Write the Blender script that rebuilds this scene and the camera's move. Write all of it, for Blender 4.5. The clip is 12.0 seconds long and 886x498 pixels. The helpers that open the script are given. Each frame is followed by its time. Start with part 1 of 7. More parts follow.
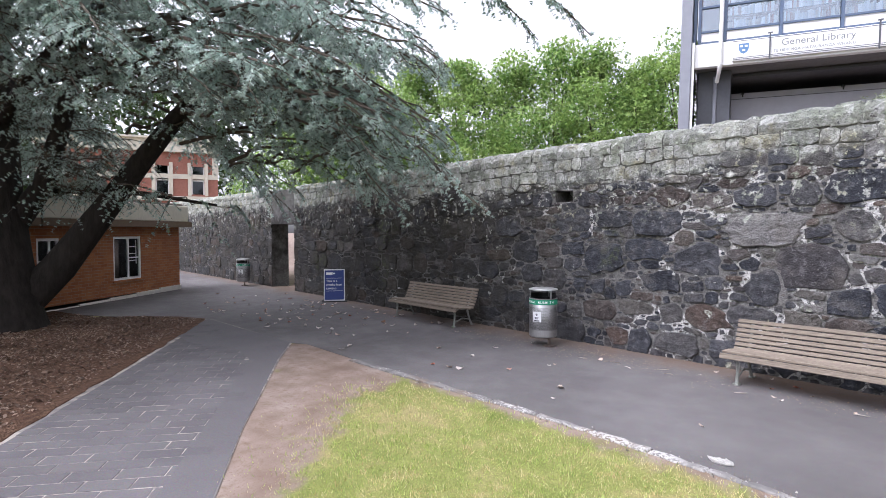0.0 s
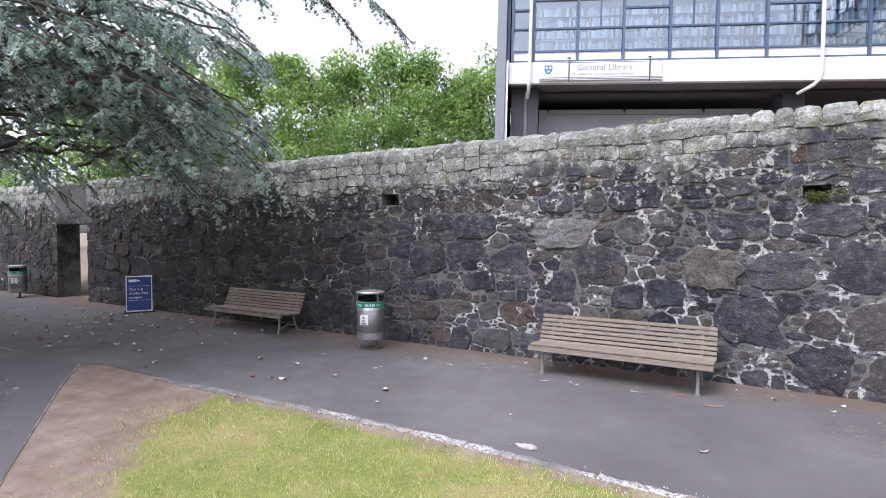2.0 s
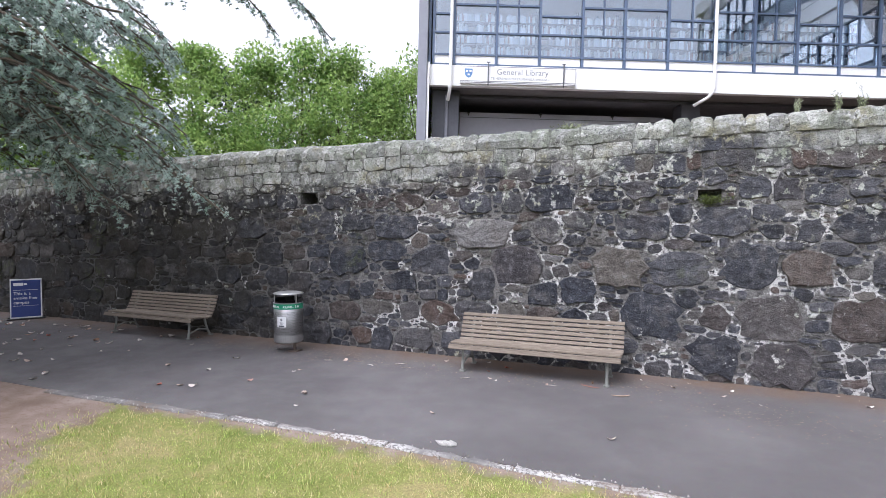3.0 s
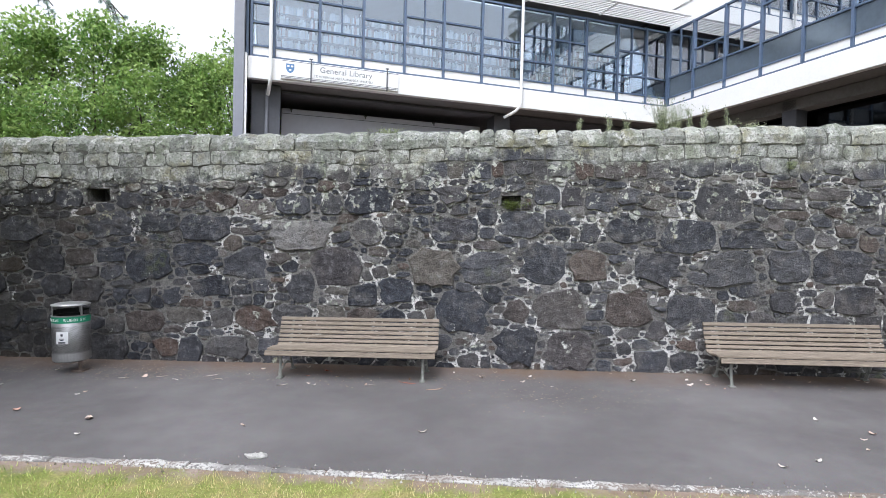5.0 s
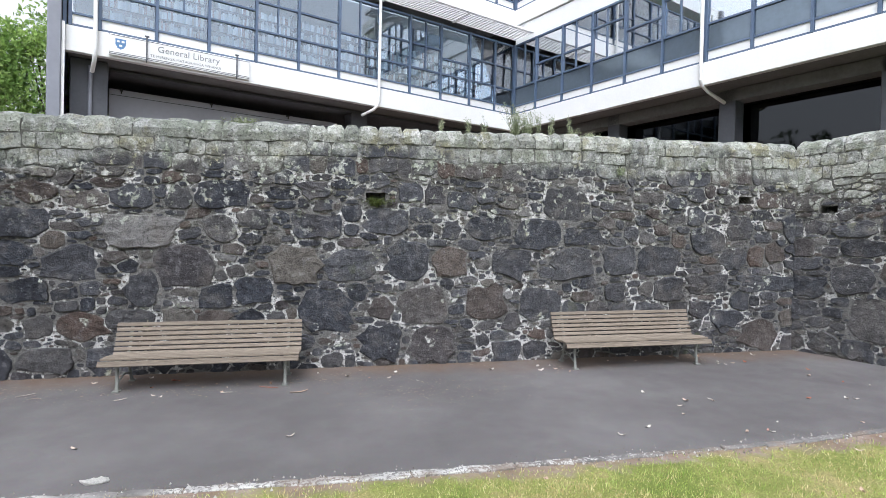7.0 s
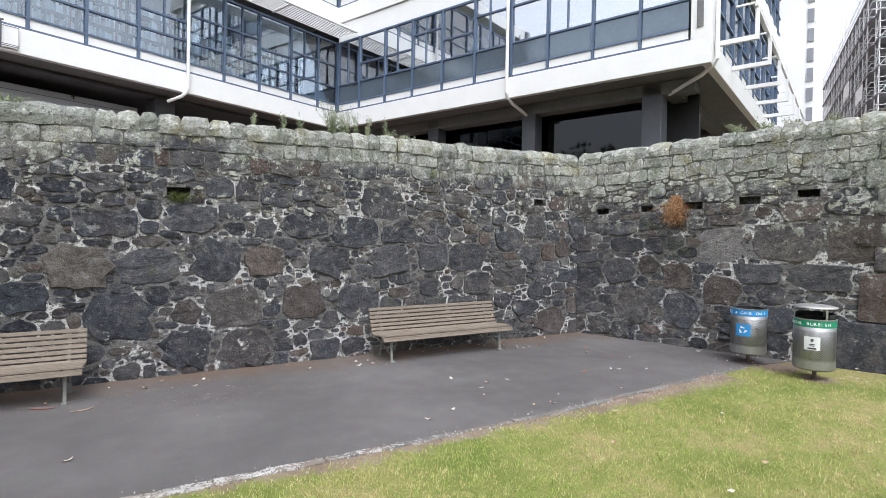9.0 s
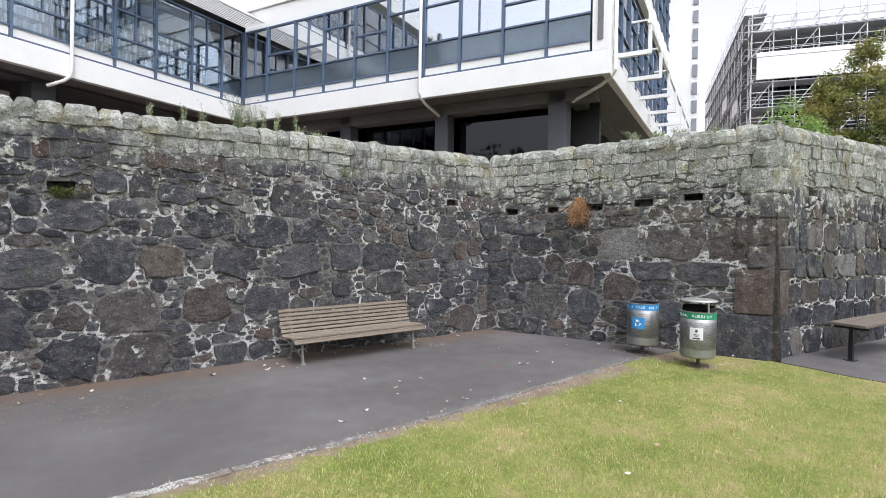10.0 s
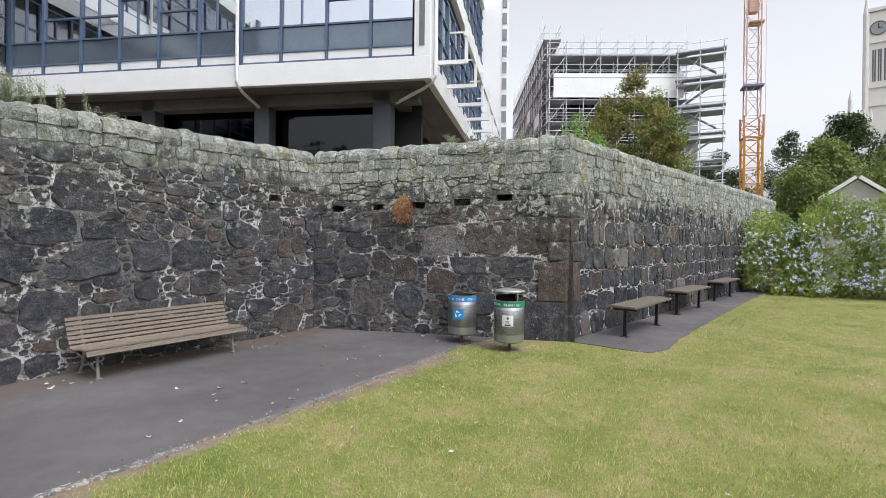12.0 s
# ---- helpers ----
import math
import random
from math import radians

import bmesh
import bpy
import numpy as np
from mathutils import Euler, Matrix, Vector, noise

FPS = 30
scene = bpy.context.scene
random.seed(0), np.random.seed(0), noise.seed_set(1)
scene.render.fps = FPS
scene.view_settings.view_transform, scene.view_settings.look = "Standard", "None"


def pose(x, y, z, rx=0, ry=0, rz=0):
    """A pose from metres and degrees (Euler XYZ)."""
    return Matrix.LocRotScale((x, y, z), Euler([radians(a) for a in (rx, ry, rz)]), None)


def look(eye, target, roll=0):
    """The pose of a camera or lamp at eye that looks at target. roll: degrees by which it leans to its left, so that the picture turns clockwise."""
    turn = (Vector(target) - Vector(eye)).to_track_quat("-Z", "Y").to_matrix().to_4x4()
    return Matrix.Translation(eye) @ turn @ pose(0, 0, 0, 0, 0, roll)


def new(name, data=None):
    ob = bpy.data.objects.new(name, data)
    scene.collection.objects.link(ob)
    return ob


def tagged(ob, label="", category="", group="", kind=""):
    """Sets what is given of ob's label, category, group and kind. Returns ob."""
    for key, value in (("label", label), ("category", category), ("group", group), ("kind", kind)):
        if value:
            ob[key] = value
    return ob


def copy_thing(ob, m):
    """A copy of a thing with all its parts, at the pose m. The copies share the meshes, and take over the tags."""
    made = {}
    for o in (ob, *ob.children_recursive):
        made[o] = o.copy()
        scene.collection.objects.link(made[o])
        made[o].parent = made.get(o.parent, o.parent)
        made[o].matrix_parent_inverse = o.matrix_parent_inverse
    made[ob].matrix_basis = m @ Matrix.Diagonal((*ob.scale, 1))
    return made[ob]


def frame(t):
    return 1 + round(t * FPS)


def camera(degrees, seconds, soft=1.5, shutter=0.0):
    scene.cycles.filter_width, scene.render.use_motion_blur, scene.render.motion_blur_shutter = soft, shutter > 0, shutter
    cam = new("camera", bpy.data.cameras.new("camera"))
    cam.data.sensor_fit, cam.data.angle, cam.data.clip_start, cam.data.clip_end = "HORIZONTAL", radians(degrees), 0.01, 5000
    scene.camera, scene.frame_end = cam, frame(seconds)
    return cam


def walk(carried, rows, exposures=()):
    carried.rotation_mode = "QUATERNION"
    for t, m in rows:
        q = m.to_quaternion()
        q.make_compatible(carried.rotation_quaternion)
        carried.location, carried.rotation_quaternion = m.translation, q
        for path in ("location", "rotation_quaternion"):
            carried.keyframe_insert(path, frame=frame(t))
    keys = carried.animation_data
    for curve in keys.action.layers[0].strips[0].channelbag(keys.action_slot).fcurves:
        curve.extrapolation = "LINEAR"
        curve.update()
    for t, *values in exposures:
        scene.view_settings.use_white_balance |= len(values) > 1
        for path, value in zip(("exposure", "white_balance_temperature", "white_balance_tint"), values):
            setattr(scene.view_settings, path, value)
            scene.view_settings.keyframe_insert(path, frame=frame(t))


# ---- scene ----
cam = camera(79.2, 12.0, 0.8)
PATH = [
    (0, (-0.209, 0.029, 2.047), (-1.665, 1.398, 1.981), -0.2),
    (0.5, (-0.187, 0.061, 2.054), (-1.533, 1.539, 1.989), -0.2),
    (1, (-0.173, 0.087, 2.061), (-1.392, 1.671, 1.996), -0.1),
    (1.5, (-0.141, 0.126, 2.089), (-1.242, 1.794, 2.022), -0.1),
    (2, (-0.143, 0.144, 2.096), (-1.115, 1.891, 2.029), -0.1),
    (2.5, (-0.14, 0.153, 2.089), (-0.989, 1.962, 2.023), -0.0),
    (3, (-0.124, 0.139, 2.092), (-0.833, 2.008, 2.025), 0.1),
    (4.8, (0.043, 0.105, 2.113), (-0.125, 2.097, 2.044), 0.4),
    (5, (0.074, 0.132, 2.128), (-0.029, 2.128, 2.061), 0.2),
    (5.5, (0.007, 0.18, 2.154), (0.049, 2.179, 2.088), 0.3),
    (6, (-0.074, 0.188, 2.125), (0.108, 2.179, 2.059), 0.4),
    (6.5, (-0.111, 0.158, 2.103), (0.191, 2.134, 2.038), 0.4),
    (7, (-0.112, 0.148, 2.085), (0.329, 2.098, 2.02), 0.5),
    (7.2, (-0.133, 0.15, 2.083), (0.368, 2.086, 2.023), 0.7),
    (8.8, (0.019, -0.097, 2.056), (0.974, 1.659, 1.993), 0.8),
    (9, (0.036, -0.051, 2.083), (1.056, 1.668, 2.018), 0.6),
    (9.5, (-0.006, -0.082, 2.087), (1.155, 1.545, 2.021), 0.7),
    (10, (0.029, -0.055, 2.091), (1.312, 1.477, 2.026), 0.8),
    (10.5, (0.091, -0.067, 2.098), (1.485, 1.365, 2.033), 0.9),
    (11, (0.082, -0.074, 2.078), (1.61, 1.215, 2.014), 0.9),
    (11.5, (-0.001, -0.076, 2.06), (1.628, 1.082, 1.999), 1.0),
    (12, (-0.038, -0.073, 2.044), (1.667, 0.971, 1.986), 0.9),
]
walk(cam, [(t, look(eye, target, roll)) for t, eye, target, roll in PATH],
     [(0, 1.50, 5950, 20), (2, 1.38, 5900, 20), (5, 1.26, 6000, 13), (7, 1.20, 6000, 12), (9, 1.08, 6150, 12), (10.5, 0.99, 6180, 13), (12, 0.80, 6200, 13)])

# ---- world, sun ----
world = bpy.data.worlds.new("sky")
scene.world = world
world.use_nodes = True
wn = world.node_tree
wn.nodes.clear()
w_out = wn.nodes.new("ShaderNodeOutputWorld")
w_bg = wn.nodes.new("ShaderNodeBackground")
w_sky = wn.nodes.new("ShaderNodeTexSky")
w_sky.sky_type, w_sky.sun_disc = "NISHITA", False
w_sky.sun_elevation, w_sky.sun_rotation = radians(58), radians(200)
w_sky.dust_density, w_sky.air_density, w_sky.ozone_density = 4.0, 1.0, 1.0
w_hue = wn.nodes.new("ShaderNodeHueSaturation")     # thin cloud washes the blue out
w_hue.inputs["Saturation"].default_value = 0.08
wn.links.new(w_sky.outputs[0], w_hue.inputs["Color"])
wn.links.new(w_hue.outputs[0], w_bg.inputs["Color"])
w_bg.inputs["Strength"].default_value = 0.15
wn.links.new(w_bg.outputs[0], w_out.inputs[0])
sun = new("sun", bpy.data.lights.new("sun", "SUN"))
sun.data.energy, sun.data.angle, sun.data.color = 0.5, radians(35), (1.0, 0.985, 0.97)
sun.matrix_world = look((-8, -22, 38), (0, 0, 0))

# ---- small helpers ----
UPV = Vector((0.0192, 0.0175, 1.0)).normalized()


def mesh_of(name, verts, faces, mat, smooth=False):
    me = bpy.data.meshes.new(name)
    me.from_pydata([tuple(v) for v in verts], [], faces)
    me.materials.append(mat)
    if smooth:
        me.polygons.foreach_set("use_smooth", [True] * len(me.polygons))
    me.update()
    return me


def child(ob, parent):
    ob.parent = parent
    return ob


def part(name, bm, mat, parent=None, label="", smooth=False):
    """Links a bmesh as one mesh object under a thing or a part."""
    me = bpy.data.meshes.new(name)
    bm.to_mesh(me)
    bm.free()
    for m in mat if isinstance(mat, (list, tuple)) else [mat]:
        me.materials.append(m)
    if smooth:
        me.polygons.foreach_set("use_smooth", [True] * len(me.polygons))
    ob = new(name, me)
    if parent is not None:
        ob.parent = parent
    return tagged(ob, label)


def add_box(bm, lo, hi, m=None, bevel=0.0):
    lo, hi = Vector(lo), Vector(hi)
    mid, size = (lo + hi) / 2, hi - lo
    mm = Matrix.Translation(mid) @ Matrix.Diagonal((*size, 1))
    if m is not None:
        mm = m @ mm
    r = bmesh.ops.create_cube(bm, size=1, matrix=mm)
    if bevel:
        es = list({e for v in r["verts"] for e in v.link_edges})
        bmesh.ops.bevel(bm, geom=es, offset=bevel, segments=1, affect="EDGES", profile=0.5)
    return bm


def box(lo, hi, m=None, bevel=0.0):
    return add_box(bmesh.new(), lo, hi, m, bevel)


def add_cyl(bm, p0, p1, r0, r1=None, seg=12, caps=True):
    p0, p1 = Vector(p0), Vector(p1)
    d = p1 - p0
    m = Matrix.Translation((p0 + p1) / 2) @ d.to_track_quat("Z", "Y").to_matrix().to_4x4()
    bmesh.ops.create_cone(bm, cap_ends=caps, segments=seg, radius1=r0, radius2=r0 if r1 is None else r1, depth=d.length, matrix=m)
    return bm


def cyl(p0, p1, r0, r1=None, seg=12, caps=True):
    return add_cyl(bmesh.new(), p0, p1, r0, r1, seg, caps)


def add_lathe(bm, profile, seg=24):
    """Turns a profile of (radius, z) about the z axis."""
    rings = []
    for r, z in profile:
        rings.append([bm.verts.new((r * math.cos(2 * math.pi * k / seg), r * math.sin(2 * math.pi * k / seg), z)) for k in range(seg)])
    for a, b in zip(rings, rings[1:]):
        for k in range(seg):
            bm.faces.new((a[k], a[(k + 1) % seg], b[(k + 1) % seg], b[k]))
    return bm


def add_tube(bm, pts, radii, seg=8):
    """A tapered tube along points."""
    rings, prev = [], None
    for i, p in enumerate(pts):
        p = Vector(p)
        d = Vector(pts[min(i + 1, len(pts) - 1)]) - Vector(pts[max(i - 1, 0)])
        q = d.to_track_quat("Z", "Y")
        x = q @ Vector((1, 0, 0))
        if prev is not None:
            x = prev - d.normalized() * prev.dot(d.normalized())
            x.normalize()
        y = d.normalized().cross(x)
        prev = x
        rings.append([bm.verts.new(p + (x * math.cos(2 * math.pi * k / seg) + y * math.sin(2 * math.pi * k / seg)) * radii[i]) for k in range(seg)])
    for a, b in zip(rings, rings[1:]):
        for k in range(seg):
            bm.faces.new((a[k], a[(k + 1) % seg], b[(k + 1) % seg], b[k]))
    bm.faces.new(rings[-1])
    return bm


def empty(name, m=None):
    ob = new(name)
    ob.empty_display_size = 0.2
    if m is not None:
        ob.matrix_world = m
    return ob


# ---- materials ----
class Nodes:
    """A few short calls to wire a node material."""

    def __init__(self, name, rough=0.8, metal=0.0, spec=0.5):
        self.mat = bpy.data.materials.new(name)
        self.mat.use_nodes = True
        self.t = self.mat.node_tree
        self.bsdf = self.t.nodes["Principled BSDF"]
        self.bsdf.inputs["Roughness"].default_value = rough
        self.bsdf.inputs["Metallic"].default_value = metal
        self.bsdf.inputs["Specular IOR Level"].default_value = spec
        geo = self.t.nodes.new("ShaderNodeNewGeometry")
        self.pos, self.island = geo.outputs["Position"], geo.outputs["Random Per Island"]
        self.rnd = self.t.nodes.new("ShaderNodeObjectInfo").outputs["Random"]

    def put(self, socket, value):
        if isinstance(value, bpy.types.NodeSocket):
            self.t.links.new(value, socket)
        elif value is not None:
            socket.default_value = value

    def noise(self, scale, detail=3.0, vec=None, rough=0.55, dist=0.0):
        n = self.t.nodes.new("ShaderNodeTexNoise")
        self.put(n.inputs["Vector"], vec or self.pos)
        n.inputs["Scale"].default_value, n.inputs["Detail"].default_value = scale, detail
        n.inputs["Roughness"].default_value, n.inputs["Distortion"].default_value = rough, dist
        return n.outputs["Fac"]

    def voronoi(self, scale, feature="F1", vec=None, out="Distance"):
        n = self.t.nodes.new("ShaderNodeTexVoronoi")
        n.feature = feature
        self.put(n.inputs["Vector"], vec or self.pos)
        n.inputs["Scale"].default_value = scale
        return n.outputs[out]

    def stretch(self, x, y, z, vec=None):
        n = self.t.nodes.new("ShaderNodeVectorMath")
        n.operation = "MULTIPLY"
        self.put(n.inputs[0], vec or self.pos)
        n.inputs[1].default_value = (x, y, z)
        return n.outputs[0]

    def xyz(self, which, vec=None):
        n = self.t.nodes.new("ShaderNodeSeparateXYZ")
        self.put(n.inputs[0], vec or self.pos)
        return n.outputs[which]

    def math(self, op, a, b=0.0, clamp=False):
        n = self.t.nodes.new("ShaderNodeMath")
        n.operation, n.use_clamp = op, clamp
        self.put(n.inputs[0], a)
        self.put(n.inputs[1], b)
        return n.outputs[0]

    def span(self, v, a, b, c=0.0, d=1.0):
        n = self.t.nodes.new("ShaderNodeMapRange")
        n.interpolation_type = "SMOOTHSTEP"
        self.put(n.inputs["Value"], v)
        for k, val in (("From Min", a), ("From Max", b), ("To Min", c), ("To Max", d)):
            n.inputs[k].default_value = val
        return n.outputs[0]

    def ramp(self, v, *stops):
        n = self.t.nodes.new("ShaderNodeValToRGB")
        self.put(n.inputs[0], v)
        el = n.color_ramp.elements
        while len(el) < len(stops):
            el.new(0.5)
        for e, (p, c) in zip(el, stops):
            e.position, e.color = p, (*c, 1)
        return n.outputs[0]

    def mix(self, fac, a, b, mode="MIX"):
        n = self.t.nodes.new("ShaderNodeMix")
        n.data_type, n.blend_type = "RGBA", mode
        self.put(n.inputs[0], fac)
        for s, v in ((n.inputs[6], a), (n.inputs[7], b)):
            self.put(s, (*v, 1) if isinstance(v, tuple) else v)
        return n.outputs[2]

    def done(self, color, rough=None, bump=None, strength=0.5, dist=0.01):
        self.put(self.bsdf.inputs["Base Color"], (*color, 1) if isinstance(color, tuple) else color)
        self.put(self.bsdf.inputs["Roughness"], rough)
        if bump is not None:
            b = self.t.nodes.new("ShaderNodeBump")
            b.inputs["Strength"].default_value, b.inputs["Distance"].default_value = strength, dist
            self.put(b.inputs["Height"], bump)
            self.t.links.new(b.outputs[0], self.bsdf.inputs["Normal"])
        return self.mat


def plain(name, color, rough=0.6, metal=0.0, vary=0.15, scale=6.0, bump=0.1):
    """One colour with grain and faint stains."""
    n = Nodes(name, rough, metal)
    dark, light = tuple(c * (1 - vary) for c in color), tuple(min(1, c * (1 + vary)) for c in color)
    f = n.mix(0.5, n.noise(scale), n.noise(scale * 9, 2))
    return n.done(n.ramp(f, (0.3, dark), (0.7, light)), n.span(n.noise(scale * 3), 0.2, 0.8, max(0, rough - 0.08), min(1, rough + 0.08)),
                  n.noise(scale * 25, 2), bump, 0.004)


def basalt_material():
    n = Nodes("basalt", 0.9, 0, 0.3)
    r = n.math("FRACT", n.math("ADD", n.math("MULTIPLY", n.rnd, 7.31), n.math("MULTIPLY", n.island, 3.77)))
    base = n.ramp(r, (0.0, (0.025, 0.028, 0.037)), (0.18, (0.050, 0.055, 0.069)), (0.32, (0.080, 0.082, 0.093)), (0.44, (0.029, 0.032, 0.042)),
                  (0.56, (0.094, 0.091, 0.092)), (0.66, (0.078, 0.061, 0.053)), (0.76, (0.045, 0.050, 0.064)), (0.86, (0.130, 0.120, 0.106)), (0.93, (0.095, 0.066, 0.054)), (1.0, (0.21, 0.208, 0.205)))
    coarse, fine = n.noise(11, 6, rough=0.72), n.noise(60, 4, rough=0.7)
    base = n.mix(n.span(coarse, 0.36, 0.50, 0.6, 0.0), base, n.mix(0.25, (0.008, 0.008, 0.010), base))
    base = n.mix(n.span(coarse, 0.52, 0.66, 0, 0.8), base, n.mix(0.5, base, (0.25, 0.25, 0.255)))
    broad = n.noise(3.6, 5, rough=0.6)
    base = n.mix(n.span(broad, 0.50, 0.68, 0, 0.6), base, n.mix(0.55, base, (0.21, 0.195, 0.175)))
    base = n.mix(n.span(broad, 0.48, 0.32, 0, 0.6), base, n.mix(0.6, base, (0.012, 0.012, 0.015)))
    base = n.mix(n.span(fine, 0.42, 0.34, 0.0, 0.7), base, (0.010, 0.010, 0.011))
    base = n.mix(n.span(fine, 0.60, 0.74, 0, 0.32), base, (0.22, 0.215, 0.21))
    # weathered stretch of tan, paler stone
    tan = n.span(n.math("ABSOLUTE", n.math("ADD", n.math("ADD", n.xyz(0), -6.5), n.math("MULTIPLY", n.noise(0.6, 3), 2.0))), 6.5, 3.5)
    base = n.mix(n.math("MULTIPLY", tan, n.span(n.noise(2.8, 5, rough=0.65), 0.30, 0.60, 0.0, 0.2)), base, n.mix(0.5, base, (0.26, 0.25, 0.24)))
    # mossy stretch near the gateway, with the cedar's shade put into its colour
    mossy_shade = n.span(n.math("ADD", n.xyz(0), n.math("MULTIPLY", n.noise(0.7, 3), 3.0)), -3.6, -6.8)
    base = n.mix(n.math("MULTIPLY", mossy_shade, n.span(n.noise(2.2, 5, rough=0.65), 0.34, 0.6, 0.25, 0.75)), base, (0.036, 0.033, 0.024))
    # rusty weathering
    base = n.mix(n.span(n.noise(0.9, 3), 0.55, 0.72, 0, 0.24), base, (0.085, 0.067, 0.052))
    z, x = n.xyz(2), n.xyz(0)
    # lichen: thick on the upper courses, blots lower down
    edge = n.math("ADD", n.math("MULTIPLY", n.noise(1.1, 4), 1.5), n.math("MULTIPLY", n.noise(7, 4), 0.7))
    east = n.span(n.math("ADD", x, n.noise(1.2, 3)), 7.6, 8.6)
    west = n.span(n.math("ADD", x, n.noise(1.0, 3)), -0.5, -3.0)
    high = n.span(n.math("ADD", n.math("ADD", z, edge), n.math("ADD", n.math("MULTIPLY", east, 0.40), n.math("MULTIPLY", west, 0.28))), 4.12, 4.50)
    mid = n.math("MULTIPLY", n.span(n.math("ADD", z, n.math("MULTIPLY", n.noise(0.8), 1.4)), 2.5, 3.4), n.span(n.math("ADD", n.noise(6.5, 6, rough=0.7), n.math("MULTIPLY", east, 0.02)), 0.555, 0.60))
    blot = n.math("MULTIPLY", n.span(n.math("ADD", n.noise(3.4, 4), n.math("MULTIPLY", tan, 0.01)), 0.66, 0.70), n.span(n.noise(14, 3), 0.42, 0.55))
    fleck = n.span(n.math("ADD", n.noise(26, 4, rough=0.7), n.span(x, -6.0, -1.5, -0.03, 0.02)), 0.63, 0.69, 0, 0.34)
    crust = n.math("MULTIPLY", n.span(n.noise(19, 6, rough=0.75), 0.33, 0.45), n.span(r, 0.0, 1.0, 0.62, 1.0))
    lich = n.math("MAXIMUM", n.math("MAXIMUM", n.math("MULTIPLY", high, n.math("MULTIPLY", crust, 0.92)), mid), n.math("MAXIMUM", blot, fleck))
    tint = n.ramp(n.noise(2.3, 3), (0.35, (0.31, 0.34, 0.265)), (0.52, (0.48, 0.495, 0.44)), (0.66, (0.38, 0.37, 0.25)))
    tint = n.mix(n.span(n.noise(7, 5, rough=0.65), 0.52, 0.60, 0, 0.85), tint, (0.66, 0.665, 0.63))
    col = n.mix(lich, base, n.mix(n.span(n.noise(30, 5, rough=0.7), 0.32, 0.56), n.mix(0.5, tint, (0.06, 0.06, 0.055)), tint))
    # moss
    col = n.mix(n.math("MULTIPLY", n.span(n.noise(0.55, 4), 0.60, 0.68), n.span(n.noise(9, 3), 0.45, 0.6, 0, 0.6)), col, (0.085, 0.10, 0.045))
    h = n.math("ADD", n.math("MULTIPLY", coarse, 1.0), n.math("ADD", n.math("MULTIPLY", fine, 0.35), n.math("MULTIPLY", lich, 0.12)))
    return n.done(col, n.span(n.noise(20), 0.3, 0.7, 0.75, 0.98), h, 1.0, 0.06)


def mortar_material():
    n = Nodes("mortar", 0.95, 0, 0.2)
    x, z = n.xyz(0), n.xyz(2)
    zone = n.span(n.math("ADD", x, n.math("MULTIPLY", n.noise(0.5), 4.0)), -5.0, -1.5, -0.12, 0.02)
    patch = n.math("ADD", n.math("ADD", n.noise(1.9, 4, rough=0.6), zone), n.span(x, 9.2, 9.8, 0.0, 0.06))
    white = n.span(n.math("ADD", patch, n.math("MULTIPLY", n.math("SUBTRACT", n.noise(7, 4), 0.5), 0.4)), 0.535, 0.585)
    high = n.span(n.math("ADD", z, n.noise(2)), 3.2, 3.7)
    grey = n.span(n.math("ADD", n.noise(1.3, 5, rough=0.65), n.math("MULTIPLY", zone, 0.8)), 0.28, 0.50)
    dark = n.mix(grey, n.mix(n.noise(9, 4), (0.022, 0.021, 0.020), (0.085, 0.08, 0.072)), n.mix(n.noise(13, 5, rough=0.7), (0.10, 0.097, 0.092), (0.36, 0.352, 0.335)))
    pale = n.mix(n.noise(12, 3), (0.46, 0.455, 0.44), (0.80, 0.795, 0.775))
    grain = n.span(n.noise(42, 5, rough=0.75), 0.36, 0.62)
    dark = n.mix(grain, n.mix(0.5, dark, (0.03, 0.03, 0.03)), dark)
    col = n.mix(n.math("MULTIPLY", white, n.span(n.noise(26, 4, rough=0.75), 0.40, 0.52)), dark, pale)
    col = n.mix(n.math("MULTIPLY", high, 0.7), col, n.mix(n.noise(8, 4), (0.06, 0.06, 0.05), (0.18, 0.18, 0.155)))
    return n.done(col, 0.95, n.noise(38, 5, rough=0.7), 1.0, 0.035)


def asphalt_material():
    n = Nodes("asphalt", 0.85, 0, 0.35)
    y, x = n.xyz(1), n.xyz(0)
    grain = n.voronoi(160, out="Color")
    base = n.mix(n.noise(1.3, 4), (0.086, 0.081, 0.081), (0.122, 0.114, 0.113))
    base = n.mix(n.span(n.noise(0.45, 3), 0.4, 0.7), base, (0.142, 0.134, 0.133))
    base = n.mix(n.span(n.noise(0.8, 5, rough=0.65), 0.50, 0.68, 0, 0.28), base, (0.075, 0.068, 0.066))
    base = n.mix(0.16, base, grain, "OVERLAY")
    # brown needles and soil along the wall foot and in blots
    near = n.span(n.math("ADD", n.math("ADD", y, n.math("MULTIPLY", x, 0.033)), n.math("MULTIPLY", n.noise(1.4, 4), 1.5)), 8.25, 9.3)
    soil = n.math("MULTIPLY", near, n.span(n.noise(13, 5, rough=0.7), 0.31, 0.47))
    base = n.mix(soil, base, n.mix(n.noise(50, 3), (0.075, 0.050, 0.036), (0.19, 0.135, 0.095)))
    base = n.mix(n.span(n.noise(55, 3), 0.68, 0.73, 0, 0.5), base, (0.22, 0.17, 0.13))
    return n.done(base, n.span(n.noise(3), 0.3, 0.7, 0.72, 0.92), n.math("ADD", n.noise(220, 3), n.math("MULTIPLY", n.noise(20, 3), 0.5)), 0.5, 0.006)


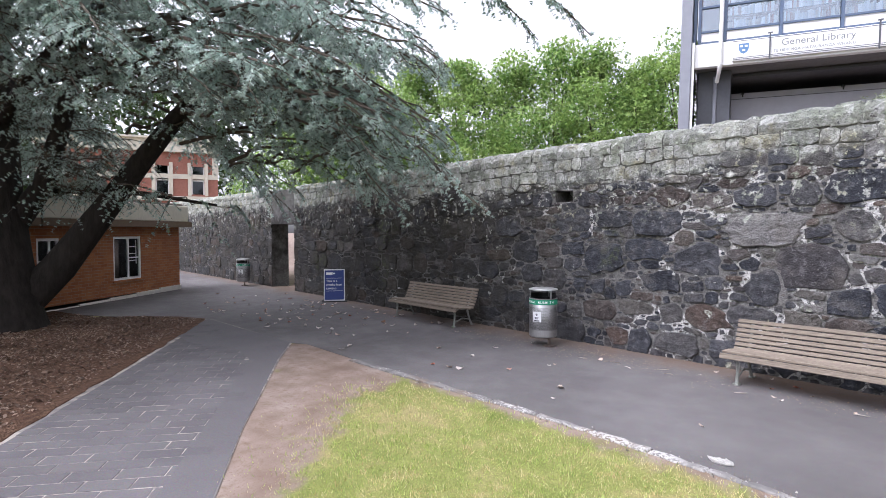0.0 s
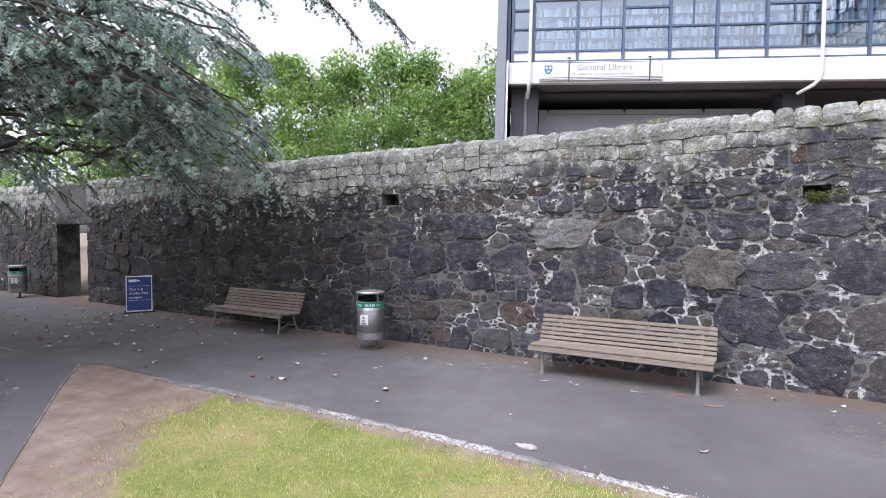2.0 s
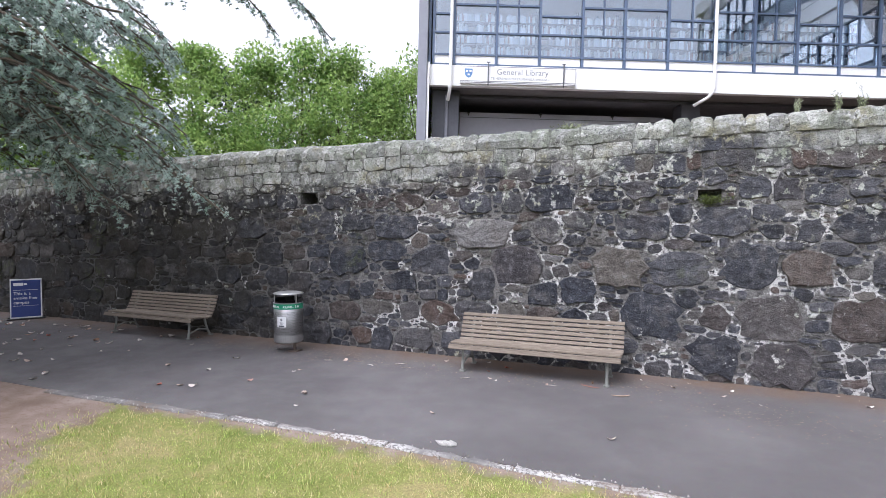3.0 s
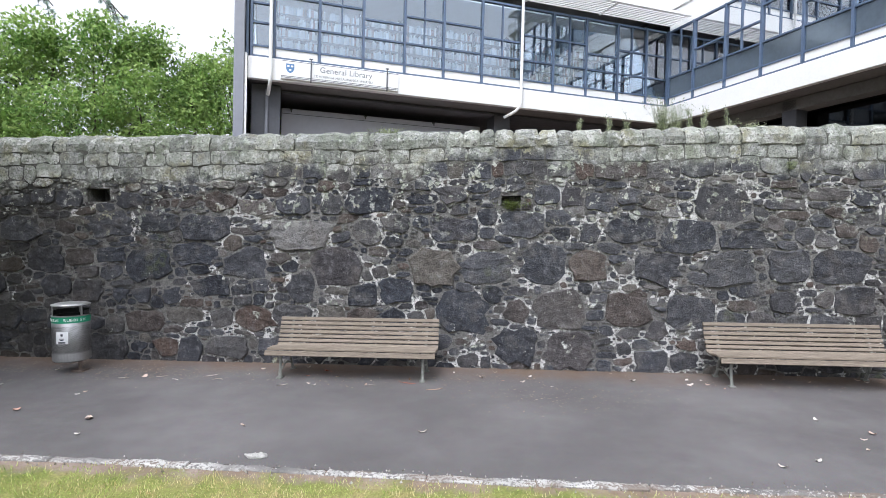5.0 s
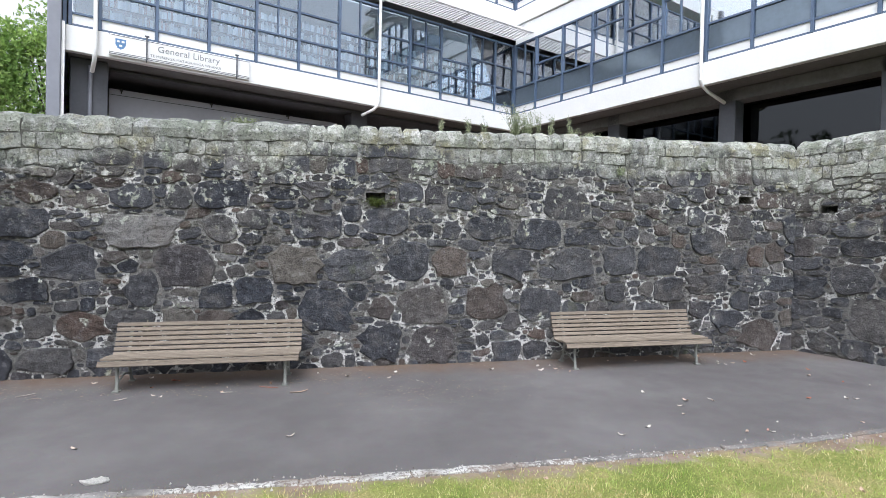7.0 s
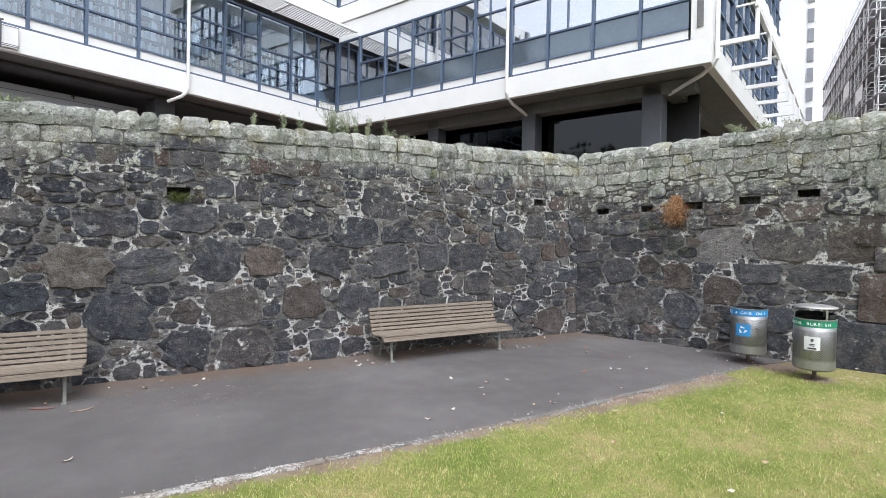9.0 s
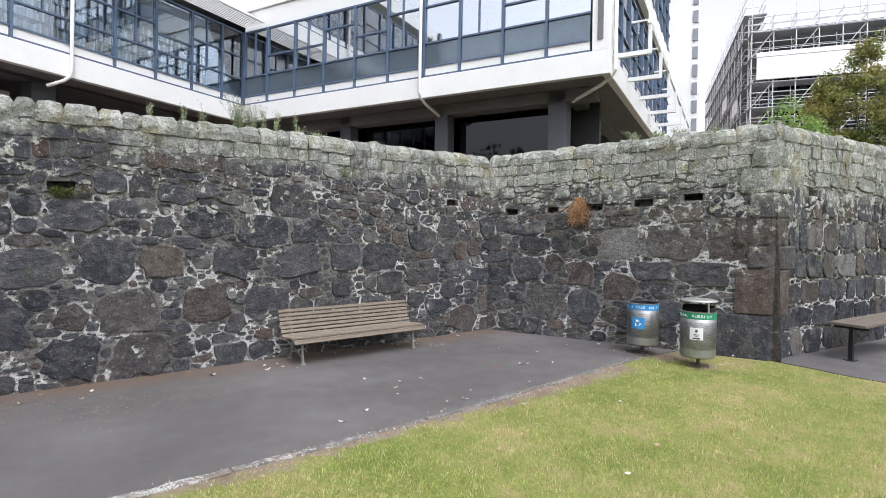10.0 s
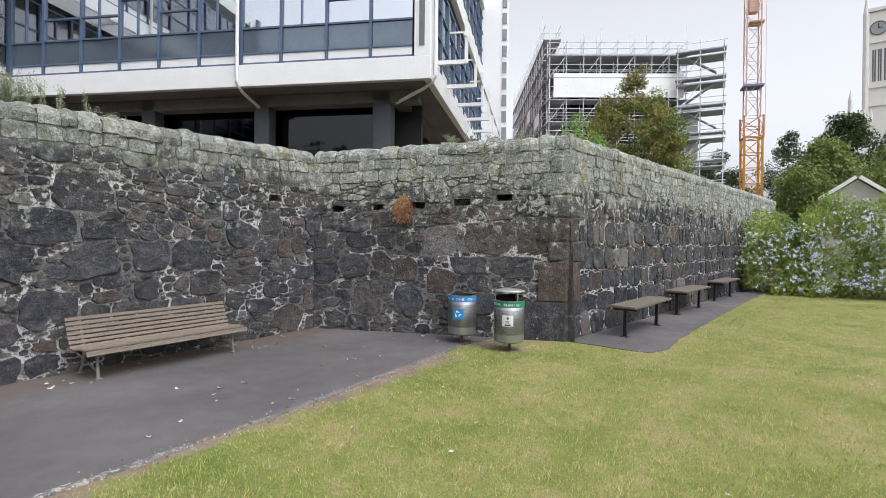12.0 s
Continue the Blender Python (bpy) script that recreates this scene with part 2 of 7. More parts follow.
def soil_colour(n):
    d = n.ramp(n.noise(2.2, 5), (0.3, (0.175, 0.125, 0.095)), (0.55, (0.25, 0.195, 0.16)), (0.75, (0.31, 0.26, 0.225)))
    d = n.mix(n.span(n.noise(9, 5, rough=0.7), 0.5, 0.66, 0, 0.6), d, (0.17, 0.12, 0.08))
    return n.mix(n.span(n.noise(70, 3), 0.55, 0.7, 0, 0.6), d, (0.13, 0.08, 0.05))


def grass_ground_material():
    n = Nodes("lawn_soil", 0.95, 0, 0.2)
    g = n.ramp(n.mix(0.4, n.noise(0.9, 4), n.noise(4.5, 5, rough=0.65)), (0.36, (0.15, 0.19, 0.04)), (0.50, (0.24, 0.255, 0.075)), (0.60, (0.34, 0.29, 0.13)))
    g = n.mix(n.span(n.noise(60, 4), 0.3, 0.7), n.mix(0.5, g, (0.05, 0.06, 0.02)), g)
    # soil shows where the grass is worn: by the path's corner, under the bins, along the kerb
    wander = n.math("MULTIPLY", n.math("SUBTRACT", n.noise(2.6, 5, rough=0.65), 0.5), 0.9)
    dist = None
    for px, py, pr in ((-3.2, 0.9, 0.25), (-3.6, 1.2, 0.25), (-4.0, 1.5, 0.3), (-4.5, 1.85, 0.33), (-4.95, 2.25, 0.35), (-5.35, 2.7, 0.35), (-5.8, 3.15, 0.38), (-6.25, 3.6, 0.42), (-6.3, 4.2, 0.42), (-7.0, 4.2, 0.9), (-7.9, 4.4, 0.8), (-8.6, 4.5, 0.5), (-6.6, 3.5, 0.6), (-7.2, 3.4, 0.5), (-5.6, 2.5, 0.45), (-6.2, 2.9, 0.5), (-4.8, 1.8, 0.4), (8.72, 3.85, 0.10), (8.85, 4.5, 0.25), (9.3, 4.3, 0.1)):
        v = n.t.nodes.new("ShaderNodeVectorMath")
        v.operation = "DISTANCE"
        n.put(v.inputs[0], n.pos)
        v.inputs[1].default_value = (px, py, 0.0)
        dd = n.math("SUBTRACT", v.outputs["Value"], pr)
        dist = dd if dist is None else n.math("MINIMUM", dist, dd)
    band = n.math("ADD", n.math("SUBTRACT", 4.62, n.xyz(1)), n.math("MULTIPLY", n.xyz(0), -0.03))
    band = n.math("ADD", band, n.span(n.xyz(0), 7.6, 8.2, 0.0, 3.0))
    bare = n.span(n.math("ADD", n.math("MINIMUM", dist, band), wander), 0.24, -0.02)
    g = n.mix(bare, g, soil_colour(n))
    return n.done(g, 0.95, n.noise(140, 4), 0.5, 0.014)


def blade_material():
    n = Nodes("grass_blade", 0.6, 0, 0.3)
    x, y = n.xyz(0), n.xyz(1)
    green = n.ramp(n.island, (0.0, (0.125, 0.205, 0.036)), (0.5, (0.300, 0.390, 0.080)), (1.0, (0.51, 0.575, 0.19)))
    dry = n.ramp(n.island, (0.0, (0.32, 0.235, 0.105)), (0.5, (0.56, 0.46, 0.22)), (1.0, (0.72, 0.62, 0.38)))
    # dry in patches and in single blades, more so out on the open lawn
    open_lawn = n.math("MULTIPLY", n.span(x, 2.5, 9.0), n.span(y, 3.6, 0.8))
    f = n.math("ADD", n.math("MULTIPLY", n.noise(0.8, 4), 0.7), n.math("MULTIPLY", n.noise(5.5, 5, rough=0.75), 1.25))
    f = n.math("ADD", n.math("ADD", f, n.math("MULTIPLY", open_lawn, 0.10)), n.math("MULTIPLY", n.math("SUBTRACT", n.math("FRACT", n.math("MULTIPLY", n.island, 7.7)), 0.5), 0.24))
    return n.done(n.mix(n.span(f, 0.92, 1.07), green, dry))


def dirt_material():
    n = Nodes("bare_soil", 0.95, 0, 0.2)
    d = soil_colour(n)
    return n.done(d, 0.95, n.noise(80, 4), 0.6, 0.015)


def litter_material():
    n = Nodes("leaf_litter", 0.95, 0, 0.2)
    d = n.ramp(n.voronoi(26, out="Color"), (0.2, (0.055, 0.030, 0.018)), (0.55, (0.14, 0.078, 0.048)), (0.85, (0.22, 0.14, 0.09)))
    d = n.mix(n.noise(1.5, 4), d, (0.09, 0.05, 0.032))
    return n.done(d, 0.95, n.voronoi(40), 0.9, 0.03)


def paver_material():
    n = Nodes("paver", 0.85, 0, 0.3)
    r = n.math("FRACT", n.math("ADD", n.math("MULTIPLY", n.rnd, 5.3), n.island))
    c = n.ramp(r, (0, (0.092, 0.087, 0.090)), (0.5, (0.108, 0.101, 0.104)), (1.0, (0.126, 0.118, 0.117)))
    c = n.mix(n.span(n.noise(0.7, 4), 0.4, 0.7, 0, 0.6), c, (0.145, 0.136, 0.138))
    return n.done(n.mix(0.15, c, n.voronoi(120, out="Color"), "OVERLAY"), 0.85, n.noise(120, 3), 0.5, 0.006)


def timber_material(name, a, b):
    n = Nodes(name, 0.8, 0, 0.3)
    r = n.math("ADD", n.rnd, n.island)
    v = n.stretch(2.0, 40, 40)
    g = n.noise(3, 5, vec=v, rough=0.65)
    c = n.ramp(g, (0.28, a), (0.7, b))
    c = n.mix(n.math("MULTIPLY", n.math("FRACT", n.math("MULTIPLY", r, 3.7)), 0.35), c, n.mix(0.5, c, (0.10, 0.085, 0.065)))
    c = n.mix(n.span(n.noise(6, 4), 0.6, 0.75, 0, 0.5), c, (0.10, 0.09, 0.075))
    return n.done(c, 0.8, g, 0.35, 0.004)


def joint_material():
    n = Nodes("joint_sand", 0.95, 0, 0.2)
    return n.done(n.mix(n.math("MULTIPLY", n.span(n.noise(0.9, 3), 0.38, 0.56), n.span(n.noise(7, 4), 0.38, 0.56)), (0.19, 0.175, 0.165), (0.40, 0.36, 0.31)), 0.95, n.noise(90), 0.5, 0.004)


JOINT = joint_material()
BASALT, MORTAR, ASPHALT = basalt_material(), mortar_material(), asphalt_material()
LAWN, BLADE, DIRT, LITTER, PAVER = grass_ground_material(), blade_material(), dirt_material(), litter_material(), paver_material()
SLAT = timber_material("weathered_slat", (0.125, 0.102, 0.08), (0.275, 0.23, 0.18))
PLANK = timber_material("grey_plank", (0.095, 0.08, 0.065), (0.215, 0.185, 0.15))
IRON = plain("painted_iron", (0.23, 0.235, 0.215), 0.55, 0.3, 0.25, 12)
BLACK_STEEL = plain("black_steel", (0.022, 0.022, 0.024), 0.45, 0.4)
WHITE = plain("white_paint", (0.80, 0.80, 0.79), 0.55, 0, 0.04, 2.0, 0.05)
BLUE_FRAME = plain("blue_frame", (0.085, 0.125, 0.20), 0.45, 0, 0.1)
DARK_GREY = plain("dark_grey_paint", (0.095, 0.10, 0.115), 0.6, 0, 0.12, 1.5)
MID_GREY = plain("grey_panel", (0.24, 0.25, 0.285), 0.55, 0, 0.08, 0.8)
CONCRETE = plain("soffit_concrete", (0.17, 0.17, 0.172), 0.85, 0, 0.2, 1.2, 0.3)

# ---- ground ----
from mathutils.geometry import tessellate_polygon


def slab(name, poly, z0, z1, mat, label, category=""):
    bm = bmesh.new()
    top = [bm.verts.new((x, y, z1)) for x, y in poly]
    low = [bm.verts.new((x, y, z0)) for x, y in poly]
    tris = tessellate_polygon([[Vector((x, y, 0)) for x, y in poly]])
    for a, b, c in tris:
        bm.faces.new((top[a], top[b], top[c]))
    for i in range(len(poly)):
        j = (i + 1) % len(poly)
        bm.faces.new((top[j], top[i], low[i], low[j]))
    bmesh.ops.recalc_face_normals(bm, faces=bm.faces)
    return tagged(part(name, bm, mat), label, category or name, kind="structure")


def ragged(pts, amount, seed, step=0.22):
    """Breaks the sides of a plan outline into short uneven steps."""
    out = []
    for (x0, y0), (x1, y1) in zip(pts, pts[1:]):
        n = max(1, int(math.hypot(x1 - x0, y1 - y0) / step))
        for k in range(n):
            x, y = x0 + (x1 - x0) * k / n, y0 + (y1 - y0) * k / n
            v = noise.noise_vector(Vector((x * 2.3, y * 2.3, seed)))
            w = noise.noise_vector(Vector((x * 7, y * 7, seed)))
            out.append((x + (v.x + 0.4 * w.x) * amount, y + (v.y + 0.4 * w.y) * amount))
    return out


def wall_y(x):
    return 8.42 - 0.033 * x


def kerb_y(x):
    t = min(max((x + 3.0) / 5.0, 0.0), 1.0)
    return 4.86 - 0.24 * t * t * (3 - 2 * t) + 0.025 * math.sin(x * 1.1) + (0.02 * (x - 4) if x > 4 else 0.0)


ground = tagged(part("ground", box((-900, -900, -0.5), (900, 900, -0.006)), LAWN), "flat green lawn reaching to the horizon", "ground", kind="structure")
kerb_pts = [(x, kerb_y(x)) for x in [-9 + 0.5 * k for k in range(36)]]
slab("path", [(-34, 9.6), (-34, -3), (-18, 1.2), (-13.0, 4.50), (-9.3, 4.70)] + kerb_pts + [(9.6, 4.55), (9.95, 9.4)], -0.2, 0.002, ASPHALT,
     "grey asphalt path with scattered leaves along the stone wall", "path")
slab("pavement_by_wall", ragged([(10.0, 3.15), (9.95, 2.6), (9.84, 2.07), (9.88, 1.70), (10.33, 1.47), (11.6, 1.44), (14.16, 1.19), (17.8, 0.79), (21.8, 0.29), (30.0, -0.65)], 0.05, 3) + [(40, -1.9), (40, 2.0), (10.2, 4.0)], -0.2, 0.006, ASPHALT,
     "grey asphalt strip under the backless benches", "path")

# ---- stone walls ----
def plan_stones(rng, length, height, even, fixed, holes):
    """Stones (s, z, half width, half height, squareness, tilt, kind): the large ones in rough courses, smaller ones wedged between, two courses of block and a coping."""
    cap, block = 0.27, 0.46
    top = height - cap - block
    out = [((a + b) / 2, (c + d) / 2, (b - a) / 2 + 0.01, (d - c) / 2 + 0.01, 9.0, 0.0, "hole") for a, b, c, d in holes]
    out += [(*f, rng.uniform(5.5, 9.5), rng.uniform(-0.05, 0.05), "rubble") for f in fixed]

    bins, known = {}, 0

    def free(s, z, w, h, slack):
        nonlocal known
        for o in out[known:]:
            bins.setdefault(int(o[0] // 0.8), []).append(o)
        known = len(out)
        c = int(s // 0.8)
        return all((abs(s - o[0]) / (w + o[2])) ** 3 + (abs(z - o[1]) / (h + o[3])) ** 3 > slack
                   for b in (c - 1, c, c + 1) for o in bins.get(b, ()) if abs(s - o[0]) < w + o[2] and abs(z - o[1]) < h + o[3])

    # the two courses of block under the coping, and the coping itself
    mid = top + block * rng.uniform(0.48, 0.56)
    for z0, z1, kind, lo, hi in ((top, mid, "block", 0.14, 0.52), (mid, top + block, "block", 0.16, 0.56), (top + block, height, "cap", 0.2, 0.44)):
        p = -rng.uniform(0, 0.2)
        while p < length:
            w = rng.uniform(lo, hi)
            e = length if length - p - w < 0.14 else p + w
            wob = 0.0 if kind == "cap" else 0.03 * math.sin(p * 1.7 + z0) + rng.uniform(-0.04, 0.03)
            out.append(((max(p, 0) + e) / 2, (z0 + z1) / 2 + wob, (e - max(p, 0)) / 2, (z1 - z0) / 2, rng.uniform(3.5, 8.0), rng.uniform(-0.06, 0.06), kind))
            p = e
    # large stones, course by course
    z = 0.0
    while z < top - 0.2:
        h = rng.uniform(0.40, 0.60) if even else rng.uniform(0.36, 0.56)
        h = min(h, top - z)
        p = rng.uniform(-0.2, 0.1)
        while p < length:
            w = rng.choice([0.2, 0.3, 0.42, 0.55, 0.7]) * rng.uniform(0.9, 1.15) if even else h * rng.uniform(0.75, 1.65)
            hh = h * (rng.uniform(0.86, 1.0) if even else rng.uniform(0.5, 0.98))
            zc = z + h / 2 + rng.uniform(-1, 1) * (h - hh) / 2 + (0.0 if even else 0.07 * math.sin(p * 0.9 + z * 2))
            if rng.random() < (0.97 if even else 0.84) and free(p + w / 2, zc, w / 2, hh / 2, 0.86):
                out.append((p + w / 2, zc, w / 2, hh / 2, rng.uniform(6.0, 10.0) if even else rng.uniform(3.6, 8.0), rng.uniform(-0.05, 0.05) * (0.6 if even else 1.6), "rubble"))
            p += w * rng.uniform(0.98, 1.1)
        z += h
    # smaller ones in what is left
    for tries, sizes in ((int(220 * length), (0.11, 0.20)), (int(420 * length), (0.06, 0.12)), (int(700 * length), (0.032, 0.07))):
        for _ in range(tries):
            w = rng.uniform(*sizes)
            h = w * rng.choice([0.35, 0.5, 0.65, 0.85, 1.0])
            if h < 0.018:
                continue
            q, zc = rng.uniform(0.02, length - 0.02), rng.uniform(0.01, top + 0.02)
            if free(q, zc, w, h, 0.66):
                out.append((q, zc, w, h, rng.uniform(2.6, 6.0), rng.uniform(-0.2, 0.2), "rubble"))
    return [o for o in out if -0.1 < o[0] < length + 0.1]


def outlines(rng, plan, length, height):
    """The outline of each stone in the wall's plane: it swells until it meets its neighbours."""
    P = np.array([o[:6] for o in plan])
    for i, (s, z, w, h, sq, tilt, kind) in enumerate(plan):
        if kind == "hole":
            continue
        n = 16 if max(w, h) > 0.14 else 12 if max(w, h) > 0.07 else 8
        ang = np.linspace(0, 2 * np.pi, n, endpoint=False) + rng.uniform(-0.08, 0.08)
        u = np.stack([np.cos(ang) * w, np.sin(ang) * h], 1)
        reach = 1.0 / ((np.abs(np.cos(ang)) ** sq + np.abs(np.sin(ang)) ** sq) ** (1 / sq))
        if kind == "rubble" and sq < 5.5:         # broken corners
            for c in range(4):
                cut = rng.choice([1.0, 1.0, 0.95, 0.9, 0.82])
                m = int(round((0.125 + 0.25 * c) * n)) % n
                reach[m] *= cut
                if cut < 0.86:
                    reach[(m + rng.choice([-1, 1])) % n] *= 0.93
        k = np.linspace(0.35, 1.0 + min(0.7, 0.10 / min(w, h)), 34)
        loc = u[:, None] * reach[:, None, None] * k[None, :, None]
        ct, st = math.cos(tilt), math.sin(tilt)
        pts = np.stack([s + loc[..., 0] * ct - loc[..., 1] * st, z + loc[..., 0] * st + loc[..., 1] * ct], -1)
        near = (np.abs(P[:, 0] - s) < P[:, 2] + w + 0.1) & (np.abs(P[:, 1] - z) < P[:, 3] + h + 0.1)
        near[i] = False
        stop = np.full(n, k[-1])
        if near.any():
            Q = P[near]
            d = pts[:, :, None] - Q[None, None, :, :2]
            cq, sq_ = np.cos(Q[:, 5]), np.sin(Q[:, 5])
            dx, dz = np.abs(d[..., 0] * cq + d[..., 1] * sq_) / Q[:, 2], np.abs(d[..., 1] * cq - d[..., 0] * sq_) / Q[:, 3]
            other = (dx ** Q[:, 4] + dz ** Q[:, 4]) ** (1 / Q[:, 4])
            over = k[None] - other.min(2)
            hit = over > 0
            first = np.where(hit.any(1), hit.argmax(1), 0)
            for m in range(n):
                if hit[m].any():
                    f = first[m]
                    stop[m] = k[f] if f == 0 else k[f - 1] + (k[f] - k[f - 1]) * (-over[m, f - 1]) / max(1e-6, over[m, f] - over[m, f - 1])
        gap = rng.uniform(0.009, 0.020) if kind == "rubble" else rng.uniform(0.003, 0.007)
        res = []
        for m in range(n):
            r = u[m] * reach[m] * stop[m] * (1 + rng.uniform(-0.035, 0.025))
            r = r * max(0.4, 1 - gap / max(1e-3, math.hypot(*r)))
            res.append((min(max(s + r[0] * ct - r[1] * st, 0.0), length), min(max(z + r[0] * st + r[1] * ct, -0.05), height + 0.03)))
        yield plan[i], res


def stone_verts(rng, outline, kind, place):
    n = len(outline)
    cs, cz = sum(p[0] for p in outline) / n, sum(p[1] for p in outline) / n
    big = min(1.0, (max(p[0] for p in outline) - min(p[0] for p in outline)) / 0.5)
    proud = rng.uniform(0.008, 0.022) + big * rng.uniform(0.0, 0.024) if kind == "rubble" else rng.uniform(0.006, 0.020)
    tilt_s, tilt_z = rng.uniform(-0.08, 0.08), rng.uniform(-0.10, 0.06)
    seed = rng.uniform(0, 90)
    vs = []
    for f, d in ((1.0, -0.03), (0.985, proud * 0.55), (0.93, proud * 0.95), (0.5, proud)):
        for s, z in outline:
            ss, zz = cs + (s - cs) * f, cz + (z - cz) * f
            rough = noise.noise(Vector((ss * 6.5, zz * 6.5, seed))) * 0.020 * (0.4 + big)
            vs.append(place(ss, zz, d if d < 0 else max(0.002, d + (ss - cs) * tilt_s + (zz - cz) * tilt_z + rough)))
    vs.append(place(cs, cz, proud + noise.noise(Vector((cs * 6.5, cz * 6.5, seed))) * 0.016))
    fs = []
    for r in range(3):
        for k in range(n):
            a, b = r * n + k, r * n + (k + 1) % n
            fs.append((a, b, b + n, a + n))
    fs += [(3 * n + k, 3 * n + (k + 1) % n, 4 * n) for k in range(n)]
    return vs, fs


def cap_verts(rng, outline, place, depth):
    """A coping stone: a rounded block across the wall's top."""
    s0, s1 = min(p[0] for p in outline), max(p[0] for p in outline)
    z0, z1 = min(p[1] for p in outline), max(p[1] for p in outline) + rng.uniform(-0.022, 0.008)
    h, out = z1 - z0, rng.uniform(0.004, 0.03)
    prof = [(-0.02, 0.0), (out, 0.04), (out + 0.012, 0.45), (out - 0.03, 0.78), (out - 0.11, 0.96), (-depth / 2, 1.05), (-depth + 0.15, 0.98), (-depth, 0.7), (-depth, 0.0)]
    sl = [s0, s0 + 0.035, (s0 + s1) / 2, s1 - 0.035, s1]
    sh = [0.76, 0.96, 1.0, 0.96, 0.76]
    vs, m = [], len(prof)
    for s, k in zip(sl, sh):
        for d, f in prof:
            vs.append(place(s + rng.uniform(-0.008, 0.008), z0 + h * f * k + rng.uniform(-0.018, 0.018), d * (1 if k > 0.9 else 0.8) + rng.uniform(-0.014, 0.014)))
    fs = []
    for i in range(4):
        for k in range(m - 1):
            a = i * m + k
            fs.append((a, a + m, a + m + 1, a + 1))
    return vs, fs


def stone_wall(name, p0, p1, h0, h1, thick, seed, near, label, holes=(), even=False, fixed=()):
    """A rubble wall from p0 to p1 (its face lies to the right of that way). near: the stretch (s from, s to) with stones as parts; fixed: its most striking stones."""
    rng = random.Random(seed)
    a, b = Vector((*p0, 0)), Vector((*p1, 0))
    d = (b - a)
    length = d.length
    d.normalize()
    nrm = Vector((d.y, -d.x, 0))
    hmax = max(h0, h1)

    def place(s, z, out):
        return a + d * s + nrm * out + Vector((0, 0, z * (h0 + (h1 - h0) * s / length) / hmax if z > 0 else z))

    bm = bmesh.new()
    prof = [(0.0, -0.3), (0.0, hmax - 0.12), (-thick, hmax - 0.12), (-thick, -0.3)]
    steps = max(2, int(length))
    rings = [[bm.verts.new(place(length * i / steps, z, o)) for o, z in prof] for i in range(steps + 1)]
    for r, q in zip(rings, rings[1:]):
        for k in range(4):
            bm.faces.new((r[k], q[k], q[(k + 1) % 4], r[(k + 1) % 4]))
    bm.faces.new(rings[0])
    bm.faces.new(rings[-1][::-1])
    bmesh.ops.recalc_face_normals(bm, faces=bm.faces)
    for ha, hb, za, zb in holes:
        cutters.append((name, [place(sx, zx, ox) for sx in (ha, hb) for zx in (za, zb) for ox in (0.2, -0.4)]))
    ob = tagged(part(name, bm, MORTAR), label, "wall", kind="structure")
    drill(ob, name)
    later.append((ob, rng, length, hmax, place, thick, near, holes, even, fixed))
    return ob


def drill(ob, name):
    """Cuts the small putlog holes out of a wall's core."""
    mine = [c for n, c in cutters if n == name]
    if not mine:
        return
    vs, fs = [], []
    for c in mine:
        k = len(vs)
        vs += c
        fs += [tuple(k + i for i in f) for f in ((0, 1, 3, 2), (4, 6, 7, 5), (0, 4, 5, 1), (2, 3, 7, 6), (0, 2, 6, 4), (1, 5, 7, 3))]
    bm = bmesh.new()
    bm.from_mesh(mesh_of("tool", vs, fs, MORTAR))
    bmesh.ops.recalc_face_normals(bm, faces=bm.faces)
    tool = part("tool", bm, MORTAR)
    bpy.context.view_layer.update()
    mod = ob.modifiers.new("holes", "BOOLEAN")
    mod.operation, mod.object, mod.solver = "DIFFERENCE", tool, "EXACT"
    dg = bpy.context.evaluated_depsgraph_get()
    me = bpy.data.meshes.new_from_object(ob.evaluated_get(dg))
    ob.modifiers.clear()
    ob.data = me
    bpy.data.objects.remove(tool)


later, cutters = [], []
wall_1 = stone_wall("wall_1", (-17.25, wall_y(-17.25)), (8.17, wall_y(8.17)), 3.62, 3.70, 0.65, 3, (12.2, 21.6),
                    "dark basalt rubble wall with white mortar and a lichen-covered coping",
                    ((11.05, 11.45, 2.62, 2.84), (24.28, 24.58, 2.62, 2.75), (17.80, 18.10, 2.57, 2.69)),
                    False,
                    ((16.74, 1.57, 0.36, 0.31), (17.60, 1.57, 0.40, 0.26), (18.45, 1.65, 0.33, 0.33), (19.12, 1.62, 0.29, 0.26), (20.12, 1.61, 0.36, 0.23), (21.09, 2.55, 0.42, 0.31),
                     (21.19, 1.59, 0.38, 0.26), (20.61, 2.08, 0.40, 0.28), (22.73, 1.63, 0.42, 0.28), (23.68, 1.96, 0.35, 0.25), (17.21, 0.88, 0.40, 0.34), (18.70, 0.94, 0.39, 0.33),
                     (19.72, 0.94, 0.32, 0.28), (20.63, 0.91, 0.34, 0.28), (15.23, 1.55, 0.39, 0.32), (13.77, 1.59, 0.33, 0.26), (12.11, 1.60, 0.39, 0.28), (18.04, 0.37, 0.34, 0.27),
                     (18.85, 0.33, 0.37, 0.30), (22.03, 1.61, 0.32, 0.27), (15.72, 2.62, 0.36, 0.20), (17.10, 2.16, 0.34, 0.19), (24.76, 0.32, 0.36, 0.28), (14.6, 2.08, 0.46, 0.25)))
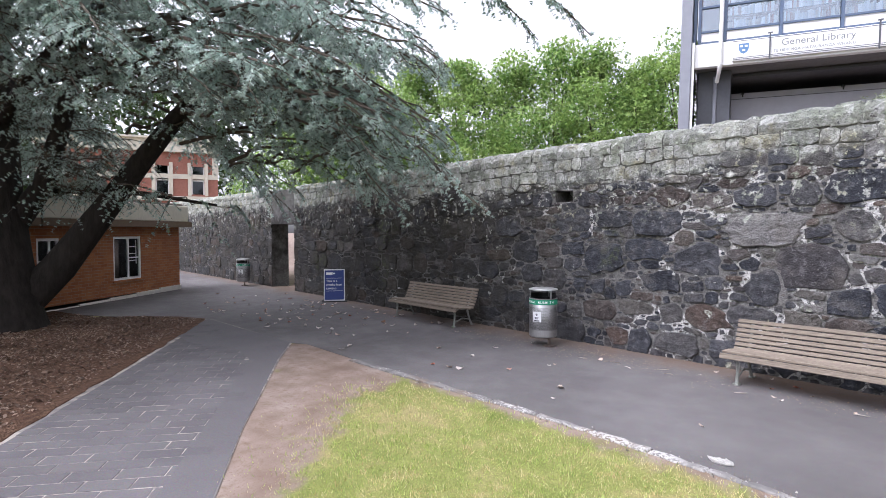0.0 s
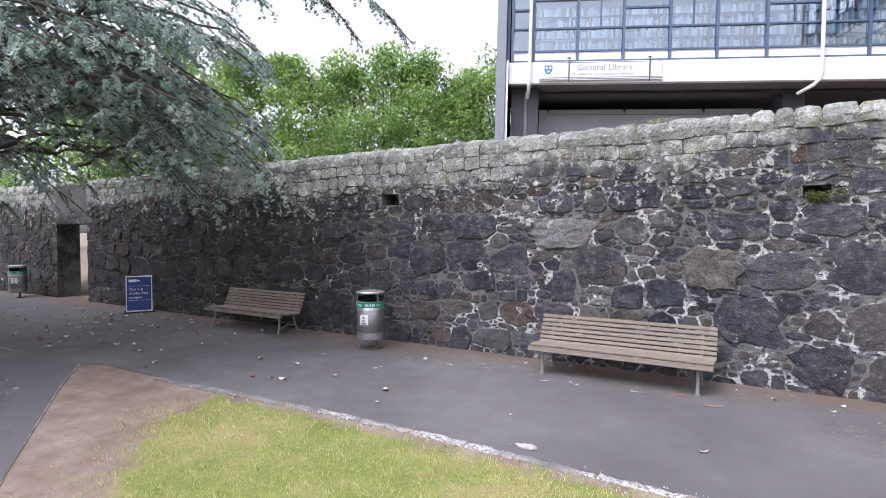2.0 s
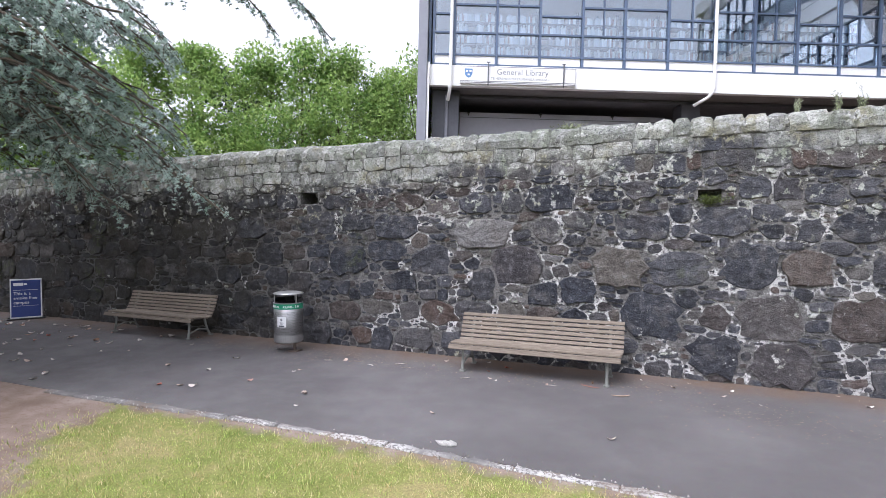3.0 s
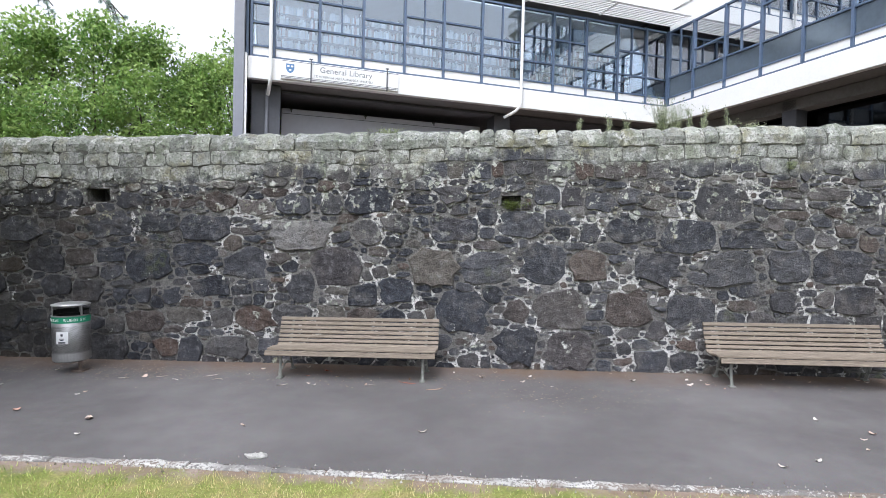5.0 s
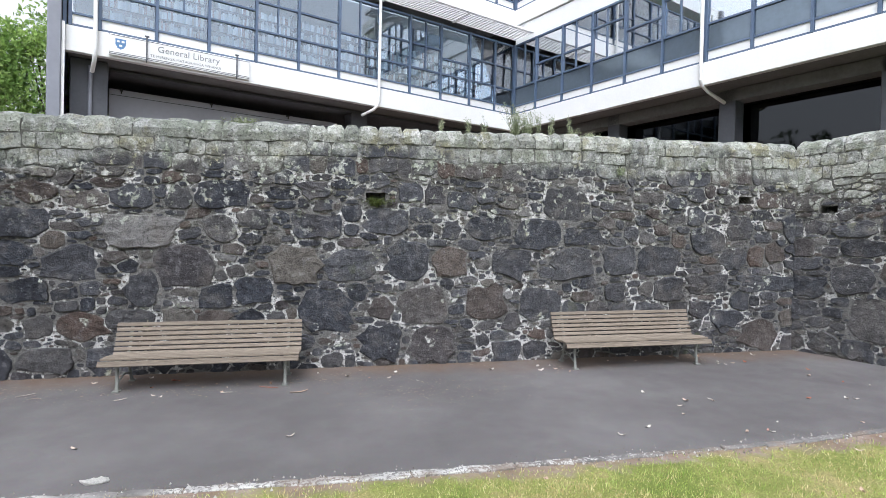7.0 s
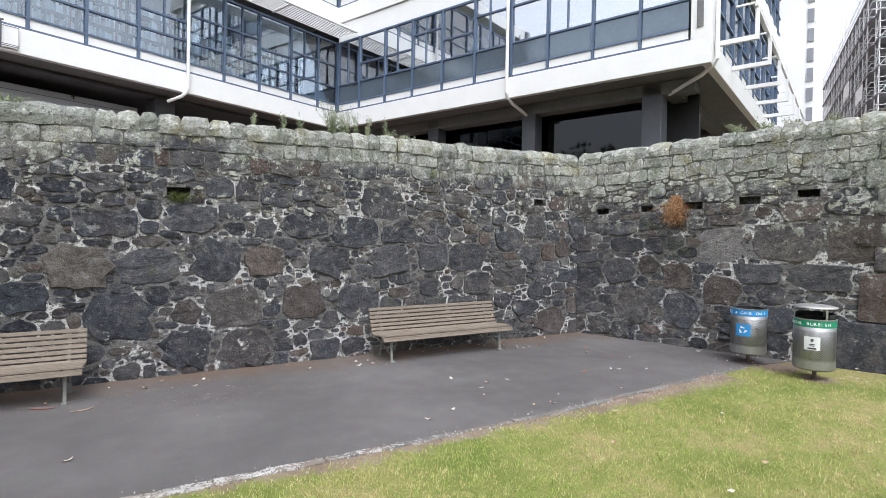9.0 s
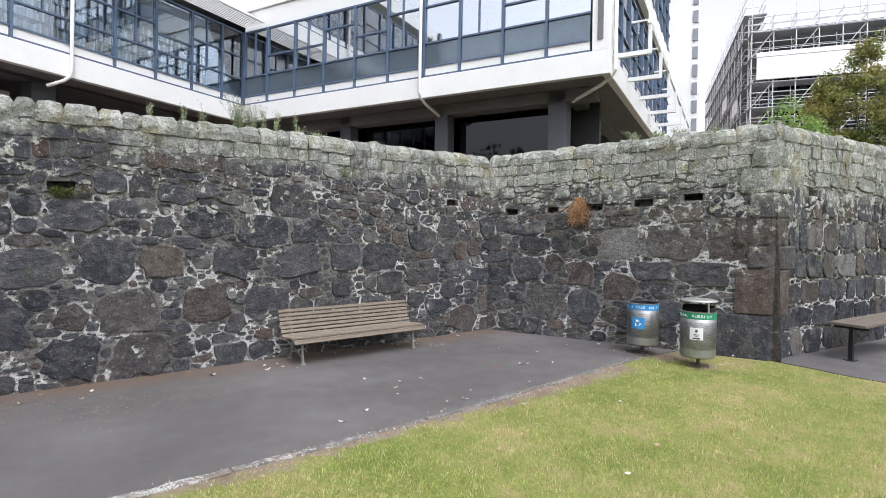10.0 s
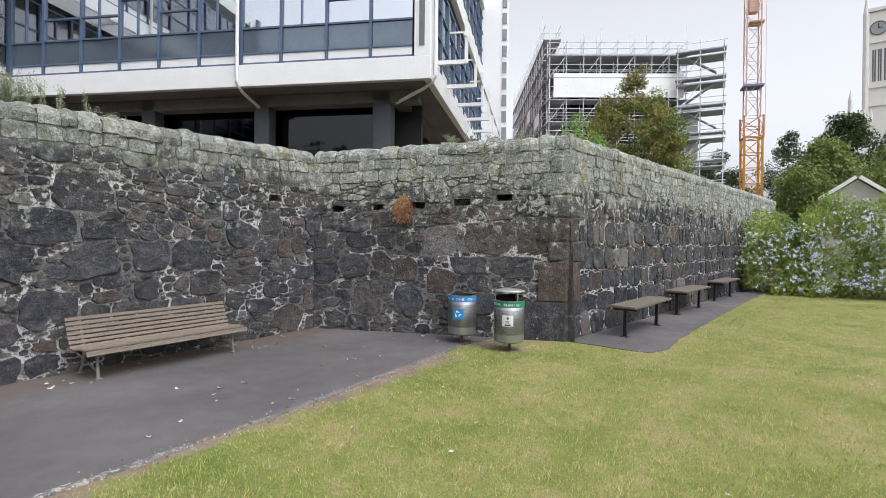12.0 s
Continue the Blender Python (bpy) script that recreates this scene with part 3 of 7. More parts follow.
wall_2 = stone_wall("wall_2", (8.17, wall_y(8.17)), (10.02, 3.27), 3.72, 3.99, 0.65, 5, (0, 9),
                    "dark basalt return wall with a row of small square holes",
                    ((0.40, 0.66, 2.62, 2.75), (1.29, 1.53, 2.63, 2.76), (2.09, 2.40, 2.64, 2.78), (2.98, 3.31, 2.68, 2.82), (3.83, 4.14, 2.75, 2.88)),
                    False,
                    ((3.70, 2.00, 0.53, 0.36), (4.58, 2.01, 0.36, 0.36), (2.73, 1.98, 0.39, 0.32), (2.09, 0.71, 0.34, 0.36), (3.31, 1.45, 0.37, 0.19), (4.15, 1.44, 0.46, 0.22),
                     (1.20, 0.75, 0.35, 0.38), (2.75, 1.12, 0.30, 0.28), (2.03, 1.36, 0.25, 0.26), (0.89, 1.42, 0.30, 0.27)))
wall_3 = stone_wall("wall_3", (10.02, 3.27), (30.0, -0.2), 3.99, 3.86, 0.65, 8, (0, 7),
                    "long dark basalt wall behind backless benches",
                    ((1.08, 1.40, 2.82, 2.94), (7.25, 7.7, 2.76, 2.9)), True)
wall_4 = stone_wall("wall_4", (-34, 9.50), (-19.1, wall_y(-19.1)), 3.72, 3.62, 0.65, 11, (99, 99),
                    "brown-grey basalt wall beyond the gateway")

# ---- library building behind the wall ----
def glass_material(name, tint, gloss, rough=0.02):
    n = Nodes(name, rough)
    t = n.t
    clear, shine, mixer = t.nodes.new("ShaderNodeBsdfTransparent"), t.nodes.new("ShaderNodeBsdfGlossy"), t.nodes.new("ShaderNodeMixShader")
    clear.inputs[0].default_value = (*tint, 1)
    shine.inputs[0].default_value, shine.inputs["Roughness"].default_value = (0.92, 0.96, 1.0, 1), rough
    fres = t.nodes.new("ShaderNodeFresnel")
    fres.inputs[0].default_value = 1.5
    f = n.math("ADD", n.math("MULTIPLY", fres.outputs[0], 0.9), gloss, True)
    t.links.new(f, mixer.inputs[0])
    t.links.new(clear.outputs[0], mixer.inputs[1])
    t.links.new(shine.outputs[0], mixer.inputs[2])
    t.links.new(mixer.outputs[0], t.nodes["Material Output"].inputs[0])
    return n.mat


GLASS = glass_material("window_glass", (0.80, 0.89, 0.96), 0.11)
GLASS_R = glass_material("window_glass_bright", (0.60, 0.72, 0.84), 0.62)
DARK_GLASS = glass_material("dark_glass", (0.05, 0.06, 0.065), 0.0, 0.03)
SPANDREL = plain("grey_spandrel", (0.16, 0.20, 0.24), 0.12, 0.55, 0.15, 1.0, 0.02)
PALE_PANEL = plain("pale_grey_panel", (0.42, 0.43, 0.48), 0.5, 0, 0.06, 0.8)
CARPET = plain("library_floor", (0.10, 0.11, 0.13), 0.9)
CEIL = plain("library_ceiling", (0.70, 0.70, 0.68), 0.8)
SHELF = plain("shelf_steel", (0.10, 0.11, 0.13), 0.6)


def books_material():
    n = Nodes("books", 0.8)
    c = n.ramp(n.island, (0.0, (0.60, 0.62, 0.62)), (0.25, (0.80, 0.80, 0.78)), (0.45, (0.35, 0.42, 0.50)), (0.6, (0.66, 0.64, 0.58)), (0.72, (0.16, 0.18, 0.24)),
               (0.84, (0.74, 0.75, 0.75)), (0.93, (0.30, 0.16, 0.13)), (1.0, (0.5, 0.5, 0.46)))
    return n.done(c)


BOOKS = books_material()
LA, LB = Vector((0.93025, 0.36611, -0.02427)), Vector((0.36641, -0.93041, 0.00925))
LC = Vector((6.98, 19.65, 6.55))
LIB = Matrix(((-LA.x, LB.x, UPV.x, LC.x), (-LA.y, LB.y, UPV.y, LC.y), (-LA.z, LB.z, UPV.z, LC.z), (0, 0, 0, 1)))
library = tagged(empty("library_building", LIB), "white concrete library building with blue-framed glazing on columns", "building")


def lib(name, bm, mat, parent=library, label=""):
    # plan x runs towards the inner corner, the frame's x away from it
    bmesh.ops.scale(bm, vec=(-1, 1, 1), verts=bm.verts)
    bmesh.ops.reverse_faces(bm, faces=bm.faces)
    return part(name, bm, mat, parent, label)


FLOORS = (0.0, 3.95)       # sill levels of the two glazed storeys
TOP = 7.6
# slabs, spandrels and roof
for z in FLOORS:
    lo = z - 0.62
    lib("floor_slab", add_box(box((-13.9, -12, lo + 0.06), (-0.02, -0.14, lo + 0.5)), (0.16, -12, lo + 0.06), (14, 12.75, lo + 0.5)), CONCRETE)
    lib("floor_covering", add_box(box((-13.8, -11.9, lo + 0.51), (0.1, -0.16, lo + 0.53)), (0.2, -11.9, lo + 0.51), (13.9, 12.6, lo + 0.53)), CARPET)
    lib("spandrel", box((-13.95, -0.12, lo), (-0.005, 0.06, z - 0.02), None, 0.01), WHITE, library, "white painted concrete spandrel")
    lib("spandrel", box((-0.06, 0.065, lo), (0.12, 12.97, z - 0.02), None, 0.01), WHITE, library, "white painted concrete spandrel")
    lib("spandrel", box((0.125, 12.76, lo), (14, 12.96, z - 0.02), None, 0.01), WHITE, library, "white painted concrete spandrel")
lib("roof", add_box(box((-14, -12.2, TOP - 0.6), (-0.2, 0.1, TOP)), (-0.19, -12.2, TOP - 0.6), (14, 13.0, TOP)), WHITE)
for z in (2.62, 6.4):
    lib("ceiling_panel", add_box(box((-13.8, -11.9, z), (0.1, -0.3, z + 0.06)), (0.3, -11.9, z), (13.9, 12.5, z + 0.06)), CEIL)
lib("back_wall", add_box(box((-13.9, -12.1, -5), (14, -11.95, TOP - 0.6)), (13.9, -12, -5), (14.05, 12.7, TOP - 0.6)), CEIL)
lib("end_fin", box((-14.29, -12, -7.0), (-14.02, 0.25, TOP), None, 0.02), MID_GREY, library, "grey end wall fin")
lib("end_fin", box((-14.0, -0.1, 0.0), (-13.93, 0.02, 2.6)), BLUE_FRAME)
lib("white_edge", box((-14.015, 0.0, -6.0), (-13.955, 0.2, 0.0)), WHITE)


def window(plane, s0, s1, z, rails, glass, solid=None, splits=()):
    """One bay of glazing. plane: 'L' faces +y at y = 0, 'R' faces -x at x = 0, 'E' faces +y at the end of the other wing."""
    def at(s, d, h):
        return {"L": (s, -d, h), "R": (d, s, h), "E": (s, 12.9 - d, h)}[plane]

    def bar(bm, a, b, za, zb, d0, d1):
        p, q = Vector(at(a, d0, za)), Vector(at(b, d1, zb))
        add_box(bm, [min(i, j) for i, j in zip(p, q)], [max(i, j) for i, j in zip(p, q)])

    def piece(name, *args):
        bm = bmesh.new()
        bar(bm, *args)
        return lib(name, bm, BLUE_FRAME, w)

    bm = bmesh.new()
    bar(bm, s0 - 0.035, s0 + 0.035, z, z + 2.62, -0.05, 0.10)
    w = lib("window", bm, BLUE_FRAME)
    for r in rails:
        piece("rail", s0 + 0.036, s1 - 0.036, z + r - 0.025, z + r + 0.025, -0.03, 0.07)
    piece("sill_bar", s0 + 0.036, s1 - 0.036, z - 0.01, z + 0.035, -0.03, 0.09)
    piece("head_bar", s0 + 0.036, s1 - 0.036, z + 2.56, z + 2.62, -0.03, 0.09)
    for s, za, zb in splits:
        piece("glazing_bar", s0 + (s1 - s0) * s - 0.02, s0 + (s1 - s0) * s + 0.02, z + za + 0.03, z + zb - 0.03, -0.02, 0.06)
    base = bmesh.new()
    bar(base, s0 + 0.045, s1 - 0.045, z + 0.04, z + 0.275, 0.0, 0.05)
    lib("base_panel", base, WHITE, w, "white panel")
    levels = [0.30] + [r for r in rails if r > 0.31] + [2.59]
    for k, (a, b) in enumerate(zip(levels, levels[1:])):
        pane = bmesh.new()
        bar(pane, s0 + 0.045, s1 - 0.045, z + a + 0.03, z + b - 0.03, 0.015, 0.027)
        lib("pane", pane, solid if solid and k == 0 else glass, w)
    return w


def downpipe(x, y, z0, z1, kick):
    """A rainwater pipe with a swan-neck at its foot."""
    pts = [(x, y, z1), (x, y, z0 + 0.12), (x + kick[0] * 0.08, y + kick[1] * 0.08, z0), (x + kick[0] * 0.3, y + kick[1] * 0.3, z0 - 0.12), (x + kick[0], y + kick[1], z0 - 0.30)]
    lib("downpipe", add_tube(bmesh.new(), pts, [0.048] * 5, 10), WHITE)


rng_w = random.Random(4)
L_BAYS = [-13.86, -13.27, -12.05, -10.81, -9.58, -8.36, -7.1, -5.72, -4.59, -3.35, -2.11, -0.94, -0.06]
for fl, z in enumerate(FLOORS):
    for k, (a, b) in enumerate(zip(L_BAYS, L_BAYS[1:])):
        rails = [0.29, 0.92, 1.72] if k % 3 else [0.29, 0.92, 1.45]
        window("L", a, b, z, rails, GLASS, None, [(0.5, 0.92, 2.6)] if k % 2 == 0 and b - a > 0.8 else [])
    R_BAYS = [0.07, 1.22, 2.51, 3.79, 5.06, 6.33, 7.50, 7.62, 8.79, 10.1, 11.33, 12.5]
    for k, (a, b) in enumerate(zip(R_BAYS, R_BAYS[1:])):
        if b - a < 0.3:
            continue
        rails = [0.29, 0.98, 1.62] if k in (1, 2, 4, 9) else [0.29, 0.98, 2.05] if k % 2 else [0.29, 0.98]
        window("R", a, b, z, rails, GLASS_R, SPANDREL, [(0.45, 0.98, 2.6)] if k in (0, 2, 3, 5, 8) else [])
    for k in range(11):
        window("E", 0.5 + 1.2 * k, 1.7 + 1.2 * k, z, [0.29, 0.98, 1.8], GLASS, SPANDREL)
    lib("head_panel", box((0.0, 0.07, z + 2.64), (0.12, 12.5, z + 3.3)), WHITE, library, "white panel above the windows")
    lib("corner_post", box((-0.06, -0.05, z - 0.02), (0.06, 0.06, z + 2.62)), BLUE_FRAME)
    lib("end_pier", box((-0.055, 12.52, z - 0.02), (0.45, 12.95, z + 2.64), None, 0.01), WHITE)
    lib("vent_strip", box((-0.085, 12.66, z + 0.25), (-0.057, 12.80, z + 2.6)), CONCRETE)
    for y in (7.56,):
        lib("pier", box((0.0, y - 0.05, z), (0.2, y + 0.05, z + 2.62)), BLUE_FRAME)
downpipe(-13.36, 0.14, -0.66, TOP - 0.4, (-0.05, -0.35))
downpipe(-5.78, 0.14, -0.62, TOP - 0.4, (-0.42, -0.35))
downpipe(-0.14, 7.56, -0.62, TOP - 0.4, (1.1, 0.06))
downpipe(0.22, 13.05, -0.60, TOP - 0.4, (0.9, -1.3))
# sun louvre over the bays beside the inner corner
frame_ob = lib("sun_louvre", add_box(add_box(box((-5.7, 1.10, 2.74), (-0.08, 1.16, 2.82)), (-2.95, 0.08, 2.74), (-2.89, 1.10, 2.82)), (-5.7, 0.08, 2.74), (-5.64, 1.1, 2.82)), WHITE,
               library, "white louvred sun shade")
for k in range(9):
    y = 0.14 + 0.11 * k
    lib("slat", box((-5.63, y, 2.75), (-0.1, y + 0.045, 2.80)), WHITE, frame_ob)
# outriggers of the end facade
rig = lib("outrigger", box((0.2, 13.80, 0.55), (13.5, 13.86, 0.63)), WHITE, library, "white painted steel outrigger frame")
for k in range(7):
    x = 0.35 + 2.1 * k
    lib("arm", add_box(box((x - 0.05, 12.98, -0.16), (x + 0.05, 13.80, -0.05)), (x - 0.05, 13.80, -0.16), (x + 0.05, 13.88, 0.95)), WHITE, rig)
    lib("arm", box((x - 0.02, 13.4, 0.66), (x + 0.02, 13.78, 0.70)), WHITE, rig)
# undercroft
# dark slab added where the soffit falls into shade; its colour carries it
lib("soffit_panel", box((-13.0, -5.0, -0.66), (-0.1, -1.05, -0.59)), DARK_GREY, library, "dark slab standing in for the soffit's shade")
lib("soffit_beam", box((1.0, 0.5, -0.9), (1.5, 12.4, -0.58)), CONCRETE)
lib("soffit_beam", box((1.51, 11.5, -0.84), (13.8, 11.9, -0.58)), CONCRETE)
for k in range(10):
    lib("soffit_rib", box((1.6 + 1.2 * k, 2.0, -0.78), (1.75 + 1.2 * k, 11.4, -0.585)), CONCRETE)
lib("column", box((-13.86, -1.1, -7.0), (-13.06, -0.55, -0.585), None, 0.02), DARK_GREY)
lib("column", box((-6.2, -1.6, -7.0), (-5.6, -1.0, -0.67), None, 0.02), DARK_GREY)
lib("column_pipe", cyl((-13.44, -0.48, -7.0), (-13.44, -0.48, -0.75), 0.045), MID_GREY)
for x, y, c in ((1.0, 7.67, 0.46), (1.0, 11.34, 0.52), (1.0, 3.9, 0.46), (8.0, 11.5, 0.5)):
    lib("column", box((x, y - c / 2, -7.0), (x + c, y + c / 2, -0.585), None, 0.02), DARK_GREY)
lib("recess_wall", box((-13.0, -1.8, -7), (-6.4, -1.7, -0.95), None, 0.01), PALE_PANEL, library, "grey panelled recess wall")
for k in range(4):
    lib("panel_joint", box((-13.0, -1.695, -1.12 - 0.7 * k), (-6.4, -1.688, -1.105 - 0.7 * k)), DARK_GREY)
for k in range(3):
    lib("recess_light", add_box(box((-12.75 + 2.3 * k, -1.69, -1.0), (-12.68 + 2.3 * k, -1.58, -0.95)), (-12.73 + 2.3 * k, -1.61, -1.08), (-12.70 + 2.3 * k, -1.58, -1.0)), BLACK_STEEL)
# near-black back walls: the undercroft's deep shade is put into their colour
lib("dark_recess", add_box(box((-12.6, -5.2, -7), (2.4, -5.0, -0.60)), (2.4, -5.0, -7), (2.6, 12.2, -0.60)), plain("undercroft_shade", (0.03, 0.03, 0.033), 0.6))
for ya, yb in ((0.3, 3.87), (3.93, 7.62), (7.72, 11.3)):
    lib("ground_glazing", box((1.66, ya, -7), (1.70, yb, -0.92)), DARK_GLASS, library, "dark shop-front glazing")
    lib("glazing_bar", box((1.62, yb + 0.005, -7), (1.74, yb + 0.045, -0.92)), BLACK_STEEL)


def bookcase(m, width, rng):
    """A steel case with six shelves, nearly full."""
    case = tagged(empty("bookcase", m), "dark steel bookcase with shelves full of pale books", "bookcase", "library bookcases")
    part("case_side", box((-width / 2, -0.2, 0), (-width / 2 + 0.02, 0.2, 2.05)), SHELF, case)
    part("case_side", box((width / 2 - 0.02, -0.2, 0), (width / 2, 0.2, 2.05)), SHELF, case)
    for k in range(6):
        z = 0.06 + 0.33 * k
        part("shelf", box((-width / 2 + 0.02, -0.2, z - 0.02), (width / 2 - 0.02, 0.2, z)), SHELF, case)
        vs, fs, x = [], [], -width / 2 + 0.03
        while x < width / 2 - 0.08:
            w, h = rng.uniform(0.02, 0.055), rng.uniform(0.18, 0.29)
            if rng.random() < 0.10:
                x += rng.uniform(0.05, 0.15)
                continue
            lo, hi, b = (x, -0.15, z), (min(x + w, width / 2 - 0.03), 0.19 - rng.random() * 0.04, z + h), len(vs)
            vs += [(i, j, q) for q in (lo[2], hi[2]) for j in (lo[1], hi[1]) for i in (lo[0], hi[0])]
            fs += [tuple(b + i for i in f) for f in ((0, 2, 3, 1), (4, 5, 7, 6), (0, 1, 5, 4), (2, 6, 7, 3), (0, 4, 6, 2), (1, 3, 7, 5))]
            x += w + 0.002
        tagged(child(new("book_row", mesh_of("book_row", vs, fs, BOOKS)), case), kind="stuff")
    return case


rng_b = random.Random(12)
proto = [bookcase(LIB @ Matrix.Translation((12.6 - 1.24 * k, -1.15, -0.08)), 1.2, rng_b) for k in range(5)]
for k in range(5, 10):
    copy_thing(proto[k % 5], LIB @ Matrix.Translation((12.6 - 1.24 * k, -1.15, -0.08)))
for k in range(10):
    copy_thing(proto[(k * 3 + 1) % 5], LIB @ Matrix.Translation((12.6 - 1.24 * k, -1.3, 3.87)))

# sign on the spandrel
sign = tagged(empty("library_sign", LIB @ pose(0, 0.10, 0)), "white sign board on two brackets with a blue crest", "sign")
lib("board", box((-13.08, -0.03, -0.56), (-9.78, 0.03, -0.05), None, 0.008), WHITE, sign)
lib("rule", add_box(box((-13.08, 0.032, -0.53), (-9.78, 0.036, -0.515)), (-13.08, 0.032, -0.49), (-9.78, 0.036, -0.478)), DARK_GREY, sign)
lib("rule", box((-13.08, 0.032, -0.075), (-9.78, 0.036, -0.06)), DARK_GREY, sign)
for x in (-12.28, -10.12):
    lib("bracket", add_box(box((x - 0.015, 0.037, -0.60), (x + 0.015, 0.07, 0.05)), (x - 0.05, 0.037, 0.03), (x + 0.05, 0.09, 0.055)), DARK_GREY, sign)
CREST = plain("crest_blue", (0.10, 0.22, 0.42), 0.5)
bm = bmesh.new()
shield = [(-0.11, 0.12), (0.11, 0.12), (0.11, -0.02), (0.07, -0.10), (0, -0.14), (-0.07, -0.10), (-0.11, -0.02)]
bm.faces.new([bm.verts.new((-12.84 - x, 0.034, -0.26 + z)) for x, z in shield])
lib("crest", bm, CREST, sign)
bm = bmesh.new()
for dx, dz in ((-0.05, 0.05), (0.05, 0.05), (0, -0.05)):
    add_box(bm, (-12.87 + dx, 0.035, -0.28 + dz), (-12.81 + dx, 0.040, -0.235 + dz))
lib("crest_bars", bm, WHITE, sign)


def words(text, size, mat, m, parent, name="lettering", depth=0.002, space=1.0):
    c = bpy.data.curves.new(name, "FONT")
    c.body, c.size, c.extrude, c.space_character = text, size, depth, space
    tmp = new(name, c)
    dg = bpy.context.evaluated_depsgraph_get()
    me = bpy.data.meshes.new_from_object(tmp.evaluated_get(dg))
    bpy.data.objects.remove(tmp)
    me.materials.clear()
    me.materials.append(mat)
    ob = new(name, me)
    ob.parent = parent
    ob.matrix_local = m
    return ob


INK = plain("sign_ink", (0.05, 0.055, 0.07), 0.6)
SIGN_GREY = plain("sign_grey", (0.20, 0.22, 0.23), 0.6)
face = Matrix(((-1, 0, 0, 0), (0, 0, 1, 0), (0, 1, 0, 0), (0, 0, 0, 1)))   # letters that face +y
tagged(words("General Library", 0.225, SIGN_GREY, pose(12.04, 0.034, -0.285) @ face, sign, space=1.03), kind="stuff")
tagged(words("TE HERENGA MATAURANGA WHANUI", 0.092, SIGN_GREY, pose(12.2, 0.034, -0.43) @ face, sign, space=1.05), kind="stuff")

# ---- benches ----
def slat_bench():
    """A park bench, front towards -y, its middle over the origin: curved slatted seat and back on two iron frames."""
    b = tagged(empty("slatted_bench"), "weathered timber slatted park bench on iron legs by the stone wall", "bench", "slatted benches along the wall")
    L = 1.22
    # seat and back profile (y, z, lean)
    prof = [(-0.36, 0.395, -14), (-0.285, 0.418, -6), (-0.21, 0.420, 3), (-0.135, 0.412, 6), (-0.06, 0.400, 8), (0.015, 0.390, 12)]
    back = [(0.10, 0.405, 55), (0.135, 0.462, 62), (0.165, 0.522, 66), (0.192, 0.583, 68), (0.217, 0.645, 69), (0.240, 0.708, 70), (0.262, 0.771, 70)]
    for name, rows in (("seat_slat", prof), ("back_slat", back)):
        for y, z, lean in rows:
            w = 0.031 if name == "seat_slat" else 0.025
            part(name, box((-L, -w, -0.014), (L, w, 0.014), Matrix.Translation((0, y, z)) @ pose(0, 0, 0, lean), 0.004), SLAT, b)
    part("front_rail", box((-L, -0.022, -0.012), (L, 0.022, 0.012), Matrix.Translation((0, -0.395, 0.367)) @ pose(0, 0, 0, 72), 0.004), SLAT, b)
    for x in (-1.035, 1.035):
        f = part("leg_frame", add_tube(bmesh.new(), [(x, -0.38, 0.368), (x, -0.2, 0.392), (x, 0.03, 0.368), (x, 0.105, 0.385), (x, 0.17, 0.50), (x, 0.225, 0.63), (x, 0.275, 0.76)],
                                       [0.022] * 7, 8), IRON, b, "grey painted iron bench frame")
        part("front_leg", add_box(add_tube(bmesh.new(), [(x, -0.31, 0.375), (x, -0.265, 0.27), (x, -0.275, 0.15), (x, -0.30, 0.0)], [0.027, 0.022, 0.021, 0.026], 8),
                                  (x - 0.04, -0.345, 0), (x + 0.04, -0.255, 0.02)), IRON, f)
        part("back_leg", add_box(add_tube(bmesh.new(), [(x, 0.09, 0.38), (x, 0.12, 0.25), (x, 0.17, 0.12), (x, 0.24, 0.0)], [0.026, 0.021, 0.02, 0.025], 8),
                                 (x - 0.035, 0.20, 0), (x + 0.035, 0.28, 0.02)), IRON, f)
        part("stretcher", add_tube(bmesh.new(), [(x, -0.285, 0.10), (x, -0.05, 0.17), (x, 0.165, 0.13)], [0.014] * 3, 6), IRON, f)
    return b


bench = slat_bench()
bench.matrix_world = pose(-1.62, 7.92, 0.004, 0, 0, -1.9)
tagged(copy_thing(bench, pose(-9.32, 8.28, 0.004, 0, 0, -2.5)), "shaded grey-brown timber slatted bench under the cedar")
tagged(copy_thing(bench, pose(4.70, 7.86, 0.004, 0, 0, -1.9)), "weathered timber slatted park bench near the wall's corner")


def plank_bench():
    """A backless bench of three planks on two pairs of dark steel legs."""
    b = tagged(empty("backless_bench"), "backless bench of grey planks on dark steel legs", "bench", "backless benches along the wall")
    for k in range(3):
        part("seat_plank", box((-1.17 + 0.015 * k, -0.270 + 0.182 * k, 0.59), (1.17 + 0.01 * (k - 1), -0.094 + 0.182 * k, 0.64), None, 0.006), PLANK, b)
    for x in (-0.97, 0.97):
        arm = part("cross_bar", box((x - 0.035, -0.25, 0.535), (x + 0.035, 0.25, 0.59)), BLACK_STEEL, b)
        part("leg", add_box(box((x - 0.032, -0.032, 0), (x + 0.032, 0.032, 0.535)), (x - 0.08, -0.08, 0), (x + 0.08, 0.08, 0.012)), BLACK_STEEL, arm)
    part("under_rail", box((-0.93, -0.025, 0.53), (0.93, 0.025, 0.56)), BLACK_STEEL, b)
    return b


pb = plank_bench()
pb.matrix_world = pose(12.10, 2.27, 0.006, 0, 0, -8.0)
for x, y in ((16.12, 1.83), (20.2, 1.27), (24.2, 0.70)):
    copy_thing(pb, pose(x, y, 0.006, 0, 0, -9.5))


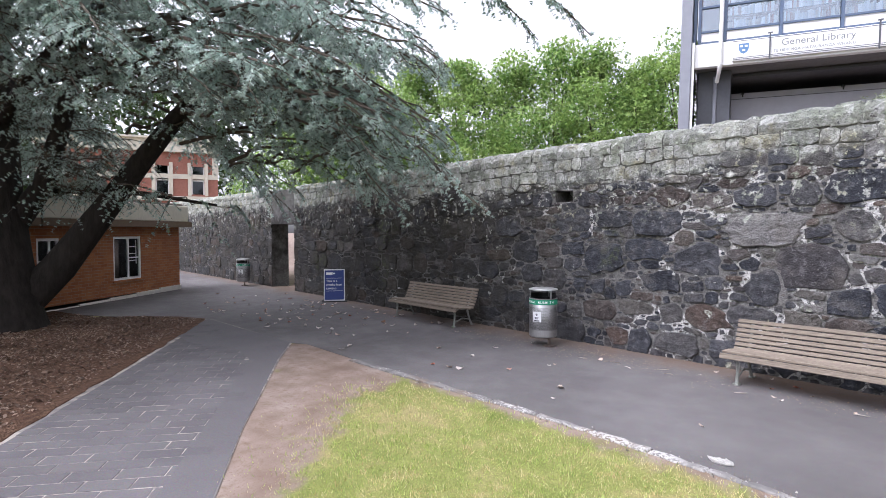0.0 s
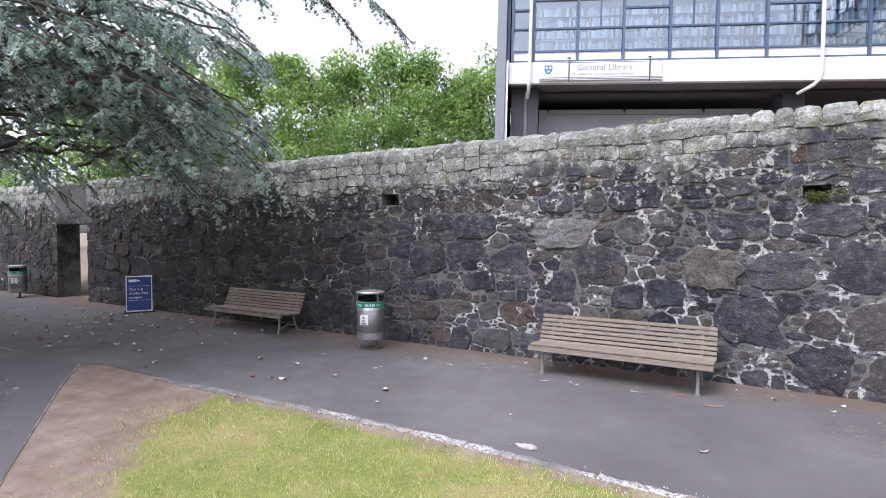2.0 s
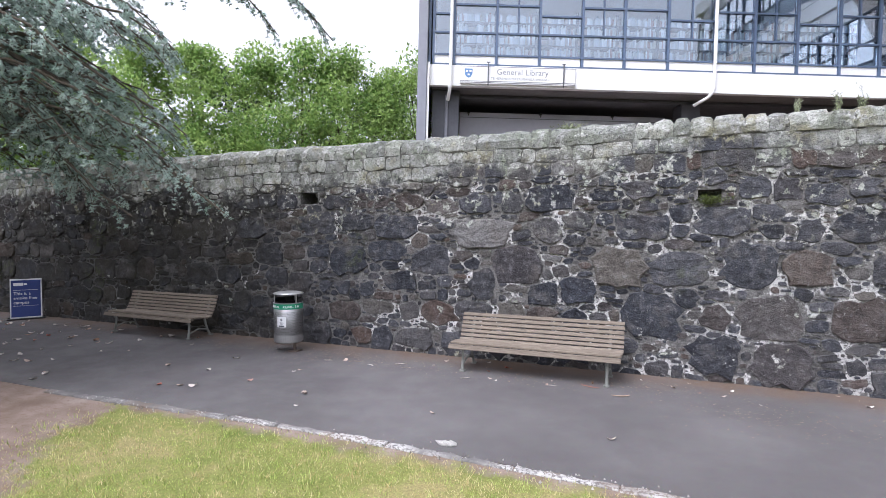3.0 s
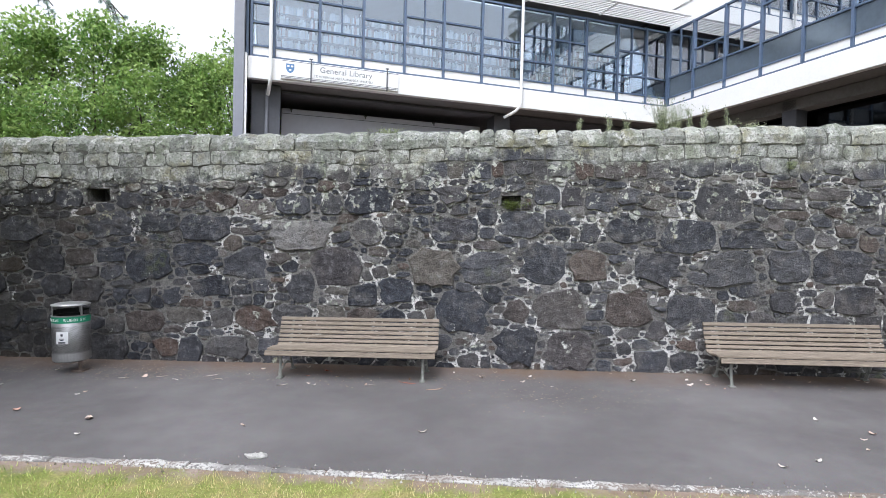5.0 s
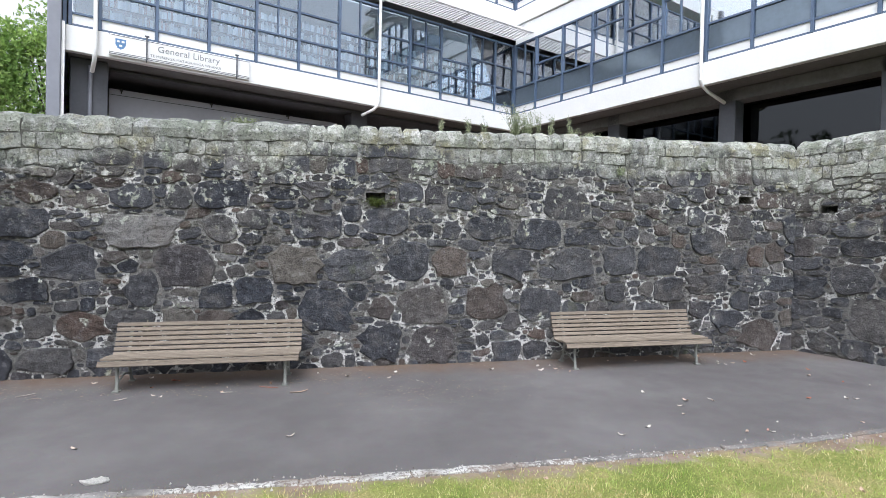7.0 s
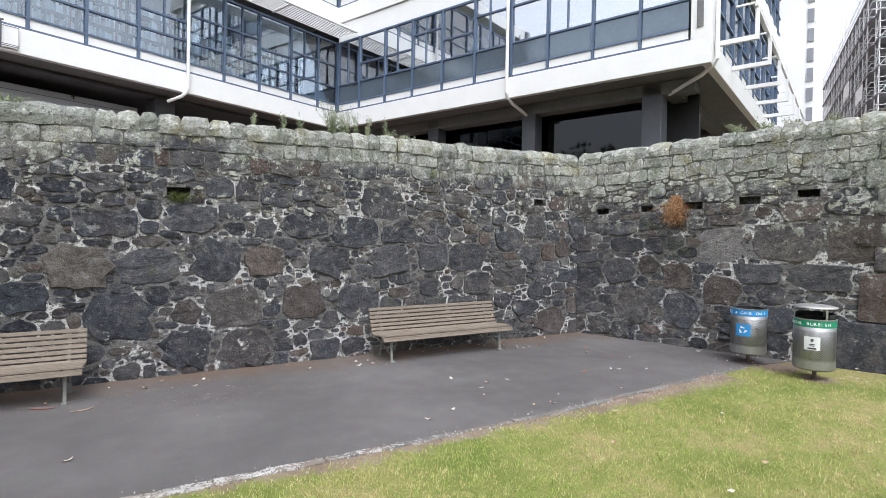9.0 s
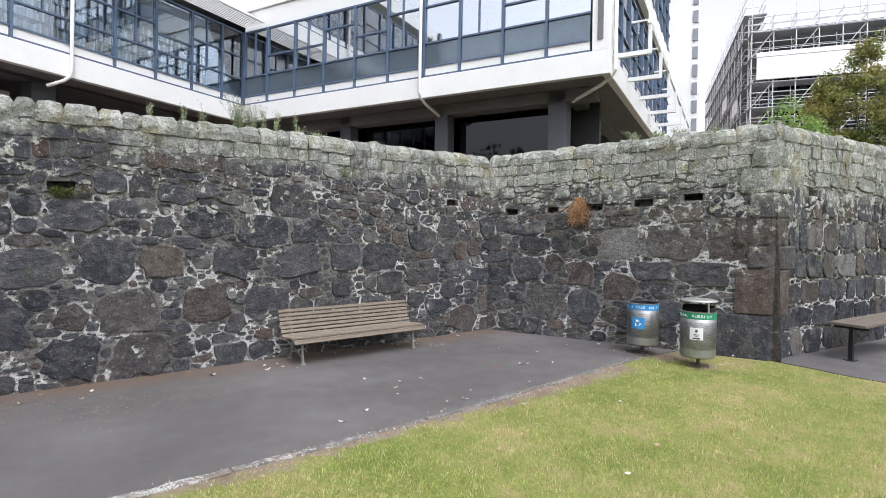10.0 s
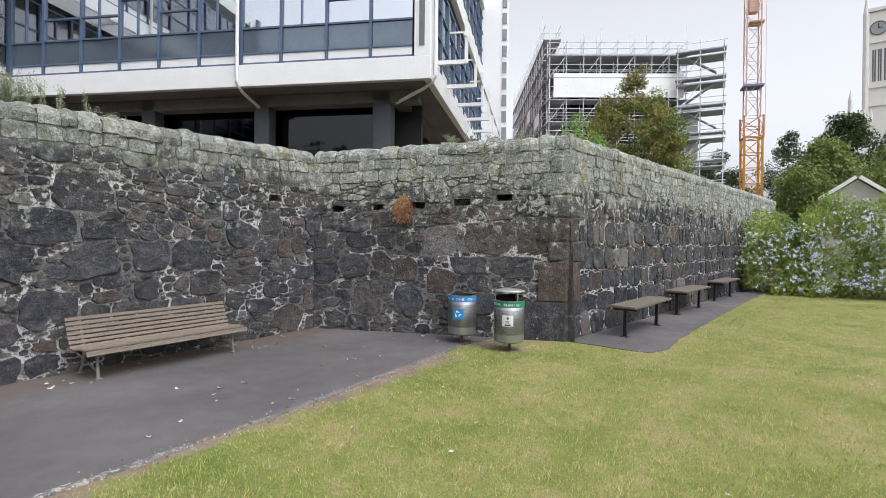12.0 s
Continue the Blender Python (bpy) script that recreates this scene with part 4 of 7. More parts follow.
# ---- bins ----
def perforated_material():
    n = Nodes("perforated_steel", 0.42, 0.85)
    c = n.ramp(n.noise(3, 3), (0.3, (0.30, 0.30, 0.30)), (0.7, (0.42, 0.42, 0.42)))
    return n.done(c, n.span(n.noise(25), 0.3, 0.7, 0.35, 0.55), n.noise(90), 0.1, 0.002)


STEEL = perforated_material()
POST = plain("rusty_post", (0.15, 0.115, 0.095), 0.75, 0.2, 0.35, 14)
HOLE = plain("bin_hole", (0.012, 0.012, 0.013), 0.7)
GREEN_BAND, BLUE_BAND = plain("green_band", (0.015, 0.24, 0.13), 0.5, 0, 0.1), plain("blue_band", (0.03, 0.26, 0.60), 0.5, 0, 0.1)
STICKER = plain("white_sticker", (0.72, 0.73, 0.74), 0.5, 0, 0.05)
LETTER = plain("white_letter", (0.85, 0.87, 0.87), 0.5, 0, 0.02)


def around(r, a0, a1, z0, z1, grow=0.0, seg=14):
    """A curved strip on a cylinder, from angle a0 to a1 in degrees."""
    bm = bmesh.new()
    vs = [[bm.verts.new(((r + grow) * math.cos(radians(a0 + (a1 - a0) * k / seg)), (r + grow) * math.sin(radians(a0 + (a1 - a0) * k / seg)), z)) for z in (z0, z1)] for k in range(seg + 1)]
    for p, q in zip(vs, vs[1:]):
        bm.faces.new((p[0], q[0], q[1], p[1]))
    return bm


def round_words(text, size, r, a_mid, z, mat, parent):
    """Letters laid one by one round a cylinder."""
    step = math.degrees(size * 0.70 / r)
    a = a_mid - step * (len(text) - 1) / 2
    for ch in text:
        if ch != " ":
            ang = radians(a)
            m = Matrix(((-math.sin(ang), 0, math.cos(ang), (r + 0.003) * math.cos(ang)), (math.cos(ang), 0, math.sin(ang), (r + 0.003) * math.sin(ang)), (0, 1, 0, z), (0, 0, 0, 1)))
            words(ch, size, mat, m @ Matrix.Translation((-size * 0.33, 0, 0)), parent, "letter", 0.0008)
        a += step


def litter_bin(label, m, band, text, hood, a_face, sticker, leg):
    """A drum of perforated steel on a post. a_face: the angle at which its lettering looks out."""
    r, z0, z1 = 0.262, 0.18, 0.90
    b = tagged(empty("litter_bin", m), label, "bin", "litter bins")
    drum = part("drum", add_lathe(bmesh.new(), [(0.0, z0 + 0.01), (r - 0.02, z0), (r, z0 + 0.02), (r, z1), (r - 0.012, z1 + 0.006), (r - 0.015, z1 - 0.03), (r - 0.02, z0 + 0.05), (0.0, z0 + 0.04)], 40), STEEL, b, smooth=True)
    bm = bmesh.new()
    rows, cols = 29, 96
    for i in range(rows):
        for j in range(cols):
            a = 2 * math.pi * (j + 0.5 * (i % 2)) / cols
            z = z0 + 0.165 + i * 0.0142
            c = Vector(((r + 0.0015) * math.cos(a), (r + 0.0015) * math.sin(a), z))
            t, u = Vector((-math.sin(a), math.cos(a), 0)), Vector((0, 0, 1))
            s = 0.0052
            bm.faces.new([bm.verts.new(c + t * s * math.cos(q) + u * s * math.sin(q)) for q in (0, 1.571, 3.142, 4.712)])
    tagged(part("perforation", bm, HOLE, drum), kind="stuff")
    part("bottom_band", around(r, 0, 360, z0 + 0.02, z0 + 0.14, 0.002, 40), plain("bin_band", (0.40, 0.40, 0.40), 0.4, 0.8), drum)
    top = part("label_band", around(r, 0, 360, z1 - 0.10, z1 - 0.002, 0.003, 40), band, drum, "coloured label band")
    round_words(text, 0.062, r + 0.003, a_face, z1 - 0.073, LETTER, top)
    st = part("sticker", around(r, a_face - sticker[0], a_face + sticker[1], z0 + 0.30, z0 + 0.49, 0.005), sticker[2], drum)
    if sticker[2] is STICKER:
        am = a_face + (sticker[1] - sticker[0]) / 2
        for k, (w, z) in enumerate(((4, 0.445), (4.5, 0.43), (3, 0.415), (8, 0.375), (6, 0.355), (11, 0.322), (11, 0.312))):
            part("print_bar", around(r, am - w, am + w, z0 + z, z0 + z + 0.012, 0.007, 4), INK, st)
    else:
        am = radians(a_face + (sticker[1] - sticker[0]) / 2)
        c = Vector(((r + 0.0075) * math.cos(am), (r + 0.0075) * math.sin(am), z0 + 0.395))
        t, u, nn = Vector((-math.sin(am), math.cos(am), 0)), Vector((0, 0, 1)), Vector((math.cos(am), math.sin(am), 0))
        for k in range(3):
            a = math.pi / 2 + k * 2 * math.pi / 3
            bm = bmesh.new()
            p = [(a - 0.75, 0.052), (a + 0.3, 0.062), (a + 0.42, 0.075), (a + 0.75, 0.048), (a + 0.30, 0.022), (a + 0.25, 0.036), (a - 0.7, 0.034)]
            bm.faces.new([bm.verts.new(c + (t * math.cos(q) + u * math.sin(q)) * d + nn * 0.001) for q, d in p])
            part("recycling_arrow", bm, LETTER, st)
    part("inner_liner", add_lathe(bmesh.new(), [(r - 0.03, z0 + 0.3), (r - 0.03, z1 + 0.012), (r - 0.06, z1 + 0.012), (r - 0.07, z0 + 0.3)], 30), HOLE, b)
    part("rim", add_lathe(bmesh.new(), [(r + 0.004, z1 - 0.004), (r + 0.008, z1 + 0.008), (r - 0.006, z1 + 0.014)], 40), STEEL, b)
    if hood:
        part("hood", add_lathe(bmesh.new(), [(r + 0.005, 1.065), (r + 0.012, 1.077), (r * 0.8, 1.095), (0, 1.103), (0, 1.093), (r * 0.8, 1.083), (r + 0.005, 1.065)], 36), plain("bin_hood", (0.55, 0.55, 0.54), 0.4, 0.7), b, "brushed steel hood", True)
        for k in range(3):
            a = radians(a_face + 60 + 120 * k)
            part("hood_post", box((-0.015, -0.006, z1 - 0.05), (0.015, 0.006, 1.07), Matrix.Translation(((r - 0.015) * math.cos(a), (r - 0.015) * math.sin(a), 0)) @ pose(0, 0, 0, 0, 0, math.degrees(a) + 90)), STEEL, b)
        part("hood_shield", around(r - 0.02, a_face + 70, a_face + 290, z1 - 0.02, 0.985), HOLE, b)
    part("post", cyl((leg[0], leg[1], -0.02), (leg[0], leg[1], z0 + 0.03), 0.028), POST, b, "rusty steel post")
    part("foot_plate", box((leg[0] - 0.09, leg[1] - 0.09, 0.0), (leg[0] + 0.09, leg[1] + 0.09, 0.022), None, 0.004), POST, b)
    return b


litter_bin("steel general rubbish bin with green band and hood", pose(-5.92, 7.85, 0.004) @ Matrix.Scale(0.94, 4), GREEN_BAND, "GENERAL RUBBISH", True, -80, (20, 18, STICKER), (0.12, 0.02))
litter_bin("steel general rubbish bin with green band beside a recycling bin", pose(8.63, 3.84, -0.02), GREEN_BAND, "GENERAL RUBBISH", True, 178, (0, 42, STICKER), (0.03, 0.0))
litter_bin("steel recycling bin with blue band and open top", pose(8.745, 4.86, -0.01), BLUE_BAND, "BOTTLES & CANS ONLY", False, 178, (10, 38, BLUE_BAND), (0.0, 0.0))
far_bin = litter_bin("dark-looking steel bin standing against the far stone wall", pose(-20.3, 8.45, 0.004) @ Matrix.Scale(0.94, 4), GREEN_BAND, "GENERAL RUBBISH", True, -40, (25, 15, STICKER), (0.1, 0.0))


# ---- smoke free sign ----
board = tagged(empty("a_frame_sign", pose(-13.72, 8.38, 0.004, 0, 0, 57)), "blue and white folding notice board standing on the path", "sign")
NAVY = plain("sign_navy", (0.012, 0.035, 0.19), 0.5, 0, 0.08)
tilt = pose(0, 0, 0.03, -9)
part("panel", box((-0.30, -0.012, 0), (0.30, 0.012, 0.92), tilt, 0.004), WHITE, board)
front = part("notice", box((-0.275, -0.016, 0.03), (0.275, -0.0125, 0.89), tilt), NAVY, board)
part("back_panel", box((-0.30, -0.012, 0), (0.30, 0.012, 0.92), Matrix.Translation((0, 0.30, 0.03)) @ pose(0, 0, 0, 9), 0.004), WHITE, board)
part("handle", box((-0.06, -0.02, 0.925), (0.06, 0.02, 0.95), tilt, 0.006), BLACK_STEEL, board)
for y in (-0.02, 0.32):
    part("foot", box((-0.36, y - 0.06, 0), (0.36, y + 0.06, 0.03), None, 0.008), BLACK_STEEL, board)
txt = Matrix(((1, 0, 0, 0), (0, 0, -1, 0), (0, 1, 0, 0), (0, 0, 0, 1)))
for line, z in (("This is a", 0.545), ("smoke free", 0.44), ("campus", 0.335)):
    words(line, 0.098, LETTER, tilt @ pose(-0.235, -0.017, z) @ txt, front)
part("crest_bar", add_box(box((-0.235, -0.0185, 0.76), (-0.05, -0.0165, 0.83), tilt), (-0.04, -0.0185, 0.775), (0.02, -0.0165, 0.815), tilt), LETTER, front)
for z in (0.655, 0.285):
    part("thin_rule", box((-0.235, -0.0185, z), (0.235, -0.0165, z + 0.006), tilt), LETTER, front)

# ---- brick path, bare soil, litter bed, kerb ----
SOIL = [(-3.2, 1.02), (-3.95, 1.5), (-4.9, 2.28), (-5.5, 2.95), (-6.15, 3.4), (-6.45, 3.95), (-6.3, 4.3), (-5.9, 4.72)]
slab("leaf_bed", ragged([(2.7, -6.08), (-3.93, -1.56), (-6.96, 0.42), (-10.03, 2.50), (-13.15, 4.58)], 0.06, 5) + [(-13.2, 4.54), (-13.9, 4.25), (-14.8, 3.45), (-15.2, 2.75), (-17.1, 2.2), (-30, -1), (-30, -14), (2.7, -14)], -0.2, 0.013, LITTER,
     "bed of brown fallen needles and leaves under the cedar", "leaf litter")
slab("brick_path", [(2.7, -6.2), (-3.9, -1.7), (-7.05, 0.34), (-10.1, 2.44), (-13.3, 4.50), (-13.1, 4.66), (-9.25, 4.70), (-8.22, 3.95), (-5.65, 2.28), (-4.33, 1.5), (-2.2, 0.0), (4.4, -4.5)], -0.2, 0.004, JOINT,
     "grey block paving laid in running bond", "path")
path_ob = bpy.data.objects["brick_path"]
slab("path_margin", [(-13.1, 4.60), (-9.3, 4.70), (-8.24, 3.93), (-5.66, 2.28), (-4.36, 1.5), (-2.3, 0.05), (4.38, -4.5), (4.06, -4.77), (-2.57, -0.14), (-4.95, 1.36), (-6.2, 2.16), (-8.6, 3.62), (-9.4, 3.75), (-10.6, 3.35), (-11.4, 3.40), (-13.1, 4.53)],
     -0.1, 0.008, PAVER, "smooth grey margin beside the blocks", "path")


def lay_pavers():
    """Blocks of 400 by 200 mm in running bond across the path."""
    rng = random.Random(21)
    o, d = Vector((-3.95, -1.60, 0)), Vector((-0.826, 0.563, 0))
    q = Vector((0.563, 0.826, 0))
    meshes = []
    for k in range(8):
        bm = bmesh.new()
        add_box(bm, (0.006, 0.006, -0.02), (0.394, 0.190, 0.007 + rng.uniform(-0.001, 0.002)), None, 0.004)
        for v in bm.verts:
            v.co += Vector((rng.uniform(-1, 1), rng.uniform(-1, 1), 0)) * 0.004
        me = bpy.data.meshes.new("paver")
        bm.to_mesh(me)
        bm.free()
        me.materials.append(PAVER)
        meshes.append(me)
    count = 0
    for row in range(-38, 54):
        s = row * 0.197
        hi = 2.10 if s < 5.8 else 2.10 - (s - 5.8) * 0.42
        c = 0.03 - (0.2 if row % 2 else 0.0)
        while c < hi - 0.1:
            w = min(0.4, hi - c)
            m = Matrix(((q.x, d.x, 0, 0), (q.y, d.y, 0, 0), (0, 0, 1, 0), (0, 0, 0, 1)))
            m.translation = o + d * s + q * max(c, 0.03) + Vector((0, 0, 0.001 + rng.uniform(-0.0015, 0.0015)))
            k = w if c > 0.03 else 0.4 - (0.03 - c)
            ob = child(new("paver", meshes[rng.randrange(8)]), path_ob)
            ob.matrix_world = m @ pose(0, 0, 0, 0, 0, rng.uniform(-0.5, 0.5)) @ Matrix.Diagonal((k / 0.4, 1, 1, 1))
            c += 0.4


def kerb_material():
    n = Nodes("kerb_stone", 0.9, 0, 0.2)
    c = n.ramp(n.noise(4, 4), (0.35, (0.13, 0.125, 0.12)), (0.6, (0.22, 0.21, 0.20)))
    zone = n.span(n.math("ABSOLUTE", n.math("ADD", n.xyz(0), 1.2)), 1.6, 5.0, 0.06, -0.06)
    pale = n.math("MULTIPLY", n.span(n.math("ADD", n.noise(30, 4, rough=0.75), zone), 0.505, 0.575), n.span(n.noise(1.1, 3), 0.38, 0.54))
    c = n.mix(n.span(n.noise(2, 3), 0.45, 0.6, 0, 0.7), c, (0.17, 0.13, 0.10))
    c = n.mix(pale, c, (0.46, 0.45, 0.425))
    return n.done(c, 0.9, n.noise(50, 4), 0.8, 0.015)


KERB = kerb_material()


def lay_kerb():
    rng = random.Random(5)
    edge = tagged(empty("kerb"), "low pale stone edging between path and lawn", "kerb", kind="structure")
    x = -7.4
    while x < 8.0:
        w = rng.uniform(0.45, 0.95)
        a, b = Vector((x, kerb_y(x), 0)), Vector((x + w - 0.012, kerb_y(x + w), 0))
        d = (b - a).normalized()
        m = Matrix.Translation(a) @ pose(0, 0, 0, 0, 0, math.degrees(math.atan2(d.y, d.x)))
        wid = rng.uniform(0.09, 0.12) if x < 1 else rng.uniform(0.05, 0.09)
        bm = bmesh.new()
        add_box(bm, (0, -wid, -0.12), ((b - a).length, 0.0, rng.uniform(0.008, 0.020)), None, 0.010)
        bmesh.ops.subdivide_edges(bm, edges=[e for e in bm.edges if e.calc_length() > 0.3], cuts=5, use_grid_fill=True)
        for v in bm.verts:
            v.co += noise.noise_vector(v.co * 7 + Vector((x, 0, 0))) * 0.016
        ob = part("kerb_stone", bm, KERB, edge)
        ob.matrix_world = m
        x += w
    bm = bmesh.new()
    bmesh.ops.create_icosphere(bm, subdivisions=3, radius=1, matrix=Matrix.Translation((-1.93, 4.99, 0.02)) @ Matrix.Diagonal((0.11, 0.05, 0.03, 1)))
    for v in bm.verts:
        v.co += noise.noise_vector(v.co * 16) * 0.035
    tagged(part("loose_stone", bm, plain("white_stone", (0.44, 0.43, 0.40), 0.9, 0, 0.45, 22, 1.0)), "broken white stone lying on the kerb", "stone")


lay_kerb()


def kerb_crumbs():
    """Loose grit and broken mortar along the edging."""
    rs = np.random.RandomState(8)
    n = 900
    x = rs.uniform(-6.5, 8.4, n)
    y = np.array([kerb_y(v) for v in x]) - 0.05 + rs.normal(0, 0.075, n)
    r = rs.uniform(0.004, 0.016, n)
    vs, fs = [], []
    for k in range(n):
        a, b = rs.uniform(0, 6.28), len(vs)
        for q in (0, 1.7, 3.0, 4.6):
            vs.append((x[k] + r[k] * math.cos(a + q) * rs.uniform(0.7, 1.2), y[k] + r[k] * math.sin(a + q) * rs.uniform(0.7, 1.2), -0.002))
        vs.append((x[k], y[k], 0.006 + r[k] * 0.9))
        fs += [(b, b + 1, b + 4), (b + 1, b + 2, b + 4), (b + 2, b + 3, b + 4), (b + 3, b, b + 4)]
    tagged(new("grit", mesh_of("grit", vs, fs, GRIT)), "loose grit and mortar crumbs along the edging", "grit", kind="stuff")


def grit_material():
    n = Nodes("grit", 0.9)
    return n.done(n.ramp(n.island, (0.0, (0.10, 0.085, 0.07)), (0.6, (0.22, 0.20, 0.17)), (0.9, (0.42, 0.40, 0.37))))


GRIT = grit_material()
kerb_crumbs()


# ---- fallen leaves ----
def fallen_material():
    n = Nodes("fallen_leaf", 0.8)
    c = n.ramp(n.rnd, (0.0, (0.52, 0.47, 0.42)), (0.4, (0.74, 0.70, 0.65)), (0.66, (0.44, 0.27, 0.18)), (0.8, (0.66, 0.58, 0.50)), (0.93, (0.42, 0.10, 0.06)), (1.0, (0.25, 0.15, 0.09)))
    return n.done(n.mix(n.noise(30), c, n.mix(0.4, c, (0.2, 0.14, 0.1))))


FALLEN = fallen_material()


def fallen_leaves():
    """Curled dry leaves, dense below the cedar and thin elsewhere."""
    rng = random.Random(77)
    meshes = []
    for k in range(7):
        L, w, curl = rng.uniform(0.05, 0.085), rng.uniform(0.018, 0.032), rng.uniform(0.01, 0.026)
        vs, fs = [], []
        for i in range(5):
            t = i / 4
            half = w * math.sin(math.pi * min(max(t, 0.06), 0.97)) ** 0.8
            z = curl * (2 * t - 1) ** 2 + 0.003
            vs += [(L * (t - 0.5), -half, z + half * 0.35 * rng.random()), (L * (t - 0.5), 0, z * 0.6), (L * (t - 0.5), half, z + half * 0.5 * rng.random())]
        for i in range(4):
            for j in range(2):
                a = i * 3 + j
                fs.append((a, a + 3, a + 4, a + 1))
        meshes.append(mesh_of("fallen_leaf", vs, fs, FALLEN, True))

    def drop(x, y, z=0.006, s=1.0):
        ob = new("fallen_leaf", meshes[rng.randrange(7)])
        ob.matrix_world = pose(x, y, z, rng.uniform(-12, 12), rng.uniform(-12, 12), rng.uniform(0, 360)) @ Matrix.Scale(s, 4)
        tagged(ob, "dry curled fallen leaf lying on the ground", "leaf", "fallen leaves")

    for _ in range(120):
        drop(rng.gauss(-12.5, 2.3), rng.uniform(5.0, 8.3), 0.006, rng.uniform(0.9, 1.9))
    for _ in range(14):
        drop(rng.uniform(-8.5, -3.5), rng.uniform(5.2, 8.0), 0.006, rng.uniform(0.8, 1.6))
    for _ in range(40):
        drop(rng.uniform(-3.2, 8.0), 8.25 - abs(rng.gauss(0, 0.5)) - 0.033 * rng.uniform(-3, 8), 0.006, rng.uniform(0.5, 1.1))
    for x, y, s in ((-2.39, 5.77, 1.0), (-5.77, 5.6, 1.9), (-0.42, 5.69, 1.05), (4.31, 5.92, 1.35), (4.1, 5.75, 0.9), (3.3, 5.2, 1.0), (2.9, 5.05, 1.0), (6.4, 5.6, 1.0), (6.9, 6.6, 0.9), (7.2, 6.9, 1.0)):
        drop(x, y, 0.006, s)
    for _ in range(22):
        drop(rng.uniform(3, 9), rng.uniform(4.7, 7.6), 0.006, rng.uniform(0.5, 1.0))
    for _ in range(26):
        drop(rng.uniform(0.5, 14), rng.uniform(-1.5, 4.4), 0.03, rng.uniform(0.6, 1.1))
    for _ in range(30):
        drop(rng.uniform(8.0, 9.6), rng.uniform(3.3, 5.3), 0.02, rng.uniform(0.4, 0.8))


fallen_leaves()


def needle_debris():
    """Flecks of brown needle and crumbled leaf, drifted into patches on the asphalt."""
    rs = np.random.RandomState(23)
    parts = [np.stack([rs.normal(x, sx, n), rs.normal(y, sy, n)], 1) for x, y, sx, sy, n in
             ((-4.7, 7.75, 0.9, 0.28, 900), (1.3, 7.0, 0.8, 0.35, 420), (0.1, 7.75, 0.7, 0.2, 260), (-1.9, 7.55, 0.8, 0.2, 240), (-7.6, 7.9, 1.4, 0.3, 700), (4.6, 7.7, 1.2, 0.2, 180), (8.6, 5.2, 0.5, 0.6, 220))]
    q = np.concatenate(parts)
    q = q[q[:, 1] < 8.38 - 0.033 * q[:, 0]]
    m = len(q)
    p = np.concatenate([q, np.full((m, 1), 0.006)], 1)
    a, ln = rs.uniform(0, 2 * math.pi, m), rs.uniform(0.006, 0.022, (m, 1))
    al = np.stack([np.cos(a), np.sin(a), rs.normal(0, 0.12, m)], 1) * ln
    ac = np.stack([-np.sin(a), np.cos(a), np.zeros(m)], 1) * ln * rs.uniform(0.15, 0.5, (m, 1))
    tagged(new("needle_debris", leaf_mesh("needle_debris", p, al, ac, FLECK, 0.1)), "brown needle flecks and leaf crumbs on the asphalt", "debris", kind="stuff")


def bark_strips():
    """Pale curled strips of bark by the wall's foot."""
    rng = random.Random(31)
    for x, y in ((-4.9, 7.5), (-4.4, 7.62), (-4.1, 7.45), (-3.7, 7.7), (-3.5, 7.5), (-2.5, 7.3), (-1.3, 7.35), (-0.8, 7.5), (-0.4, 7.25)):
        n, L, w, bend = 7, rng.uniform(0.12, 0.26), rng.uniform(0.009, 0.018), rng.uniform(-0.05, 0.05)
        vs = [(L * (i / (n - 1) - 0.5), bend * math.sin(math.pi * i / (n - 1)) + sd * w * (1 - 0.6 * abs(2 * i / (n - 1) - 1)), 0.004 + 0.006 * abs(sd)) for i in range(n) for sd in (-1, 0, 1)]
        fs = [(i * 3 + j, i * 3 + j + 3, i * 3 + j + 4, i * 3 + j + 1) for i in range(n - 1) for j in range(2)]
        ob = tagged(new("bark_strip", mesh_of("bark_strip", vs, fs, FALLEN, True)), "pale curled strip of bark lying on the asphalt", "bark", "bark strips")
        ob.matrix_world = pose(x, y, 0.004, 0, 0, rng.uniform(-35, 40))


# ---- plants ----
def leaf_mesh(name, centre, along, across, mat, bend=0.0):
    """Many diamond leaves as one mesh, each a quad: arrays of n x 3."""
    n = len(centre)
    v = np.empty((n, 4, 3), np.float32)
    v[:, 0], v[:, 2] = centre - along, centre + along
    lift = np.cross(along, across)
    lift /= np.maximum(np.linalg.norm(lift, axis=1, keepdims=True), 1e-9)
    mid = centre + lift * bend * np.linalg.norm(along, axis=1, keepdims=True)
    v[:, 1], v[:, 3] = mid + across, mid - across
    me = bpy.data.meshes.new(name)
    me.vertices.add(4 * n)
    me.vertices.foreach_set("co", v.ravel())
    me.loops.add(4 * n)
    me.loops.foreach_set("vertex_index", np.arange(4 * n, dtype=np.int32))
    me.polygons.add(n)
    me.polygons.foreach_set("loop_start", np.arange(n, dtype=np.int32) * 4)
    me.materials.append(mat)
    me.update(calc_edges=True)
    return me


